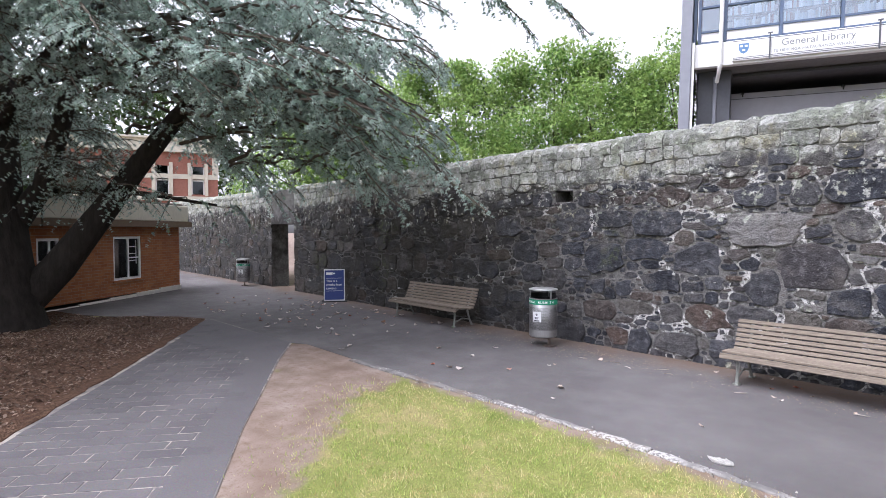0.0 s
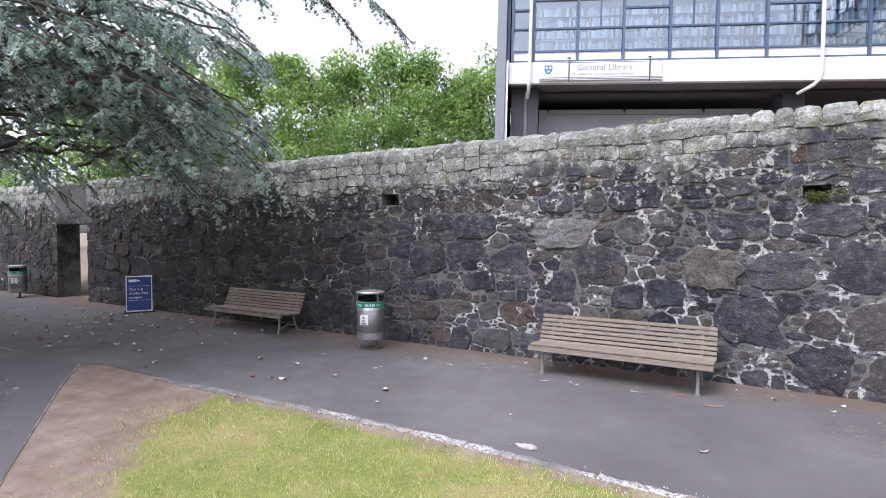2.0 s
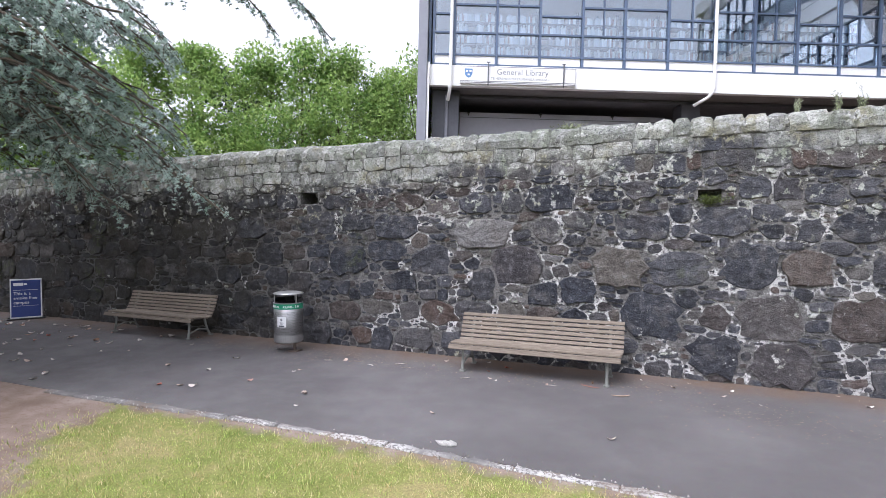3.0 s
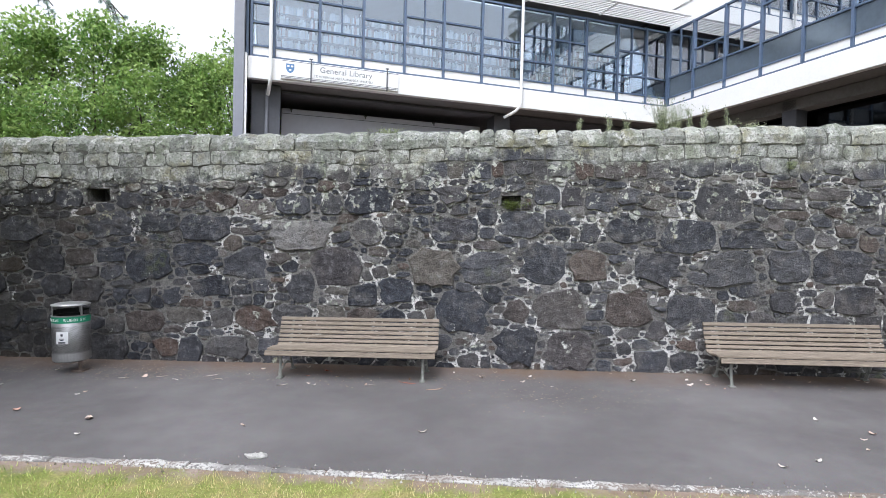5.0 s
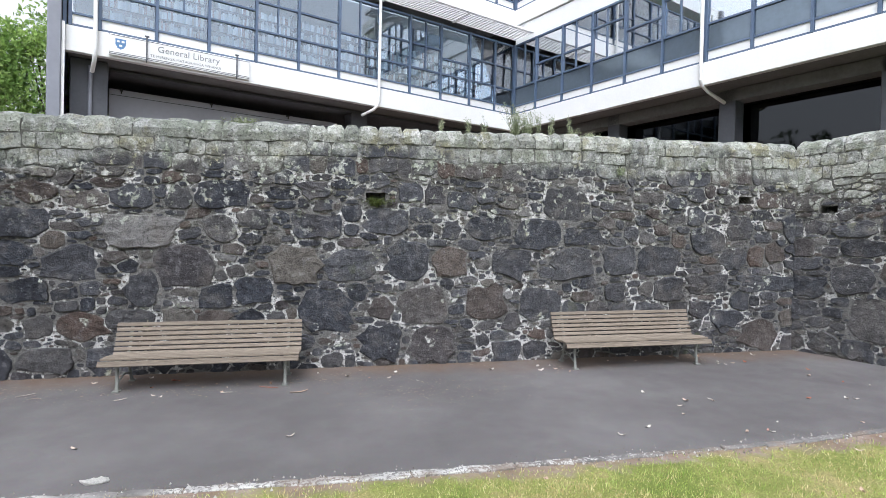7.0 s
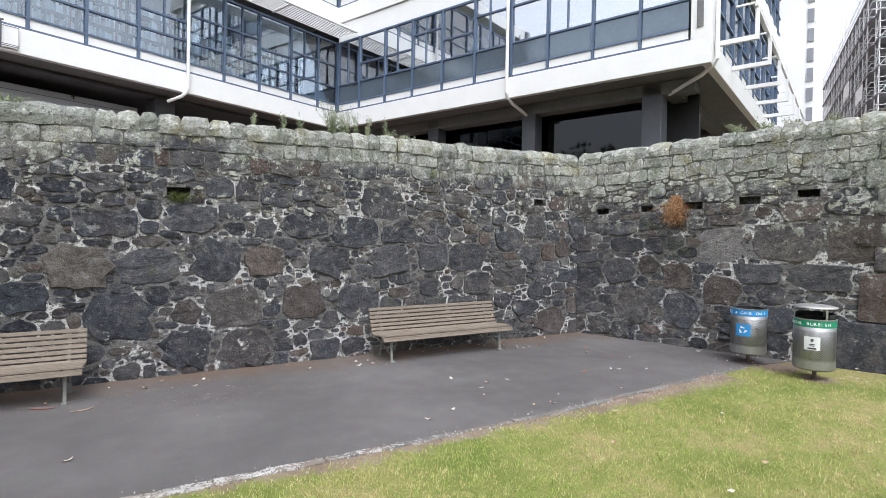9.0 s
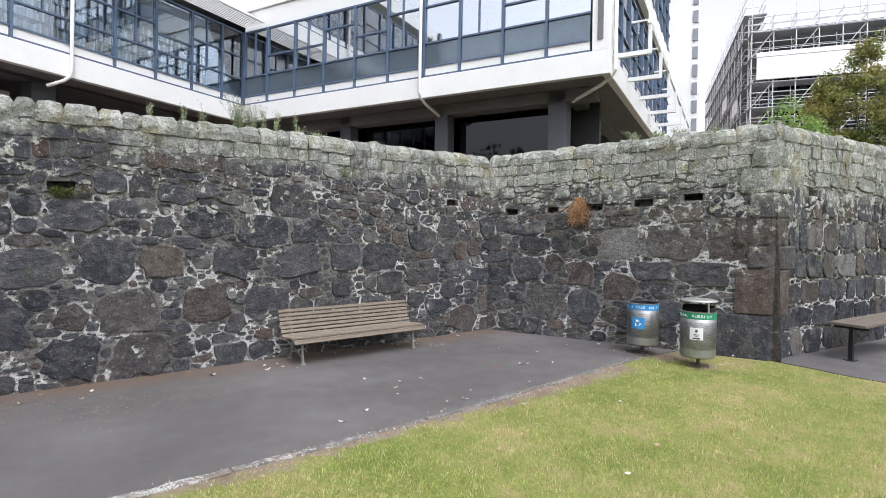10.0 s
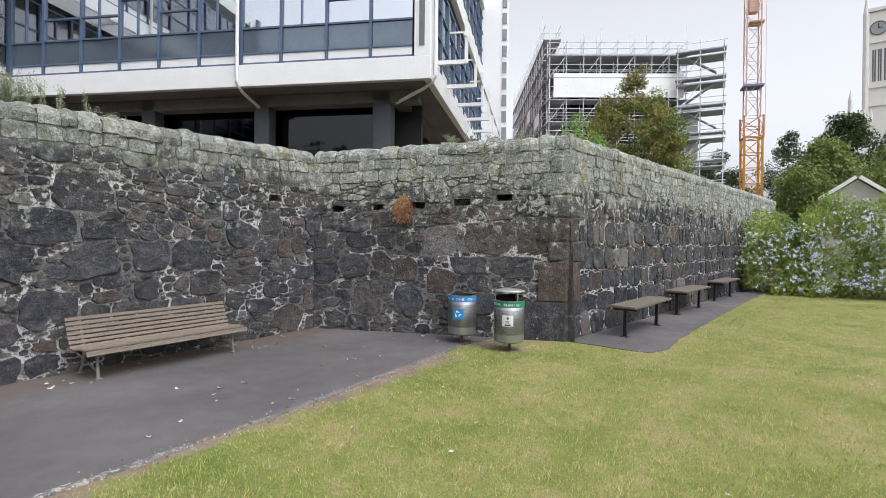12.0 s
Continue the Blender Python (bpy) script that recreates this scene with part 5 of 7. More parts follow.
def spike_mesh(name, base, tip, side, mat):
    """Many thin triangles as one mesh."""
    n = len(base)
    v = np.empty((n, 3, 3), np.float32)
    v[:, 0], v[:, 1], v[:, 2] = base - side, base + side, tip
    me = bpy.data.meshes.new(name)
    me.vertices.add(3 * n)
    me.vertices.foreach_set("co", v.ravel())
    me.loops.add(3 * n)
    me.loops.foreach_set("vertex_index", np.arange(3 * n, dtype=np.int32))
    me.polygons.add(n)
    me.polygons.foreach_set("loop_start", np.arange(n, dtype=np.int32) * 3)
    me.materials.append(mat)
    me.update(calc_edges=True)
    return me


def unit(a):
    return a / np.maximum(np.linalg.norm(a, axis=-1, keepdims=True), 1e-9)


def leafy(name, stops, through_light=0.25, rough=0.5, scale=0.8, sway=0.5):
    n = Nodes(name, rough, 0, 0.35)
    c = n.mix(sway, n.ramp(n.island, *stops), n.ramp(n.noise(scale, 3), (0.32, stops[0][1]), (0.68, stops[-1][1])))
    n.done(c)
    lucent, mixer = n.t.nodes.new("ShaderNodeBsdfTranslucent"), n.t.nodes.new("ShaderNodeMixShader")
    n.t.links.new(c, lucent.inputs[0])
    mixer.inputs[0].default_value = through_light
    n.t.links.new(n.bsdf.outputs[0], mixer.inputs[1])
    n.t.links.new(lucent.outputs[0], mixer.inputs[2])
    n.t.links.new(mixer.outputs[0], n.t.nodes["Material Output"].inputs[0])
    return n.mat


def bark_material(name, a, b):
    n = Nodes(name, 0.95, 0, 0.2)
    g = n.noise(9, 5, vec=n.stretch(1, 1, 0.25), rough=0.65)
    return n.done(n.mix(n.noise(1.5), n.ramp(g, (0.3, a), (0.7, b)), n.mix(0.4, n.ramp(g, (0.3, a), (0.7, b)), b)), 0.95, g, 0.9, 0.05)


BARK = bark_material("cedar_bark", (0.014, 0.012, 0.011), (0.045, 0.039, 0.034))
TWIG = bark_material("twig_bark", (0.055, 0.045, 0.036), (0.13, 0.11, 0.085))
NEEDLE = leafy("cedar_needle", ((0.0, (0.042, 0.075, 0.052)), (0.5, (0.095, 0.15, 0.112)), (1.0, (0.17, 0.245, 0.195))), 0.22, 0.55, 2.4, 0.7)
NEEDLE_TIP = leafy("cedar_young_needle", ((0.0, (0.20, 0.31, 0.245)), (0.35, (0.37, 0.49, 0.42)), (0.65, (0.53, 0.65, 0.59)), (1.0, (0.74, 0.84, 0.79))), 0.5, 0.55, 2.4, 0.7)
GREEN_LEAF = leafy("bright_leaf", ((0.0, (0.10, 0.20, 0.05)), (0.4, (0.19, 0.345, 0.08)), (0.75, (0.31, 0.475, 0.11)), (1.0, (0.47, 0.60, 0.20))), 0.5)
DARK_LEAF = leafy("dark_leaf", ((0.0, (0.022, 0.045, 0.016)), (0.5, (0.045, 0.085, 0.026)), (1.0, (0.085, 0.135, 0.04))), 0.2)
OLIVE_LEAF = leafy("olive_leaf", ((0.0, (0.11, 0.16, 0.035)), (0.5, (0.23, 0.31, 0.07)), (0.93, (0.36, 0.41, 0.12)), (1.0, (0.36, 0.20, 0.08))), 0.25)
PARK_LEAF = leafy("park_leaf", ((0.0, (0.09, 0.15, 0.035)), (0.5, (0.18, 0.26, 0.06)), (0.9, (0.29, 0.35, 0.10)), (1.0, (0.34, 0.34, 0.13))), 0.25)
HEDGE_LEAF = leafy("hedge_leaf", ((0.0, (0.09, 0.15, 0.03)), (0.5, (0.24, 0.35, 0.06)), (1.0, (0.52, 0.58, 0.17))), 0.3)
FLOWER = leafy("pale_blue_flower", ((0.0, (0.48, 0.54, 0.84)), (0.5, (0.74, 0.78, 0.93)), (1.0, (0.92, 0.93, 0.97))), 0.3)


def cedar():
    # shoots are drawn as bottle-brushes of short needles
    rs, rng = np.random.RandomState(11), random.Random(11)
    tree = tagged(empty("cedar_tree", pose(-14.9, 1.3, 0)), "large blue cedar with drooping blue-grey needle sprays", "tree")
    base = Vector((-14.9, 1.3, 0))

    def wood(name, pts, radii, seg, mat=BARK):
        bm = bmesh.new()
        add_tube(bm, [Vector(p) - base for p in pts], radii, seg)
        for v in bm.verts:
            v.co += noise.noise_vector(v.co * 2.1) * 0.035
        return part(name, bm, mat, tree, smooth=True)

    trunk_pts = [(-14.95, 1.0, -0.15), (-15.0, 0.98, 0.45), (-15.1, 0.95, 1.2), (-15.3, 0.9, 2.6), (-15.45, 0.9, 4.5), (-15.5, 0.9, 7.5), (-15.4, 1.0, 12.0)]
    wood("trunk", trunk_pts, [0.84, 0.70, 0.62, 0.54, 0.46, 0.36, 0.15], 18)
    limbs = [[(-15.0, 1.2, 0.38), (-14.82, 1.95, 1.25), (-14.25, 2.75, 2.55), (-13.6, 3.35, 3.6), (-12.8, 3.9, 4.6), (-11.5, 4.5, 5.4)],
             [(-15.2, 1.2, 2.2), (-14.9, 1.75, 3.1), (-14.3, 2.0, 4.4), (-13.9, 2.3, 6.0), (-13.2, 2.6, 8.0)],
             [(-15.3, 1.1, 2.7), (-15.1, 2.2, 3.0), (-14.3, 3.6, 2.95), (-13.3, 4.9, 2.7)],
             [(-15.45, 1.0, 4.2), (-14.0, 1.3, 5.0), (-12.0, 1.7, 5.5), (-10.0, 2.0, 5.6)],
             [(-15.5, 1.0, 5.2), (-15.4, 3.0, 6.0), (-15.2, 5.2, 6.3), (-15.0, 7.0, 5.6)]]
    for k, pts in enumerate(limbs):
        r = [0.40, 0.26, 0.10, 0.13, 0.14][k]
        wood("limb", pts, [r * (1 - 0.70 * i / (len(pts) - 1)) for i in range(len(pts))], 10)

    twig_bm = bmesh.new()
    P, D, T = [], [], []                       # shoots that carry needles: place, direction

    def spray(start, tip, arch, twigs, side, dens=1.0, bare=0.22):
        """One bough: an arched stem with drooping side shoots set closely with needle tufts."""
        a, b = np.array(start, float), np.array(tip, float)
        c = (a + b) / 2 + np.array([0, 0, arch])
        ts = np.linspace(0, 1, 14)
        pts = [(1 - t) ** 2 * a + 2 * t * (1 - t) * c + t * t * b + (rs.normal(0, 0.05, 3) if 0 < t < 1 else 0) for t in ts]
        length = np.linalg.norm(b - a)
        add_tube(twig_bm, [Vector(p) - base for p in pts], [0.010 * length * (1 - 0.85 * t) for t in ts], 5)
        for t in np.sort(rs.uniform(bare, 1.0, int(twigs * 0.34))):
            k = min(int(t * 13), 12)
            p = pts[k] + (pts[k + 1] - pts[k]) * (t * 13 - k)
            f = unit(pts[k + 1] - pts[k])
            flat = unit(np.cross(f, [0, 0, 1.0]))
            sgn = 1 if rs.rand() < 0.5 else -1
            d = unit(f * rs.uniform(0.35, 0.9) + flat * sgn * rs.uniform(0.5, 1.1) + np.array([0, 0, rs.uniform(-0.35, 0.12)]))
            ln = side * (0.35 + 0.75 * math.sin(math.pi * min(1, 0.25 + t * 0.75))) * rs.uniform(0.6, 1.2)
            shoot(p, d, ln, dens, 1)
        shoot(pts[-2], unit(pts[-1] - pts[-2]), 0.5, dens, 1)

    def shoot(p, d, ln, dens, depth):
        n = 5
        droop = rs.uniform(0.10, 0.55)
        line = [p + d * ln * i / n + np.array([0, 0, -droop * ln * (i / n) ** 2]) for i in range(n + 1)]
        if depth:
            add_tube(twig_bm, [Vector(q) - base for q in line[::2] + line[-1:]], [0.011, 0.008, 0.005, 0.002], 3)
        m = max(8, int(ln / 0.0092 * dens))
        t = rs.uniform(0.05, 1, m) * n
        k = np.minimum(t.astype(int), n - 1)
        la = np.array(line)
        seg = la[k + 1] - la[k]
        T.append(t / n + (0.25 if not depth else 0.0))
        P.append(la[k] + seg * (t - k)[:, None])
        D.append(unit(seg))
        if depth and ln > 0.3:
            for t in rs.uniform(0.25, 0.9, int(ln / 0.34)):
                k = min(int(t * n), n - 1)
                q = line[k] + (line[k + 1] - line[k]) * (t * n - k)
                f = unit(line[k + 1] - line[k])
                w = unit(np.cross(f, [0, 0, 1.0])) * (1 if rs.rand() < 0.5 else -1)
                shoot(q, unit(f * 0.8 + w * rs.uniform(0.4, 0.9) + np.array([0, 0, rs.uniform(-0.3, 0.1)])), ln * rs.uniform(0.35, 0.6), dens, 0)

    # boughs: bearing from the trunk (degrees, 0 towards +x), reach, height at the stem, height at the tip
    boughs = []
    for k in range(9):
        az = rng.uniform(-8, 88)
        reach = rng.uniform(5.5, 9.4) - (1.2 if az > 55 else 0)
        z1 = rng.uniform(4.1, 6.6) + (0.5 if az < 18 else 0)
        boughs.append((az, reach, z1 + rng.uniform(0.2, 1.8), z1, rng.uniform(0.5, 1.1)))
    for az, reach, z0, z1, arch in boughs:
        c, s = math.cos(radians(az)), math.sin(radians(az))
        spray((-15.2 + 1.2 * c, 1.1 + 1.2 * s, z0), (-15.2 + (reach + 0.2) * c, 1.1 + reach * s, z1), arch, int(17 * reach / 2.2), 1.0)
    # the long boughs that hang in front of the wall, and the curtain by the gateway
    for start, tip, arch, n in (((-13.0, 3.6, 5.4), (-5.95, 6.40, 2.35), 2.3, 80), ((-12.8, 3.8, 5.0), (-7.15, 5.85, 2.30), 1.9, 70), ((-12.5, 3.4, 5.6), (-6.5, 6.25, 3.5), 1.7, 75),
                                ((-12.0, 4.0, 5.4), (-8.1, 6.0, 2.6), 1.7, 70), ((-12.0, 4.4, 5.3), (-9.0, 6.4, 2.8), 1.5, 60), ((-13.0, 2.6, 5.2), (-6.1, 2.9, 3.95), 0.9, 80),
                                ((-12.6, 3.0, 5.8), (-6.4, 4.4, 4.1), 1.3, 80), ((-12.4, 3.2, 6.2), (-6.5, 5.6, 5.0), 1.0, 80), ((-12.4, 3.2, 6.8), (-6.6, 6.1, 5.6), 0.9, 70), ((-12.0, 3.4, 6.4), (-6.9, 6.2, 4.6), 1.1, 80), ((-11.5, 3.8, 5.9), (-7.2, 6.3, 3.9), 1.2, 80), ((-12.0, 3.0, 7.2), (-7.0, 5.5, 6.2), 0.9, 80), ((-12.0, 2.8, 6.6), (-6.3, 3.7, 5.0), 0.9, 80), ((-12.5, 2.2, 6.8), (-6.9, 2.7, 5.7), 0.8, 80), ((-12, 3.6, 5.6), (-7.5, 4.9, 3.5), 1.2, 80), ((-12, 3.6, 7.4), (-7.4, 6.6, 6.4), 0.8, 70),
                                ((-12.8, 2.0, 5.6), (-7.4, 1.4, 4.3), 0.9, 75), ((-13.4, 2.4, 5.0), (-8.3, 3.6, 4.1), 0.9, 70), ((-13.0, 1.8, 6.0), (-7.6, 2.4, 5.0), 0.8, 75),
                                ((-14.9, 3.0, 6.0), (-14.3, 7.2, 2.5), 1.4, 60), ((-14.9, 3.0, 5.4), (-13.2, 7.0, 2.4), 1.3, 60), ((-15.2, 3.0, 5.6), (-15.4, 7.4, 2.6), 1.3, 60),
                                ((-15.0, 3.4, 5.0), (-14.8, 7.0, 3.0), 0.8, 50), ((-14.4, 3.4, 4.6), (-12.2, 6.6, 2.9), 0.9, 50), ((-14.4, 2.0, 3.3), (-12.4, 3.6, 2.75), 0.2, 26),
                                ((-14.3, 3.4, 2.95), (-12.6, 5.2, 2.55), 0.1, 26)):
        spray(start, tip, arch, n, 0.95, 1.0, 0.3)
    # dense skirts: bearing from the lawn's middle, distance, and how high the tips hang
    for count, az0, az1, d0, d1, up0, up1 in ((26, 33, 43.6, 8.2, 10.6, 0.09, 0.40), (18, 17, 33, 8.0, 10.8, 0.20, 0.40), (12, 7, 17, 9.0, 12.5, 0.285, 0.43), (12, -1, 8, 10.0, 13.0, 0.21, 0.40), (8, 37, 43.4, 8.6, 9.8, 0.06, 0.16), (14, 21, 31, 12.0, 13.6, 0.10, 0.26), (12, -1, 14, 16.5, 19.5, 0.12, 0.30), (34, 1, 13.5, 15.4, 17.6, 0.04, 0.17), (22, 2, 15, 9.5, 13.0, 0.19, 0.38), (22, 1, 14, 16.0, 20.0, 0.17, 0.36), (9, 8, 22, 8.5, 11.0, 0.34, 0.46), (20, 33, 40.5, 10.2, 12.0, 0.06, 0.28)):
        for k in range(count):
            az, dist = radians(rng.uniform(az0, az1)), rng.uniform(d0, d1)
            tip = (-dist * math.cos(az), dist * math.sin(az), 2.1 + dist * rng.uniform(up0, up1))
            spray((tip[0] - rng.uniform(2.6, 4.0), tip[1] - rng.uniform(-0.3, 2.0), tip[2] + rng.uniform(0.4, 1.5)), tip, rng.uniform(0.4, 1.0), 46, 0.72, 1.0, 0.12)
    # twiggy, half-bare boughs in the shade round the trunk
    for k in range(30):
        az, dist = radians(rng.uniform(3, 17)), rng.uniform(12.8, 15.5)
        tip = (-dist * math.cos(az), dist * math.sin(az), 2.1 + dist * rng.uniform(0.03, 0.20))
        spray((-15.0 + rng.uniform(-0.4, 0.4), 1.3 + rng.uniform(0, 1.6), tip[2] + rng.uniform(0.0, 0.9)), tip, rng.uniform(0.1, 0.5), 46, 0.8, 0.35, 0.15)
    # the crown above, out of view, added to shade wall and path
    cs = []
    while len(cs) < 430:
        q = np.array([rs.uniform(-22, -11.0), rs.uniform(-6, 7.0), rs.uniform(7.4, 13.0)])
        if math.hypot(q[0] + 15.2, q[1] - 1.0) < 9.0 * (14.5 - q[2]) / 7.0 and q[2] > 2.9 + 0.44 * math.hypot(q[0], q[1]):
            cs.append(q - np.array(base))
    # unseen low clumps on the south side, added to block skylight from the wall
    while len(cs) < 700:
        q = np.array([rs.uniform(-21, -7.5), rs.uniform(-7.5, -1.2), rs.uniform(3.0, 8.6)])
        if math.hypot(q[0] + 15.2, q[1] - 1.0) < 8.0:
            cs.append(q - np.array(base))
    p, al, ac = crown_leaves(rs, np.array(cs), rs.uniform(0.6, 1.1, len(cs)), 60, 0.14, 0.4)
    tagged(child(new("crown", leaf_mesh("crown", p, al, ac * 0.6, NEEDLE, 0.1)), tree), kind="stuff")
    # thin high twigs against the sky
    for start, tip, arch, n in (((-8.0, 5.2, 7.6), (-5.3, 6.85, 5.0), 0.8, 16), ((-8.0, 5.2, 7.8), (-4.65, 7.3, 5.0), 0.9, 18), ((-8.0, 5.0, 7.8), (-5.0, 6.6, 5.6), 0.8, 16), ((-8.2, 5.0, 7.9), (-4.4, 7.0, 5.8), 0.7, 16)):
        spray(start, tip, arch, n * 9, 0.55, 1.0, 0.25)
    tagged(part("twig_work", twig_bm, TWIG, tree), kind="stuff")
    P, D, T = np.concatenate(P), np.concatenate(D), np.concatenate(T)
    P, D, T = P[::4], D[::4], T[::4]            # short shoots, each a whorl of needles
    reps = 8
    Pn, Dn = np.repeat(P, reps, 0), np.repeat(D, reps, 0)
    r = unit(rs.normal(size=Pn.shape))
    side = unit(np.cross(Dn, r))
    way = unit(side * 1.0 + Dn * rs.uniform(0.1, 0.9, (len(Pn), 1)) + np.array([0, 0, 0.25]))
    ln = rs.uniform(0.032, 0.060, (len(Pn), 1))
    b = Pn - np.array(base)
    wdt = unit(np.cross(way, rs.normal(size=way.shape))) * 0.0095
    young = np.repeat(T, reps) + rs.normal(0, 0.12, len(Pn)) > 0.22
    tagged(child(new("needle_foliage", spike_mesh("needle_foliage", b[~young], (b + way * ln)[~young], wdt[~young], NEEDLE)), tree), kind="stuff")
    tagged(child(new("young_foliage", spike_mesh("young_foliage", b[young], (b + way * ln)[young], wdt[young], NEEDLE_TIP)), tree), "pale blue-grey young needles", kind="stuff")
    return len(Pn)


def crown_leaves(rs, clumps, radius, per, size, squash=0.8):
    """Leaf arrays for clumps given as an n x 3 array."""
    c = np.repeat(clumps, per, 0)
    r = np.repeat(radius if np.ndim(radius) else np.full(len(clumps), radius), per)[:, None]
    off = unit(rs.normal(size=c.shape)) * rs.uniform(0.25, 1.0, (len(c), 1)) ** 0.6 * r
    off[:, 2] *= squash
    p = c + off
    al = unit(rs.normal(size=c.shape) + off * 0.8 / np.maximum(r, 0.01) + np.array([0, 0, -0.25]))
    ac = unit(np.cross(al, rs.normal(size=c.shape) * 0.7 + np.array([0, 0, 1.0])))
    s = rs.uniform(0.7, 1.25, (len(c), 1)) * size
    return p, al * s, ac * s * 0.48


cedar_count = cedar()


FLECK = leafy("brown_fleck", ((0.0, (0.07, 0.04, 0.025)), (0.5, (0.20, 0.11, 0.065)), (0.85, (0.34, 0.20, 0.12)), (1.0, (0.50, 0.40, 0.30))), 0.1)
needle_debris()
bark_strips()


def broad_tree(name, at, height, spread, seed, mat, label, leaf=0.085, clumps=70, per=110, low=0.25, clump_r=0.62, trunk=0.14, lean=(0, 0)):
    """A tree with forked stems and a crown of leaf clumps with gaps."""
    rs, rng = np.random.RandomState(seed), random.Random(seed)
    tree = tagged(empty(name, pose(*at)), label, "tree")
    fork = height * low
    part("trunk", add_tube(bmesh.new(), [(0, 0, -0.2), (0.03, 0.02, fork * 0.5), (lean[0] * 0.2, lean[1] * 0.2, fork * 1.1)], [trunk * 1.25, trunk, trunk * 0.8], 9), TWIG, tree, smooth=True)
    cs = []
    for k in range(clumps):
        t = rs.uniform(0, 1)
        z = fork + (height - fork) * t
        w = spread * (0.55 + 0.75 * math.sin(math.pi * min(1, 0.18 + 0.72 * t))) * (1.0 if t < 0.75 else 1.25 - t)
        a, q = rs.uniform(0, 2 * math.pi), math.sqrt(rs.uniform(0.05, 1))
        cs.append((math.cos(a) * w * q + lean[0] * t, math.sin(a) * w * q + lean[1] * t, z + rs.normal(0, 0.15)))
    for k in range(9):
        tip = cs[rng.randrange(len(cs))]
        mid = (tip[0] * 0.35, tip[1] * 0.35, fork + (tip[2] - fork) * 0.55)
        part("limb", add_tube(bmesh.new(), [(lean[0] * 0.15, lean[1] * 0.15, fork * 0.9), mid, tip], [trunk * 0.55, trunk * 0.3, 0.015], 6), TWIG, tree, smooth=True)
    p, al, ac = crown_leaves(rs, np.array(cs), rs.uniform(0.6, 1.25, len(cs)) * clump_r, per, leaf)
    tagged(child(new("crown", leaf_mesh("crown", p, al, ac, mat, 0.25)), tree), kind="stuff")
    return tree


# bright trees behind the wall
for k, (x, y, h, sp) in enumerate(((-8.6, 20.2, 8.9, 2.0), (-9.9, 19.6, 8.3, 2.0), (-11.2, 18.4, 8.7, 2.1), (-12.4, 17.4, 9.1, 2.1), (-13.8, 16.4, 8.5, 2.1), (-15.2, 15.0, 8.5, 2.1), (-16.6, 13.8, 8.4, 2.1), (-18.4, 12.6, 8.6, 2.2), (-20.6, 12.2, 8.8, 2.3), (-23.5, 12.6, 9.0, 2.5))):
    broad_tree("leafy_tree", (x, y, 0), h, sp, 40 + k, GREEN_LEAF, "bright green leafy tree growing behind the stone wall", 0.082, 100, 115, 0.30, 0.72, 0.12)
for k, (x, y, h, sp) in enumerate(((-13.0, 24.5, 9.2, 2.8), (-18.5, 20.5, 9.6, 3.0), (-26.0, 16.5, 10.0, 3.0))):
    broad_tree("leafy_tree", (x, y, 0), h, sp, 60 + k, DARK_LEAF, "darker green tree further behind the stone wall", 0.11, 70, 110, 0.2, 0.9, 0.16)
# small tree by the scaffolding
broad_tree("slender_tree", (26.4, 5.6, 0), 9.5, 1.5, 71, OLIVE_LEAF, "small olive-green tree with rusty leaves behind the wall", 0.06, 140, 120, 0.34, 0.46, 0.07)
broad_tree("leafy_shrub", (26.0, 6.9, 0), 8.2, 1.15, 74, OLIVE_LEAF, "bushy olive shrub with rusty tips behind the wall", 0.065, 70, 170, 0.45, 0.46, 0.08)
broad_tree("leafy_shrub", (26.7, 4.7, 0), 8.6, 1.1, 75, PARK_LEAF, "bushy green shrub behind the wall", 0.065, 70, 170, 0.45, 0.46, 0.08)
broad_tree("green_shrub", (22.9, 7.2, 0), 7.4, 0.95, 72, GREEN_LEAF, "bright green shrub behind the wall", 0.06, 30, 120, 0.5, 0.5, 0.06)
broad_tree("green_shrub", (31.0, 4.6, 0), 7.0, 1.3, 73, OLIVE_LEAF, "olive-green shrub behind the wall", 0.06, 30, 120, 0.5, 0.5, 0.06)
# distant trees on the right
for k, (x, y, h, sp, c, mt) in enumerate(((46.5, -3.2, 8.5, 2.4, 330, PARK_LEAF), (48.5, -7.6, 8.4, 2.7, 140, PARK_LEAF), (59.8, -5.6, 12.7, 4.0, 240, DARK_LEAF), (62.0, -9.5, 11.5, 3.6, 100, DARK_LEAF), (70.0, 5.2, 12.0, 2.0, 50, DARK_LEAF),
                                          (72.0, -1.3, 13.6, 2.4, 70, DARK_LEAF), (66.0, 3.6, 9.5, 2.2, 50, DARK_LEAF), (64.0, 6.5, 10.0, 2.0, 40, DARK_LEAF))):
    broad_tree("park_tree", (x, y, 0), h, sp, 80 + k, mt, "dense rounded green park tree in the distance", 0.13, c, 150, 0.12, 1.05, 0.2)


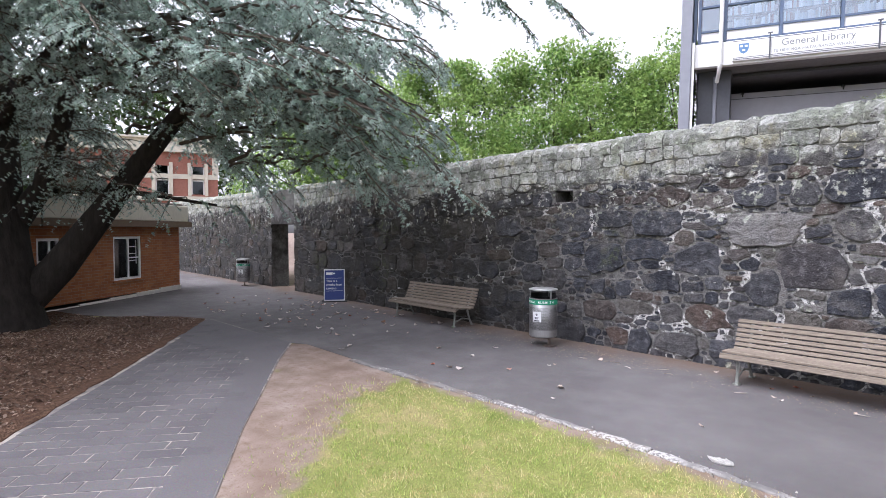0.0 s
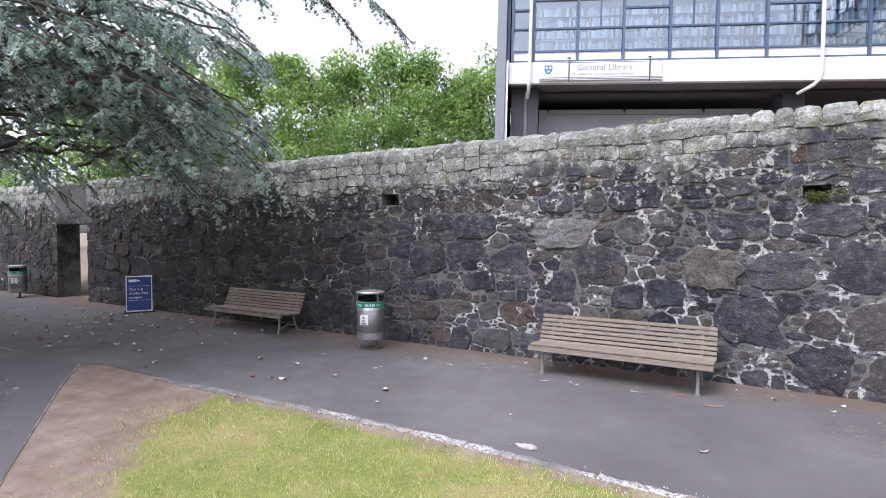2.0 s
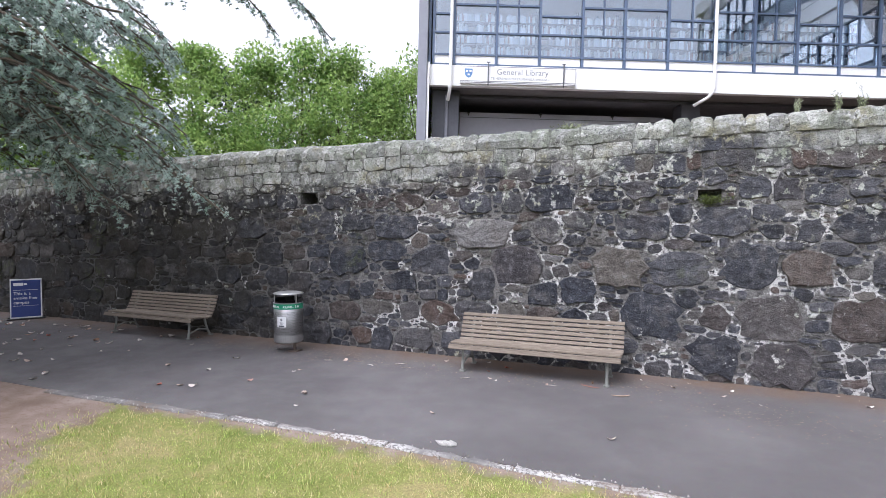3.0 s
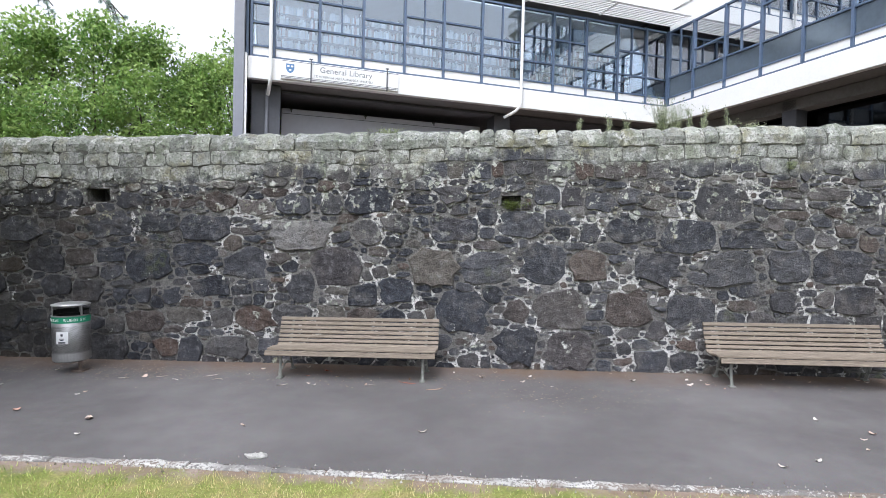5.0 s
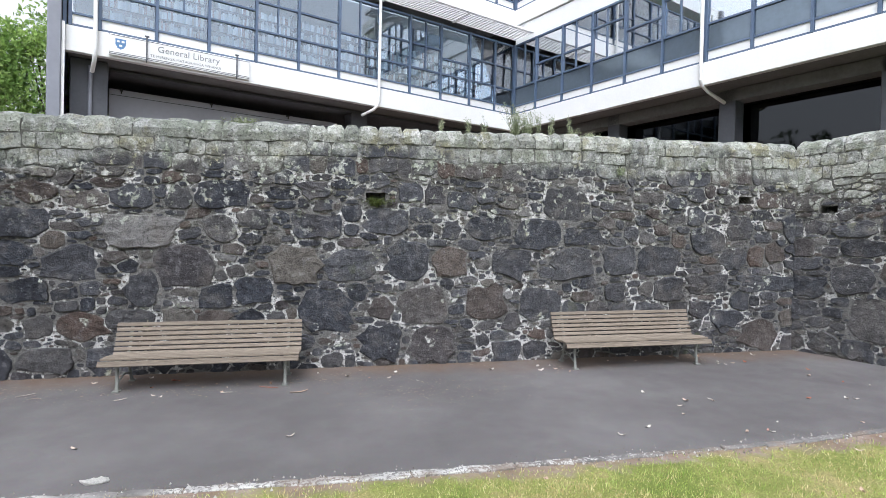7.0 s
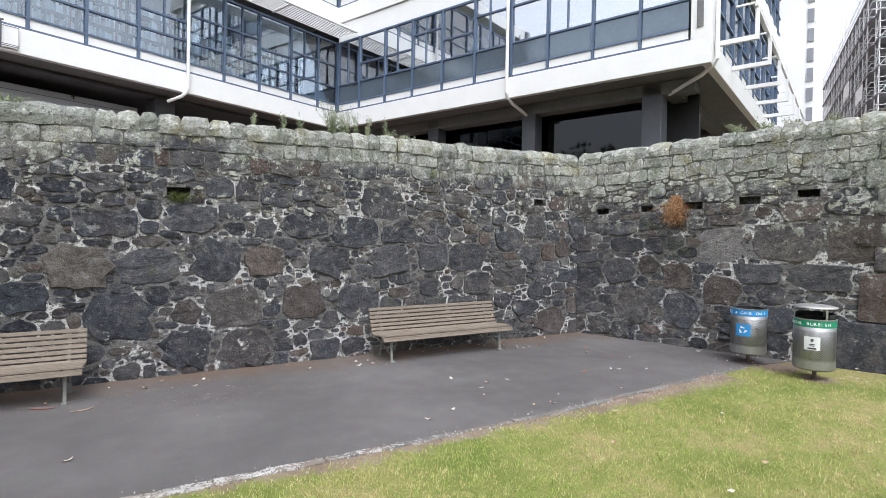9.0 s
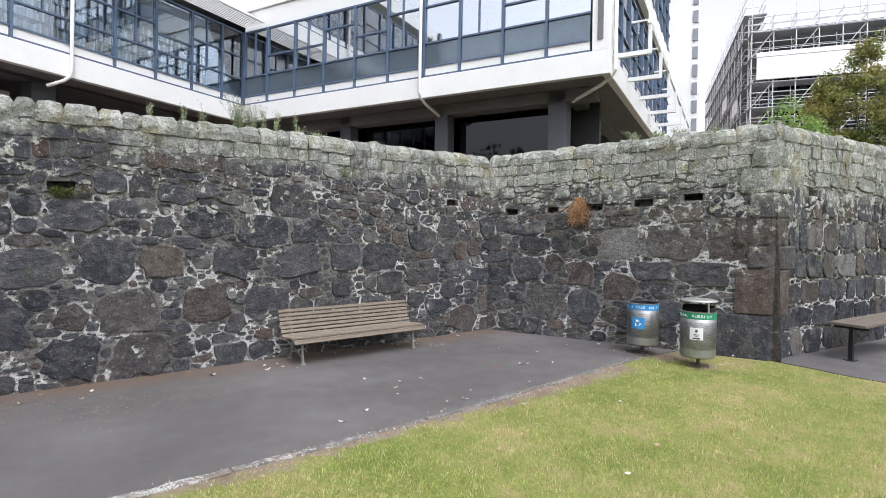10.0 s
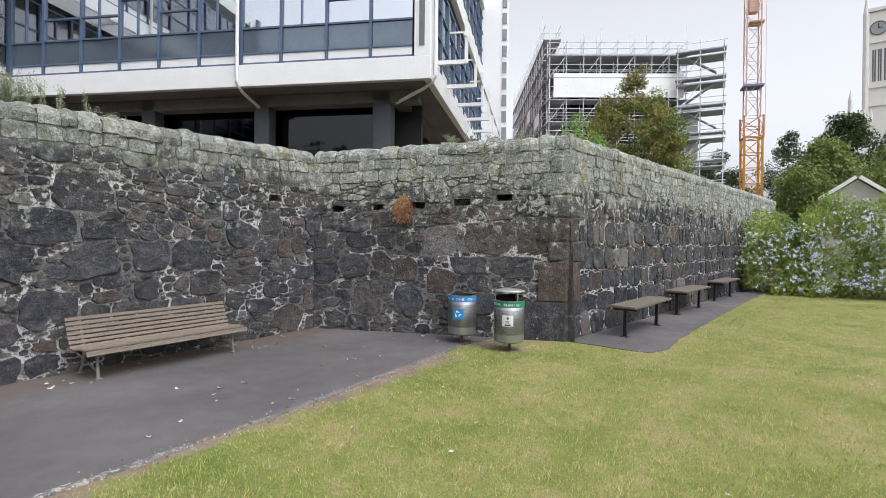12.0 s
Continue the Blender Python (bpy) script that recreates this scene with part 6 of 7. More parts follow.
def hedge():
    """A tall loose shrub border with pale blue flower heads."""
    rs = np.random.RandomState(31)
    h = tagged(empty("flowering_hedge", pose(26.0, -4.0, 0)), "tall loose green hedge covered in pale blue flowers", "hedge")
    cs = []
    while len(cs) < 950:
        x, y, z = rs.uniform(-3.2, 3.5), rs.uniform(-7.5, 5.0), rs.uniform(0.1, 4.6)
        front = -3.0 + 0.9 * (z / 4) ** 1.5 + 0.28 * (4.4 - (y + 4.0)) * 0.28
        top = 3.12 + 0.34 * math.sin(y * 1.3) + 0.3 * math.sin(y * 3.1 + 1) + 0.2 * math.sin(y * 7.3) - max(0, y - 4.0) * 0.5 + 0.2 * max(0, -y) * 0.35
        if x > front and x < front + 1.6 + (1.5 if z > top - 0.7 else 0) and z < top:
            cs.append((x, y, z))
    cs = np.array(cs)
    p, al, ac = crown_leaves(rs, cs, rs.uniform(0.3, 0.55, len(cs)), 90, 0.056)
    keep = p[:, 2] > 0.02
    tagged(child(new("leaf_mass", leaf_mesh("leaf_mass", p[keep], al[keep], ac[keep], HEDGE_LEAF, 0.2)), h), kind="stuff")
    # arching shoots above the top
    heads = cs[rs.randint(0, len(cs), 4200)] + np.array([-0.5, 0, 0.05]) + rs.normal(0, 0.22, (4200, 3))
    clustered = np.array([noise.noise(Vector(q) * 0.9) for q in heads]) - 0.16 * np.clip(heads[:, 2] - 2.3, 0, 3)
    heads = heads[(heads[:, 2] > 0.25) & (clustered > -0.02)]
    pick = np.repeat(heads, 8, 0) + rs.normal(0, 0.032, (len(heads) * 8, 3))
    al = unit(rs.normal(size=pick.shape)) * 0.031
    ac = unit(np.cross(al, rs.normal(size=pick.shape))) * 0.026
    tagged(child(new("flower_mass", leaf_mesh("flower_mass", pick, al, ac, FLOWER, 0.1)), h, ), "pale blue flower heads", kind="stuff")
    stems = bmesh.new()
    for k in range(40):
        y = rs.uniform(-7, 4)
        add_tube(stems, [(-1.6, y, -0.1), (-1.5 + rs.normal(0, 0.2), y + rs.normal(0, 0.2), 1.2), (-1.7 + rs.normal(0, 0.4), y + rs.normal(0, 0.4), 2.6)], [0.03, 0.02, 0.008], 5)
    tagged(part("stem_tuft", stems, TWIG, h), kind="stuff")
    # long shoots that stand out of the top and the front
    n = 260
    root = cs[rs.randint(0, len(cs), n)]
    root = root[root[:, 2] > 2.3]
    n = len(root)
    way = unit(np.stack([rs.normal(-0.3, 0.4, n), rs.normal(0, 0.5, n), np.ones(n)], 1)) * rs.uniform(0.3, 0.75, (n, 1))
    t = rs.uniform(0, 1, (n, 22, 1))
    p = (root[:, None] + way[:, None] * t + np.array([0, 0, -0.15]) * t * t + rs.normal(0, 0.025, (n, 22, 3))).reshape(-1, 3)
    al = unit(rs.normal(size=p.shape) + np.array([0, 0, 0.6])) * 0.045
    ac = unit(np.cross(al, rs.normal(size=p.shape))) * 0.018
    tagged(child(new("shoot_mass", leaf_mesh("shoot_mass", p, al, ac, HEDGE_LEAF, 0.2)), h), kind="stuff")


hedge()


# ---- lawn ----
def in_poly(x, y, poly):
    inside = np.zeros(len(x), bool)
    for (x0, y0), (x1, y1) in zip(poly, poly[1:] + poly[:1]):
        hit = ((y0 > y) != (y1 > y)) & (x < (x1 - x0) * (y - y0) / ((y1 - y0) or 1e-9) + x0)
        inside ^= hit
    return inside


def lawn_blades():
    rs = np.random.RandomState(17)
    n = 640000
    r, a = 2.0 + 23.6 * rs.uniform(0, 1, n) ** 1.7, rs.uniform(radians(-14), radians(174), n)
    m = 90000                      # and all round where the camera stands
    r[:m], a[:m] = 8.5 * np.abs(rs.normal(0, 0.42, m)) ** 0.7, rs.uniform(0, 2 * math.pi, m)
    x, y = r * np.cos(a), r * np.sin(a)
    ky = np.array([kerb_y(v) for v in np.linspace(-9, 9, 181)])
    edge = np.interp(x, np.linspace(-9, 9, 181), ky)
    ok = (y < edge - 0.12 + rs.normal(0, 0.03, n)) & (x > -6.6) & (x < 8.6)
    right = (x >= 8.6) & (y < np.interp(x, [8.6, 9.3, 9.78, 9.84, 9.9, 10.33, 11.6, 14.16, 21.8, 40], [4.45, 4.3, 3.2, 2.1, 1.68, 1.44, 1.42, 1.16, 0.26, -1.93]) + rs.normal(0, 0.03, n)) & (x < 24)
    soil = in_poly(x + rs.normal(0, 0.17, n), y + rs.normal(0, 0.17, n), SOIL + [(-5.7, 5.2), (-30, 5.2), (-30, -20), (12.0, -20), (12.0, -9.6), (-2.2, 0.1)])
    line = SOIL + [(-5.0, 4.75)]
    worn = np.full(n, 9.0)
    for (x0, y0), (x1, y1) in zip(line, line[1:]):
        q = np.clip(((x - x0) * (x1 - x0) + (y - y0) * (y1 - y0)) / ((x1 - x0) ** 2 + (y1 - y0) ** 2), 0, 1)
        worn = np.minimum(worn, np.hypot(x - x0 - q * (x1 - x0), y - y0 - q * (y1 - y0)))
    worn = np.minimum(np.minimum(worn, np.hypot(x - 8.72, y - 3.85) * 1.2 - 0.1), np.where(x < 8.3, edge - 0.04 - y, 9.0)) + rs.normal(0, 0.10, n)
    bins = np.clip(worn / 0.34, 0.0, 1) ** 1.3
    wear = 0.5 + 0.5 * np.sin(x * 1.7 + 1.3 * np.sin(y * 2.1)) * np.sin(y * 2.3 + x * 0.6)
    ok = (ok | right) & ~soil & (rs.uniform(0, 1, n) < (0.62 + 0.38 * wear) * (0.05 + 0.95 * bins))
    x, y = x[ok], y[ok]
    m, far = len(x), np.hypot(x, y)
    b = np.stack([x, y, np.full(m, -0.012)], 1)
    tuft = np.array([noise.noise(Vector((p, q, 0)) * 5.0) for p, q in zip(x, y)])[:, None]
    ln = rs.uniform(0.022, 0.052, (m, 1)) * (1.0 + 0.9 * tuft) * np.clip(1.05 - far[:, None] * 0.008, 0.7, 1)
    way = unit(np.stack([rs.normal(0, 0.55, m), rs.normal(0, 0.55, m), np.ones(m)], 1))
    ang = rs.uniform(0, math.pi, m)
    side = np.stack([np.cos(ang), np.sin(ang), np.zeros(m)], 1) * (0.0022 + 0.00032 * far[:, None])
    tagged(new("lawn_grass", spike_mesh("lawn_grass", b, b + way * ln, side, BLADE)), "short mown lawn grass, green with dry straw patches", "grass", kind="stuff")


lawn_blades()


# ---- weeds on the walls ----
def weed(name, at, height, width, stems, mat, label, seed, up=1.0):
    rs = np.random.RandomState(seed)
    t = tagged(empty(name, pose(*at)), label, "plant")
    bm, pts = bmesh.new(), []
    for k in range(stems):
        tip = np.array([rs.normal(0, width), rs.normal(0, width * 0.4), height * rs.uniform(0.5, 1.0) * up])
        root = np.array([rs.normal(0, width * 0.35), 0, -0.05])
        mid = (root + tip) / 2 + rs.normal(0, 0.02, 3)
        add_tube(bm, [Vector(root), Vector(mid), Vector(tip)], [0.004, 0.003, 0.001], 3)
        for q in rs.uniform(0.15, 1, 26):
            pts.append(root + (tip - root) * q + rs.normal(0, 0.02, 3))
    tagged(part("stem_tuft", bm, mat, t), kind="stuff")
    pts = np.array(pts)
    al = unit(rs.normal(size=pts.shape) * 0.8 + np.array([0, 0, 0.8])) * 0.020
    ac = unit(np.cross(al, rs.normal(size=pts.shape))) * 0.006
    tagged(child(new("leaf_mass", leaf_mesh("leaf_mass", pts, al, ac, mat)), t), kind="stuff")


WEED = leafy("weed", ((0.0, (0.16, 0.20, 0.10)), (0.6, (0.30, 0.35, 0.21)), (1.0, (0.46, 0.48, 0.34))), 0.3)
STRAW = leafy("dry_weed", ((0.0, (0.17, 0.075, 0.03)), (0.6, (0.36, 0.175, 0.075)), (1.0, (0.54, 0.34, 0.18))), 0.2)
cap = 3.66
for x, h, w, n, s in ((2.2, 0.30, 0.03, 5, 1), (2.45, 0.32, 0.03, 6, 2), (3.0, 0.58, 0.13, 34, 3), (3.2, 0.46, 0.14, 24, 4), (3.6, 0.40, 0.06, 8, 5), (3.95, 0.38, 0.03, 4, 10), (3.4, 0.42, 0.04, 6, 11), (4.3, 0.13, 0.14, 14, 6), (-1.25, 0.10, 0.14, 22, 7), (1.75, 0.24, 0.02, 5, 8), (4.0, 0.2, 0.05, 6, 9)):
    weed("wall_weed", (x, wall_y(x) + 0.22, cap), h, w, n, WEED, "tuft of grey-green weed growing on the wall's coping", 200 + s)
for k, (x, y) in enumerate(((9.55, 5.6), (9.75, 5.2), (9.9, 4.85), (10.1, 4.3))):
    weed("wall_weed", (x, y, 3.92), 0.16, 0.16, 18, WEED, "tuft of grey-green weed growing on the wall's coping", 230 + k)
weed("dry_fern", (8.80, 6.26, 2.84), 0.62, 0.23, 210, STRAW, "dead orange fern hanging from a hole in the wall", 240, -1.0)
weed("wall_moss", (0.70, wall_y(0.7) - 0.02, 2.52), 0.07, 0.13, 26, leafy("moss", ((0, (0.05, 0.07, 0.015)), (1, (0.12, 0.15, 0.03))), 0.2), "small green moss tuft in a wall hole", 241)
weed("wall_moss", (4.75, wall_y(4.75) - 0.02, 3.1), 0.08, 0.05, 8, WEED, "small green tuft in a wall joint", 242)
lay_pavers()


# dry leaves and needles lying on the bed
def litter():
    rs = np.random.RandomState(9)
    n = 16000
    x, y = rs.uniform(-16.5, -5.0, n), rs.uniform(-1.5, 4.4, n)
    ok = in_poly(x, y, [(-5.0, -1.2), (-7.1, 0.30), (-10.2, 2.40), (-13.3, 4.45), (-14.8, 3.4), (-15.2, 2.75), (-17.1, 2.1), (-17, -2), (-5, -2)])
    x, y = x[ok], y[ok]
    m = len(x)
    p = np.stack([x, y, rs.uniform(0.012, 0.03, m)], 1)
    a = rs.uniform(0, 2 * math.pi, m)
    s = rs.uniform(0.012, 0.04, (m, 1))
    al = np.stack([np.cos(a), np.sin(a), rs.normal(0, 0.35, m)], 1) * s
    ac = np.stack([-np.sin(a), np.cos(a), rs.normal(0, 0.35, m)], 1) * s * rs.uniform(0.25, 0.6, (m, 1))
    tagged(new("leaf_litter", leaf_mesh("leaf_litter", p, al, ac, DEAD, 0.3)), "loose brown dead leaves covering the bed", "leaf litter", kind="stuff")


DEAD = leafy("dead_leaf", ((0.0, (0.05, 0.026, 0.016)), (0.45, (0.14, 0.075, 0.045)), (0.8, (0.25, 0.15, 0.10)), (1.0, (0.46, 0.36, 0.28))), 0.1)
litter()

# ---- brick house by the gateway ----
def brick_material():
    n = Nodes("brickwork", 0.9, 0, 0.25)
    t = n.t.nodes.new("ShaderNodeTexCoord")
    b = n.t.nodes.new("ShaderNodeTexBrick")
    sw = n.t.nodes.new("ShaderNodeCombineXYZ")
    n.t.links.new(n.xyz(0, t.outputs["Object"]), sw.inputs[0])
    n.t.links.new(n.xyz(2, t.outputs["Object"]), sw.inputs[1])
    n.t.links.new(sw.outputs[0], b.inputs["Vector"])
    b.inputs["Scale"].default_value = 1.0
    b.inputs["Brick Width"].default_value, b.inputs["Row Height"].default_value, b.inputs["Mortar Size"].default_value = 0.24, 0.086, 0.005
    b.inputs["Color1"].default_value, b.inputs["Color2"].default_value, b.inputs["Mortar"].default_value = (0.30, 0.105, 0.045, 1), (0.40, 0.165, 0.07, 1), (0.33, 0.25, 0.19, 1)
    c = n.mix(n.span(n.noise(1.1, 4), 0.4, 0.7, 0, 0.4), b.outputs["Color"], (0.22, 0.10, 0.06))
    return n.done(c, 0.9, b.outputs["Fac"], -0.4, 0.006)


BRICK = brick_material()
CREAM = plain("cream_paint", (0.60, 0.56, 0.47), 0.7, 0, 0.1, 1.5)
TILE_ROOF = plain("roof_tile", (0.20, 0.17, 0.15), 0.85, 0, 0.2, 3)
RED_BRICK = plain("red_brick_far", (0.31, 0.135, 0.10), 0.9, 0, 0.2, 5)
DARK_PANE = glass_material("house_glass", (0.16, 0.19, 0.20), 0.03, 0.04)
ROOM = plain("dim_room", (0.12, 0.11, 0.10), 0.9)

# plan: x runs along the front from the far corner, y into the house
hd = math.degrees(math.atan2(-4.08, 3.36))
house = tagged(empty("brick_house", pose(-20.8, 6.32, 0, 0, 0, hd)), "low orange-brick house with cream eaves beside the path", "house")


def wall_with_holes(name, x0, x1, z0, z1, thick, holes, mat, parent, y=0.0):
    """A wall along x with openings (xa, xb, za, zb), in strips."""
    bm = bmesh.new()
    xs = sorted({x0, x1, *[h[0] for h in holes], *[h[1] for h in holes]})
    for a, b in zip(xs, xs[1:]):
        cut = [h for h in holes if h[0] <= a + 1e-6 and h[1] >= b - 1e-6]
        spans = [(z0, z1)] if not cut else [(z0, cut[0][2]), (cut[0][3], z1)]
        for za, zb in spans:
            add_box(bm, (a, y - thick, za), (b, y, zb))
    bmesh.ops.remove_doubles(bm, verts=bm.verts, dist=0.0005)
    return part(name, bm, mat, parent)


# the front's outer face is at y = 0 and looks along +y
openings = [(2.0, 3.22, 0.58, 1.92), (5.15, 5.85, 1.25, 1.9)]
wall_with_holes("front_wall", 0, 9.0, 0.12, 2.22, 0.24, openings, BRICK, house)
part("side_wall", box((0, -7, 0.12), (0.24, -0.245, 2.22)), BRICK, house)
part("back_wall", box((0, -7.25, 0.12), (9, -7.005, 2.22)), BRICK, house)
part("side_wall", box((8.76, -7, 0.12), (9, -0.245, 2.22)), BRICK, house)
part("fascia", box((-0.25, -7.4, 2.225), (9.2, 0.35, 2.42)), plain("brown_eave", (0.16, 0.11, 0.075), 0.8), house)
part("parapet", box((-0.2, -7.3, 2.425), (9.2, 0.25, 2.98), None, 0.02), CREAM, house, "cream rendered band")
part("roof", add_box(bmesh.new(), (-0.1, -7.2, 2.99), (9.1, 0.1, 3.06)), TILE_ROOF, house)
part("room_wall", box((0.3, -3.4, 0.12), (8.7, -3.3, 2.2)), ROOM, house)
for k in range(5):
    part("plinth", box((0.0 + 1.15 * k, 0.002, -0.2), (1.15 + 1.15 * k, 0.06, 0.16 - 0.032 * k), None, 0.01), plain("plinth_white", (0.66, 0.62, 0.56), 0.8) if k == 0 else bpy.data.materials["plinth_white"], house)
for xa, xb, za, zb in openings:
    w = part("window", add_box(add_box(add_box(box((xa, -0.12, za), (xa + 0.07, -0.02, zb)), (xb - 0.07, -0.12, za), (xb, -0.02, zb)), (xa + 0.071, -0.12, zb - 0.07), (xb - 0.071, -0.02, zb)),
                               (xa + 0.071, -0.12, za), (xb - 0.071, -0.02, za + 0.07)), WHITE, house, "white sash window")
    xm = (xa + xb) / 2 - 0.06
    part("glazing_bar", box((xm - 0.03, -0.10, za + 0.071), (xm + 0.03, -0.025, zb - 0.071)), WHITE, w)
    part("meeting_rail", box((xa + 0.071, -0.09, (za + zb) / 2 - 0.02), (xm - 0.031, -0.04, (za + zb) / 2 + 0.02)), WHITE, w)
    part("pane", box((xa + 0.072, -0.075, za + 0.072), (xm - 0.032, -0.065, zb - 0.072)), DARK_PANE, w)
    part("pane", box((xm + 0.032, -0.075, za + 0.072), (xb - 0.072, -0.065, zb - 0.072)), DARK_PANE, w)
    part("sill", box((xa - 0.06, -0.1, za - 0.07), (xb + 0.06, 0.05, za - 0.003)), BRICK, w)
grille = part("window_grille", box((2.16, -0.058, 1.05), (2.18, -0.048, 1.80)), WHITE, house)
for k in range(3):
    part("grille_bar", box((2.185, -0.057, 1.15 + 0.22 * k), (2.50, -0.049, 1.17 + 0.22 * k)), WHITE, grille)

# ---- the taller brick and plaster house beyond ----
old = tagged(empty("old_house", pose(-43.0, 13.5, 0, 0, 0, 253)), "two-storey red-brick house with white plaster bands and cornice", "house")
holes = [(-1.45, -0.55, 4.9, 7.0), (0.95, 1.85, 4.9, 7.0), (3.2, 4.1, 4.9, 7.0), (5.2, 6.1, 4.9, 7.0)]


def facade(parent):
    wall_with_holes("wall", -2.1, 9, -0.2, 8.0, 0.3, holes, RED_BRICK, parent)
    part("side_wall", box((-2.4, -7, -0.2), (-2.105, 0.0, 8.0)), RED_BRICK, parent)
    part("cornice", add_box(add_box(box((-2.7, -7.3, 8.0), (9.2, 0.35, 8.22)), (-2.6, -7.2, 8.22), (9.1, 0.22, 8.9)), (-2.75, -7.3, 8.9), (9.25, 0.4, 9.05)), CREAM, parent)
    part("string_course", box((-2.42, 0.003, 6.05), (9, 0.06, 6.4)), CREAM, parent)
    part("string_course", box((-2.42, 0.003, 4.4), (9, 0.09, 4.75)), CREAM, parent)
    part("quoin", box((-2.45, 0.003, -0.2), (-2.0, 0.05, 4.39)), CREAM, parent)
    part("quoin", box((-2.45, 0.003, 6.41), (-2.0, 0.05, 8.0)), CREAM, parent)
    part("room_wall", box((-2.0, -2.2, 0), (8.8, -2.1, 7.9)), ROOM, parent)
    for xa, xb, za, zb in holes:
        w = part("window", add_box(add_box(box((xa, -0.2, za), (xa + 0.09, -0.1, zb)), (xb - 0.09, -0.2, za), (xb, -0.1, zb)), (xa + 0.09, -0.2, (za + zb) / 2 - 0.05), (xb - 0.09, -0.1, (za + zb) / 2 + 0.05)), WHITE, parent)
        part("pane", box((xa + 0.09, -0.17, za), (xb - 0.09, -0.16, zb)), DARK_PANE, w)
        part("surround", box((xa - 0.25, 0.061, za - 0.1), (xa - 0.003, 0.12, zb + 0.25)), CREAM, w)
        part("surround", box((xb + 0.003, 0.061, za - 0.1), (xb + 0.25, 0.12, zb + 0.25)), CREAM, w)


facade(old)

# ---- gateway lintel, wall ends ----
tagged(part("gate_lintel", box((-19.1, wall_y(-18) - 0.0, 2.32), (-17.25, wall_y(-18) + 0.66, 3.55), None, 0.02), MORTAR), "stone lintel over the gateway in the wall", "lintel", kind="structure")

# ---- white tower block behind the library ----
slim = tagged(empty("white_block", Matrix.Translation((32.0, 16.4, 0)) @ pose(0, 0, 0, -1.0, 1.1, 0) @ pose(0, 0, 0, 0, 0, -62)), "tall plain white building with a column of small windows", "building")
part("wall", box((-1.05, -9, -1), (1.05, 0, 30), None, 0.02), plain("bright_render", (0.82, 0.82, 0.83), 0.7, 0, 0.03, 0.8), slim)
for k in range(26):
    part("window", box((0.74, -9.05, 5 + 0.82 * k), (0.96, -9.003, 5.54 + 0.82 * k)), MID_GREY, slim)
    part("vent", box((-0.35, -9.03, 5 + 0.82 * k), (-0.30, -9.003, 5.3 + 0.82 * k)), MID_GREY, slim)


# white louvre fins drawn grey: their shadow lines are put into the colour
for k in range(22):
    part("louvre_fin", box((-2.3, -9.45, 4.6 + 0.36 * k), (-0.55 - 0.012 * k, -9.06, 4.68 + 0.36 * k)), MID_GREY, slim)

# ---- scaffolded building ----
ALU = plain("scaffold_tube", (0.72, 0.73, 0.75), 0.45, 0.1, 0.1)
DECK = plain("scaffold_deck", (0.30, 0.31, 0.33), 0.7)
NET = plain("white_sheeting", (0.80, 0.80, 0.80), 0.7, 0, 0.04, 0.5)
# near-black, so the open floors' interior shade sits in the shell's colour
SHELL = plain("shaded_shell", (0.045, 0.046, 0.052), 0.85, 0, 0.25, 0.4)
OCHRE = plain("ochre_cladding", (0.30, 0.22, 0.13), 0.8, 0, 0.15, 1)
ORANGE = plain("orange_panel", (0.45, 0.12, 0.04), 0.7)
tilted = pose(0, 0, 0, -1.0, 1.1, 0)


def piece(name, bm, mat, parent, label=""):
    # in this plan y runs out of the front
    bmesh.ops.scale(bm, vec=(1, -1, 1), verts=bm.verts)
    bmesh.ops.reverse_faces(bm, faces=bm.faces)
    return part(name, bm, mat, parent, label)


site = tagged(empty("scaffolded_building", Matrix.Translation((39.4, 14.6, 0)) @ tilted @ pose(0, 0, 0, 0, 0, -60)), "building under repair wrapped in steel scaffolding", "building")
# plan: x runs along the front from its corner (10.6 m), y out of the front; the flank runs back along -y
front_len = 10.4
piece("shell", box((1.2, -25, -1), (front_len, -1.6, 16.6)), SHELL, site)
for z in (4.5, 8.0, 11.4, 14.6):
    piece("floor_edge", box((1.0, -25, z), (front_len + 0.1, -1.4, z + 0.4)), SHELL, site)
for k in range(5):
    piece("window", box((1.9 + 1.8 * k, -1.595, 8.9), (3.2 + 1.8 * k, -1.55, 10.9)), DARK_GLASS, site)
    piece("window", box((1.9 + 1.8 * k, -1.595, 12.3), (3.2 + 1.8 * k, -1.55, 14.3)), DARK_GLASS, site)
piece("sheeting", box((0.3, 0.04, 12.65), (front_len - 0.2, 0.09, 14.5), None, 0.02), NET, site, "white plastic sheeting")
for k, (ya, z) in enumerate(((-6.0, 8.0), (-11.0, 9.6), (-3.6, 11.4), (-9.0, 13.0), (-13.5, 6.2), (-5.0, 5.0))):
    piece("sheeting", box((-0.26, ya - 2.6, z), (-0.24, ya, z + 1.2)), NET, site)
piece("cladding", box((1.195, -15, 4.0), (1.19, -3, 11.0)), OCHRE, site)
piece("orange_panel", box((7.8, -1.4, 7.2), (front_len - 0.4, -1.3, 9.2)), ORANGE, site)


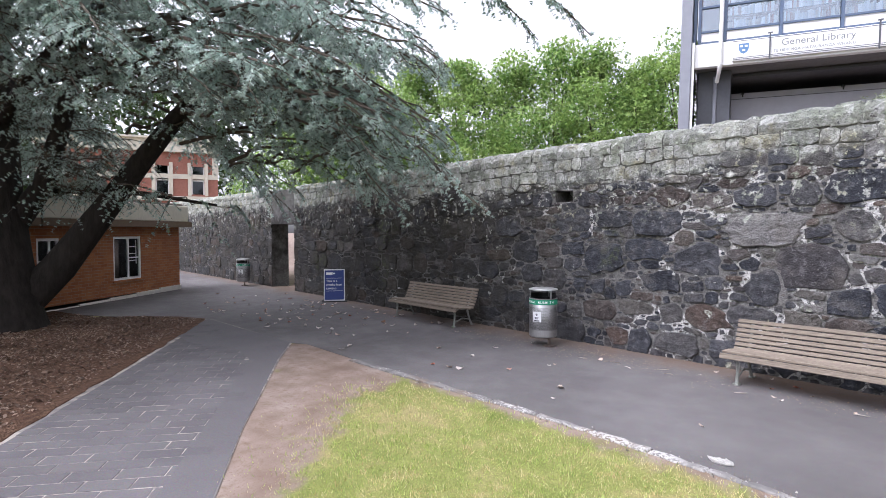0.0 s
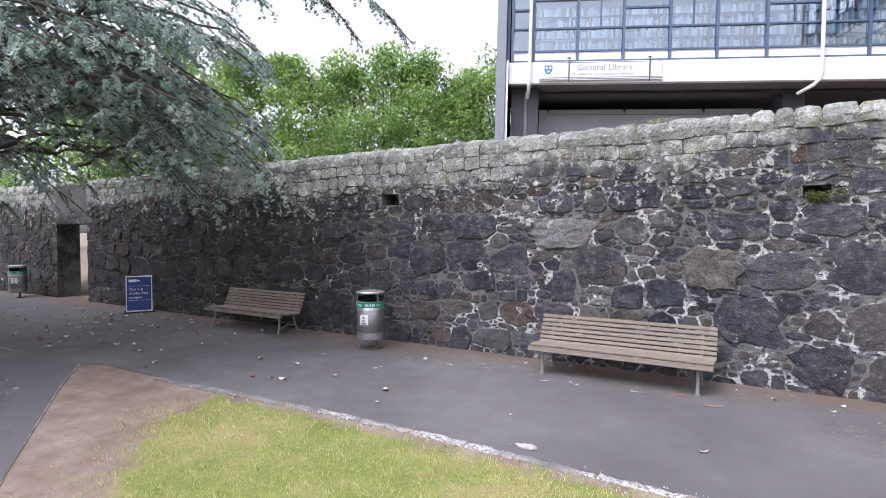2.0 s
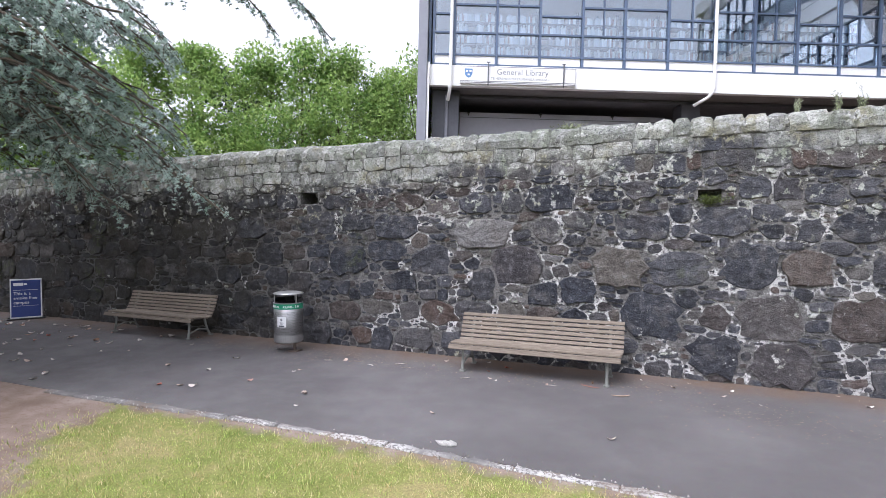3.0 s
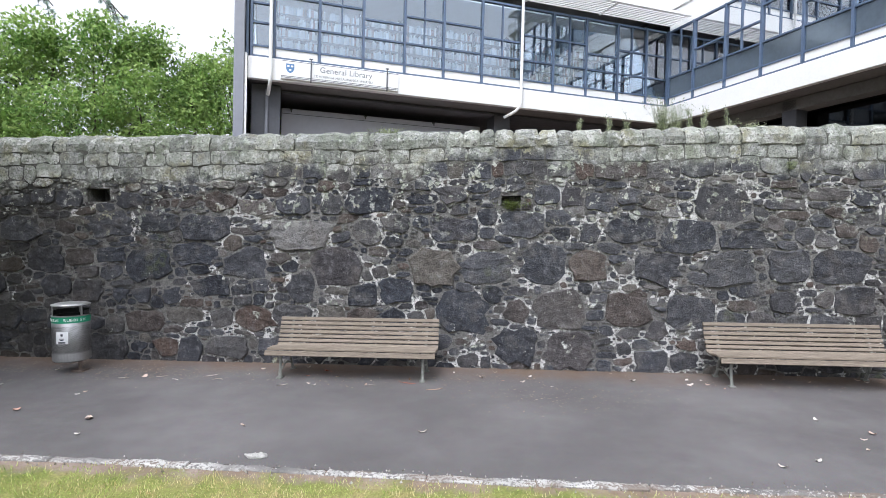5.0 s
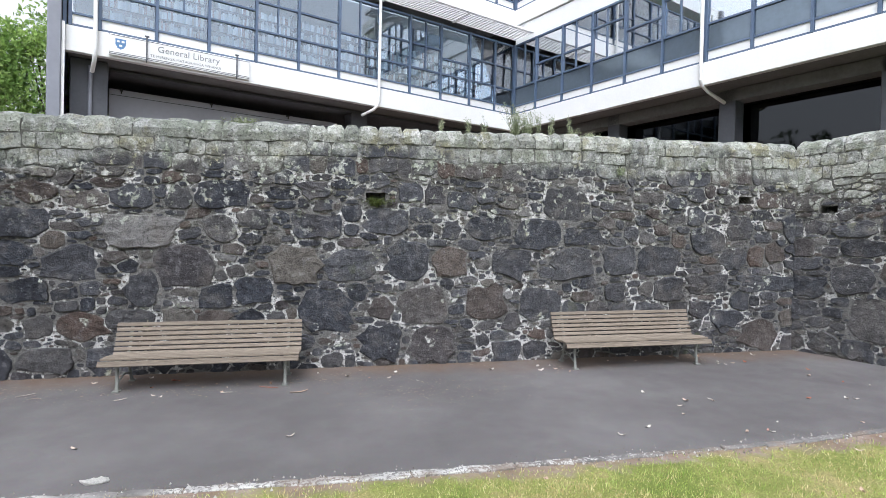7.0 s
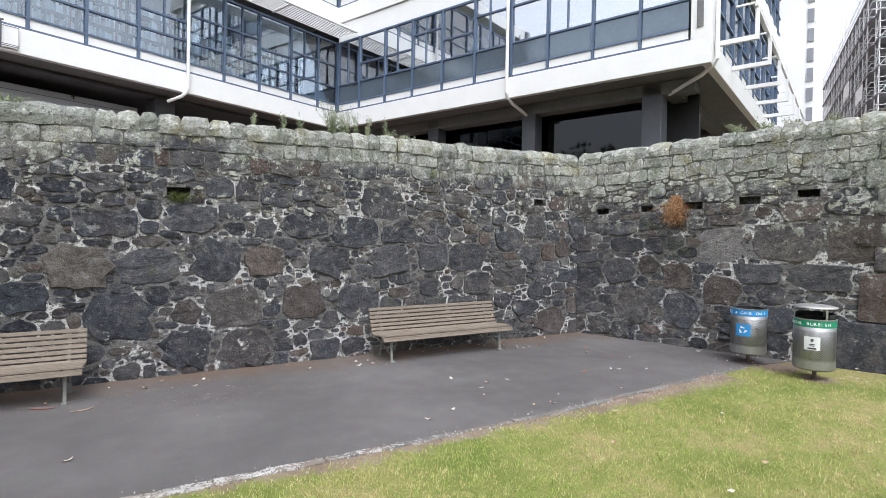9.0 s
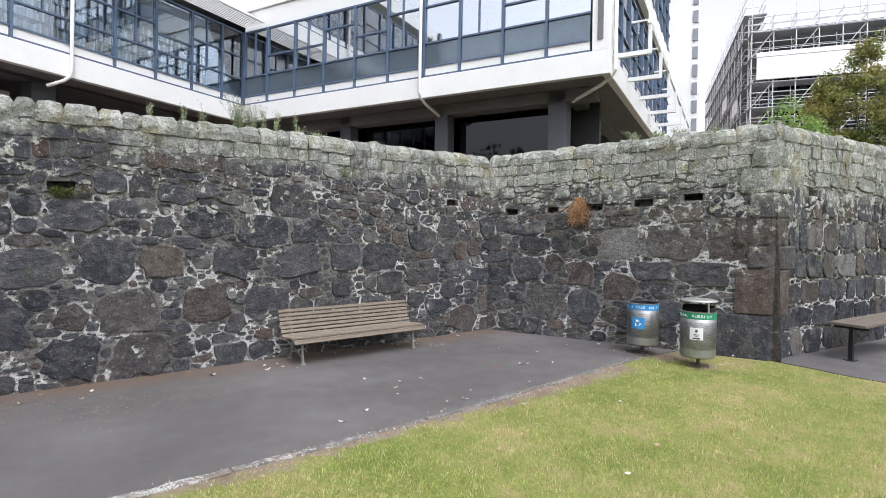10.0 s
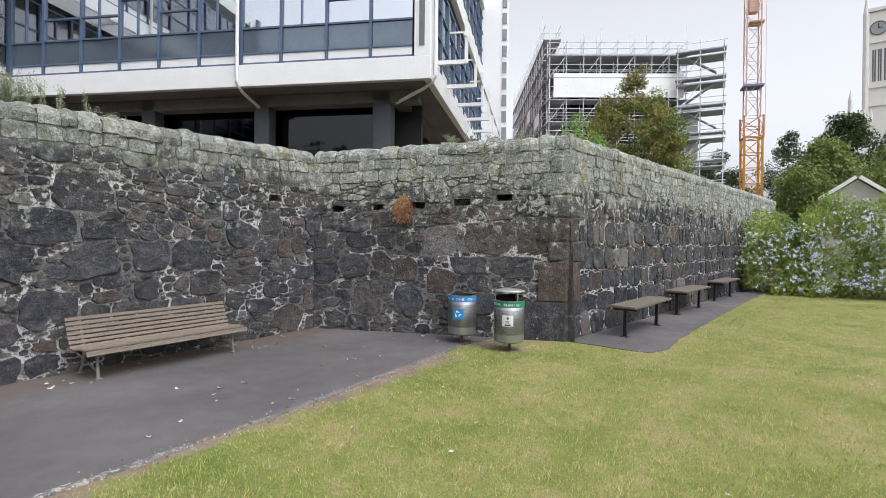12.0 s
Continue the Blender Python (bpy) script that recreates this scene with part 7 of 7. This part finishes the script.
def scaffold(name, x0, x1, y0, y1, top, step_x, step_y, parent, seed, deck=2.0, base=4.0):
    rng = random.Random(seed)
    bm, xs, ys = bmesh.new(), [], []
    x = x0
    while x <= x1 + 0.01:
        xs.append(x)
        x += step_x
    y = y0
    while y <= y1 + 0.01:
        ys.append(y)
        y += step_y
    zs = [base + deck * k for k in range(int((top - base) / deck) + 1)]
    for x in xs:
        for y in ys:
            add_cyl(bm, (x, y, 0), (x, y, top + rng.uniform(0.5, 1.6)), 0.035, None, 5, False)
    for z in zs:
        for dz in (0.0, 0.5, 1.0):
            for y in ys:
                add_cyl(bm, (x0 - 0.2, y, z + dz), (x1 + 0.2, y, z + dz), 0.028, None, 5, False)
            for x in xs:
                add_cyl(bm, (x, y0 - 0.2, z + dz), (x, y1 + 0.2, z + dz), 0.028, None, 5, False)
    for z in zs[:-1]:
        for k in range(0, len(xs) - 1, 2):
            add_cyl(bm, (xs[k], ys[-1], z), (xs[k + 1], ys[-1], z + deck), 0.025, None, 5, False)
        for k in range(0, len(ys) - 1, 2):
            add_cyl(bm, (xs[0], ys[k], z), (xs[0], ys[k + 1], z + deck), 0.025, None, 5, False)
    t = tagged(piece(name, bm, ALU, parent), kind="stuff")
    for z in zs:
        piece("deck", box((x0 - 0.1, y0 - 0.1, z - 0.06), (x1 + 0.1, y1 + 0.1, z - 0.01)), DECK, parent)
    return t


scaffold("front_scaffold", 0.0, front_len, -1.2, 0.0, 16.6, 1.3, 1.2, site, 1, 1.7)
scaffold("flank_scaffold", -0.2, 1.0, -25.0, -1.3, 18.4, 1.2, 1.5, site, 2, 1.7)
# stair tower at the other end
tower = tagged(empty("scaffold_stair_tower", Matrix.Translation((43.7, 4.45, 0)) @ tilted @ pose(0, 0, 0, 0, 0, -85)), "scaffold stair tower with zigzag flights", "scaffold")
scaffold("tube_frame", -1.6, 1.5, -1.6, 0.0, 15.6, 1.55, 1.6, tower, 3, 2.05, 3.2)
for k in range(7):
    z, s = 1.6 + 2.05 * k, (1 if k % 2 else -1)
    piece("stair_flight", box((-1.2, -0.75, -0.03), (1.2, -0.15, 0.03), Matrix.Translation((0.0, 0, z + 1.0)) @ pose(0, 0, 0, 0, -s * 33, 0)), DECK, tower)
    piece("landing", box((-1.75, -0.8, z + 1.99), (1.65, 0.05, z + 2.04)), DECK, tower)

piece("core_sheeting", box((-1.5, -1.55, 2.5), (-0.2, -1.5, 12.4)), NET, tower, "pale sheeting behind the flights")

# ---- tower crane ----
YELLOW, PALE_RED = plain("crane_yellow", (0.58, 0.27, 0.03), 0.55), plain("crane_pale_red", (0.56, 0.36, 0.29), 0.6)
crane = tagged(empty("tower_crane", Matrix.Translation((61.9, 1.7, 0)) @ tilted @ pose(0, 0, 0, 0, 0, 14)), "lattice tower crane with yellow base and pale red mast", "crane")


def mast(name, half, z0, z1, bay, leg, mat, parent):
    bm = bmesh.new()
    pts = [(-half, -half), (half, -half), (half, half), (-half, half)]
    for x, y in pts:
        add_box(bm, (x - leg, y - leg, z0), (x + leg, y + leg, z1))
    z, k = z0, 0
    while z < z1 - 0.01:
        for (x0, y0), (x1, y1) in zip(pts, pts[1:] + pts[:1]):
            add_cyl(bm, (x0, y0, z), (x1, y1, z), leg * 0.55, None, 5, False)
            a, b = ((x0, y0, z), (x1, y1, min(z + bay, z1))) if k % 2 else ((x1, y1, z), (x0, y0, min(z + bay, z1)))
            add_cyl(bm, a, b, leg * 0.55, None, 5, False)
        z, k = z + bay, k + 1
    return part(name, bm, mat, parent)


mast("base_section", 0.80, 0, 12.2, 1.5, 0.095, YELLOW, crane)
tagged(mast("climbing_cage", 0.86, 12.0, 14.2, 1.1, 0.08, plain("crane_orange", (0.50, 0.22, 0.10), 0.6), crane), kind="stuff")
for k in range(5):
    mast("mast_section", 0.64, 14.2 + 3.6 * k, 17.8 + 3.6 * k, 1.8, 0.05, PALE_RED, crane)
part("collar", box((-0.9, -0.9, 17.1), (0.9, 0.9, 17.3)), plain("crane_blue", (0.16, 0.22, 0.36), 0.6), crane)
part("platform", box((-0.4, -1.0, 23.6), (1.0, 0.4, 23.75)), PALE_RED, crane)
part("cab_box", box((-0.45, -0.4, 24.6), (0.35, 0.4, 26.2)), PALE_RED, crane)
part("hoist_cable", cyl((0.2, -1.25, 12), (0.2, -1.25, 33), 0.02, None, 5), PALE_RED, crane)

# ---- clock tower ----
STONE = plain("pale_stone", (0.66, 0.65, 0.64), 0.85, 0, 0.08, 0.7)
clock = tagged(empty("clock_tower", Matrix.Translation((198.0, -27.8, -2.1)) @ tilted @ pose(0, 0, 0, 0, 0, -8) @ Matrix.Diagonal((1.15, 1.15, 2.06, 1))), "pale stone gothic clock tower with pinnacles", "tower")
part("shaft", box((-4, -4, 0), (4, 4, 33.6), None, 0.25), STONE, clock)
for y in (-3.9, 3.9):
    for x in (-3.9, 3.9):
        b = part("buttress", add_tube(bmesh.new(), [(x, y, 0), (x, y, 33.2)], [0.8, 0.65], 8), STONE, clock)
        part("pinnacle", add_cyl(bmesh.new(), (x, y, 33.2), (x, y, 36.4), 0.7, 0.03, 8), STONE, b)
for z in (15.5, 20.5, 23.0, 29.2, 33.6):
    part("string_course", box((-4.3, -4.3, z), (4.3, 4.3, z + 0.45)), STONE, clock)
for y in (-2.3, -1.2, 0.0, 1.2, 2.3):
    part("belfry_window", box((-4.06, y - 0.36, 23.9), (-4.003, y + 0.36, 28.3)), DARK_GREY, clock)
    part("tracery", box((-4.1, y - 0.05, 23.9), (-4.065, y + 0.05, 28.3)), STONE, clock)
part("clock_dial", cyl((0, 0, 0), (0, 0, 0.12), 1.45, None, 28), plain("dial", (0.30, 0.31, 0.34), 0.5), clock).matrix_local = pose(-4.01, 1.5, 31.2, 0, -90, 0) @ Matrix.Diagonal((0.56, 1, 1, 1))
part("dial_ring", add_lathe(bmesh.new(), [(1.5, 0), (1.75, 0), (1.75, 0.16), (1.5, 0.16)], 28), DARK_GREY, clock).matrix_local = pose(-4.01, 1.5, 31.2, 0, -90, 0) @ Matrix.Diagonal((0.56, 1, 1, 1))
part("clock_hand", add_box(box((-4.24, 1.40, 31.1), (-4.21, 1.60, 31.9)), (-4.24, 0.75, 31.14), (-4.21, 1.5, 31.24)), BLACK_STEEL, clock)
wing = tagged(empty("stone_wing", Matrix.Translation((102.5, -9.4, 0)) @ tilted), "pale stone building with spirelets beside the clock tower", "building")
part("wall", box((-3, -3.2, 0), (3, 2.2, 18.6)), STONE, wing)
part("parapet", box((-3.2, -3.4, 18.6), (3.2, 2.4, 19.2)), STONE, wing)
for k in range(7):
    y, h = -3.0 + 0.82 * k, (24.2 if k == 3 else 21.2)
    part("spirelet", add_cyl(add_cyl(bmesh.new(), (-3, y, 19.0), (-3, y, h - 1.6), 0.42 if k == 3 else 0.2, 0.3 if k == 3 else 0.18, 8), (-3, y, h - 1.6), (-3, y, h), 0.36 if k == 3 else 0.22, 0.02, 8), STONE, wing)

# ---- small stone lodge ----
LODGE = plain("lodge_stone", (0.40, 0.39, 0.36), 0.9, 0, 0.15, 3)
lodge = tagged(empty("stone_lodge", pose(34.5, -3.76, 0, 0, 0, 0)), "small grey stone lodge with a white-edged gable", "house")
bm = bmesh.new()
prof = [(-1.5, -0.2), (1.5, -0.2), (1.5, 4.05), (0, 5.15), (-1.5, 4.05)]
ends = [[bm.verts.new((x, -y, z)) for y, z in prof] for x in (0.0, 5.0)]
bm.faces.new(ends[0])
bm.faces.new(ends[1][::-1])
for i in range(5):
    j = (i + 1) % 5
    bm.faces.new((ends[0][j], ends[0][i], ends[1][i], ends[1][j]))
bmesh.ops.recalc_face_normals(bm, faces=bm.faces)
part("wall", bm, LODGE, lodge)
for s in (-1, 1):
    part("barge_board", box((-0.18, -0.95, -0.05), (0.06, 0.95, 0.12), Matrix.Translation((0, s * 0.82, 4.68)) @ pose(0, 0, 0, -s * 36.2, 0, 0)), WHITE, lodge)
    part("roof_slope", box((0.07, -0.98, 0.0), (5.2, 0.98, 0.09), Matrix.Translation((0, s * 0.82, 4.67)) @ pose(0, 0, 0, -s * 36.2, 0, 0)), TILE_ROOF, lodge)
part("door", box((-0.03, -0.75, 0), (0.0, -0.05, 3.1)), DARK_GREY, lodge)
part("side_wing", box((0.4, -6.5, -0.2), (5, -1.52, 4.0)), LODGE, lodge)
part("side_roof", box((0.2, -6.6, 4.0), (5.2, -1.5, 4.15)), TILE_ROOF, lodge)
# far woods that close the view
rs_w = np.random.RandomState(3)
for nm, ctr, span_, n in (("far_woods", (140, -30), (8, 90), 900), ("far_woods", (-75, -5), (9, 35), 800), ("far_woods", (10, -62), (70, 6), 1300)):
    cs = np.stack([ctr[0] + rs_w.uniform(-1, 1, n) * span_[0], ctr[1] + rs_w.uniform(-1, 1, n) * span_[1], rs_w.uniform(0.5, 9 if ctr[0] > 100 else 20, n)], 1)
    p, al, ac = crown_leaves(rs_w, cs, rs_w.uniform(1.4, 2.6, n), 26, 0.55)
    tagged(new(nm, leaf_mesh(nm, p, al, ac, DARK_LEAF)), "dark green belt of distant trees", "woods", kind="stuff")

# ---- the stones of the walls ----
def lay_stones(ob, rng, length, height, place, thick, near, holes, even, fixed):
    """The largest stones of the near stretch are parts of their own; the rest is one mesh."""
    laid = []
    for cell, line in outlines(rng, plan_stones(rng, length, height, even, fixed, holes), length, height):
        vs, fs = cap_verts(rng, line, place, thick + 0.03) if cell[6] == "cap" else stone_verts(rng, line, cell[6], place)
        laid.append((cell[2] * cell[3] if near[0] < cell[0] < near[1] else 0.0, cell[6], vs, fs))
    laid.sort(key=lambda q: -q[0])
    rest_v, rest_f = [], []
    for k, (size, kind, vs, fs) in enumerate(laid):
        if size > 0 and k < 300:
            child(new("coping_stone" if kind == "cap" else "stone", mesh_of("stone", vs, fs, BASALT)), ob)
        else:
            b = len(rest_v)
            rest_v += vs
            rest_f += [tuple(i + b for i in f) for f in fs]
    if rest_v:
        tagged(child(new("far_stones", mesh_of("far_stones", rest_v, rest_f, BASALT)), ob), kind="stuff")


for args in later:
    lay_stones(*args)


def corner_stones():
    """Long and short quoins where the return wall meets the long wall."""
    rng = random.Random(14)
    c = Vector((10.02, 3.27, 0))
    back, on = (Vector((8.17, 8.15, 0)) - c).normalized(), (Vector((30.0, -0.2, 0)) - c).normalized()
    n2, n3 = Vector((back.y, -back.x, 0)), Vector((on.y, -on.x, 0))
    n2 = n2 if n2.x < 0 else -n2
    n3 = n3 if n3.y < 0 else -n3
    det = n2.x * n3.y - n2.y * n3.x
    z = -0.05
    for h, a, b in ((0.80, 1.08, 0.30), (0.78, 0.55, 0.46), (0.40, 0.38, 0.66), (0.46, 0.60, 0.32), (0.43, 0.36, 0.55), (0.42, 0.52, 0.34), (0.36, 0.34, 0.46)):
        bm = bmesh.new()
        rows = []
        for zz, k in ((z + 0.008, 0.80), (z + 0.04, 1.0), (z + h * 0.5, 1.06), (z + h - 0.04, 1.0), (z + h - 0.008, 0.80)):
            out = 0.056 * k
            tip = c + Vector(((out * n3.y - out * n2.y) / det, (out * n2.x - out * n3.x) / det, 0))
            row = [c + back * a * (0.985 if k < 1 else 1) - n2 * 0.05, c + back * a * 0.97 + n2 * out * 0.7, c + back * a * 0.86 + n2 * out, c + back * a * 0.45 + n2 * out * 1.1, tip + back * 0.06 + n2 * 0.0,
                   tip + on * 0.06, c + on * b * 0.5 + n3 * out * 1.1, c + on * b * 0.9 + n3 * out, c + on * b * 0.97 + n3 * out * 0.7, c + on * b - n3 * 0.05]
            rows.append([bm.verts.new(p + Vector((rng.uniform(-1, 1) * 0.012, rng.uniform(-1, 1) * 0.012, zz + rng.uniform(-0.012, 0.012)))) for p in row])
        for p, q in zip(rows, rows[1:]):
            for k in range(len(p) - 1):
                bm.faces.new((p[k], p[k + 1], q[k + 1], q[k]))
        bm.faces.new(rows[-1])
        bm.faces.new(rows[0][::-1])
        bmesh.ops.recalc_face_normals(bm, faces=bm.faces)
        part("corner_stone", bm, BASALT, wall_2)
        z += h


corner_stones()
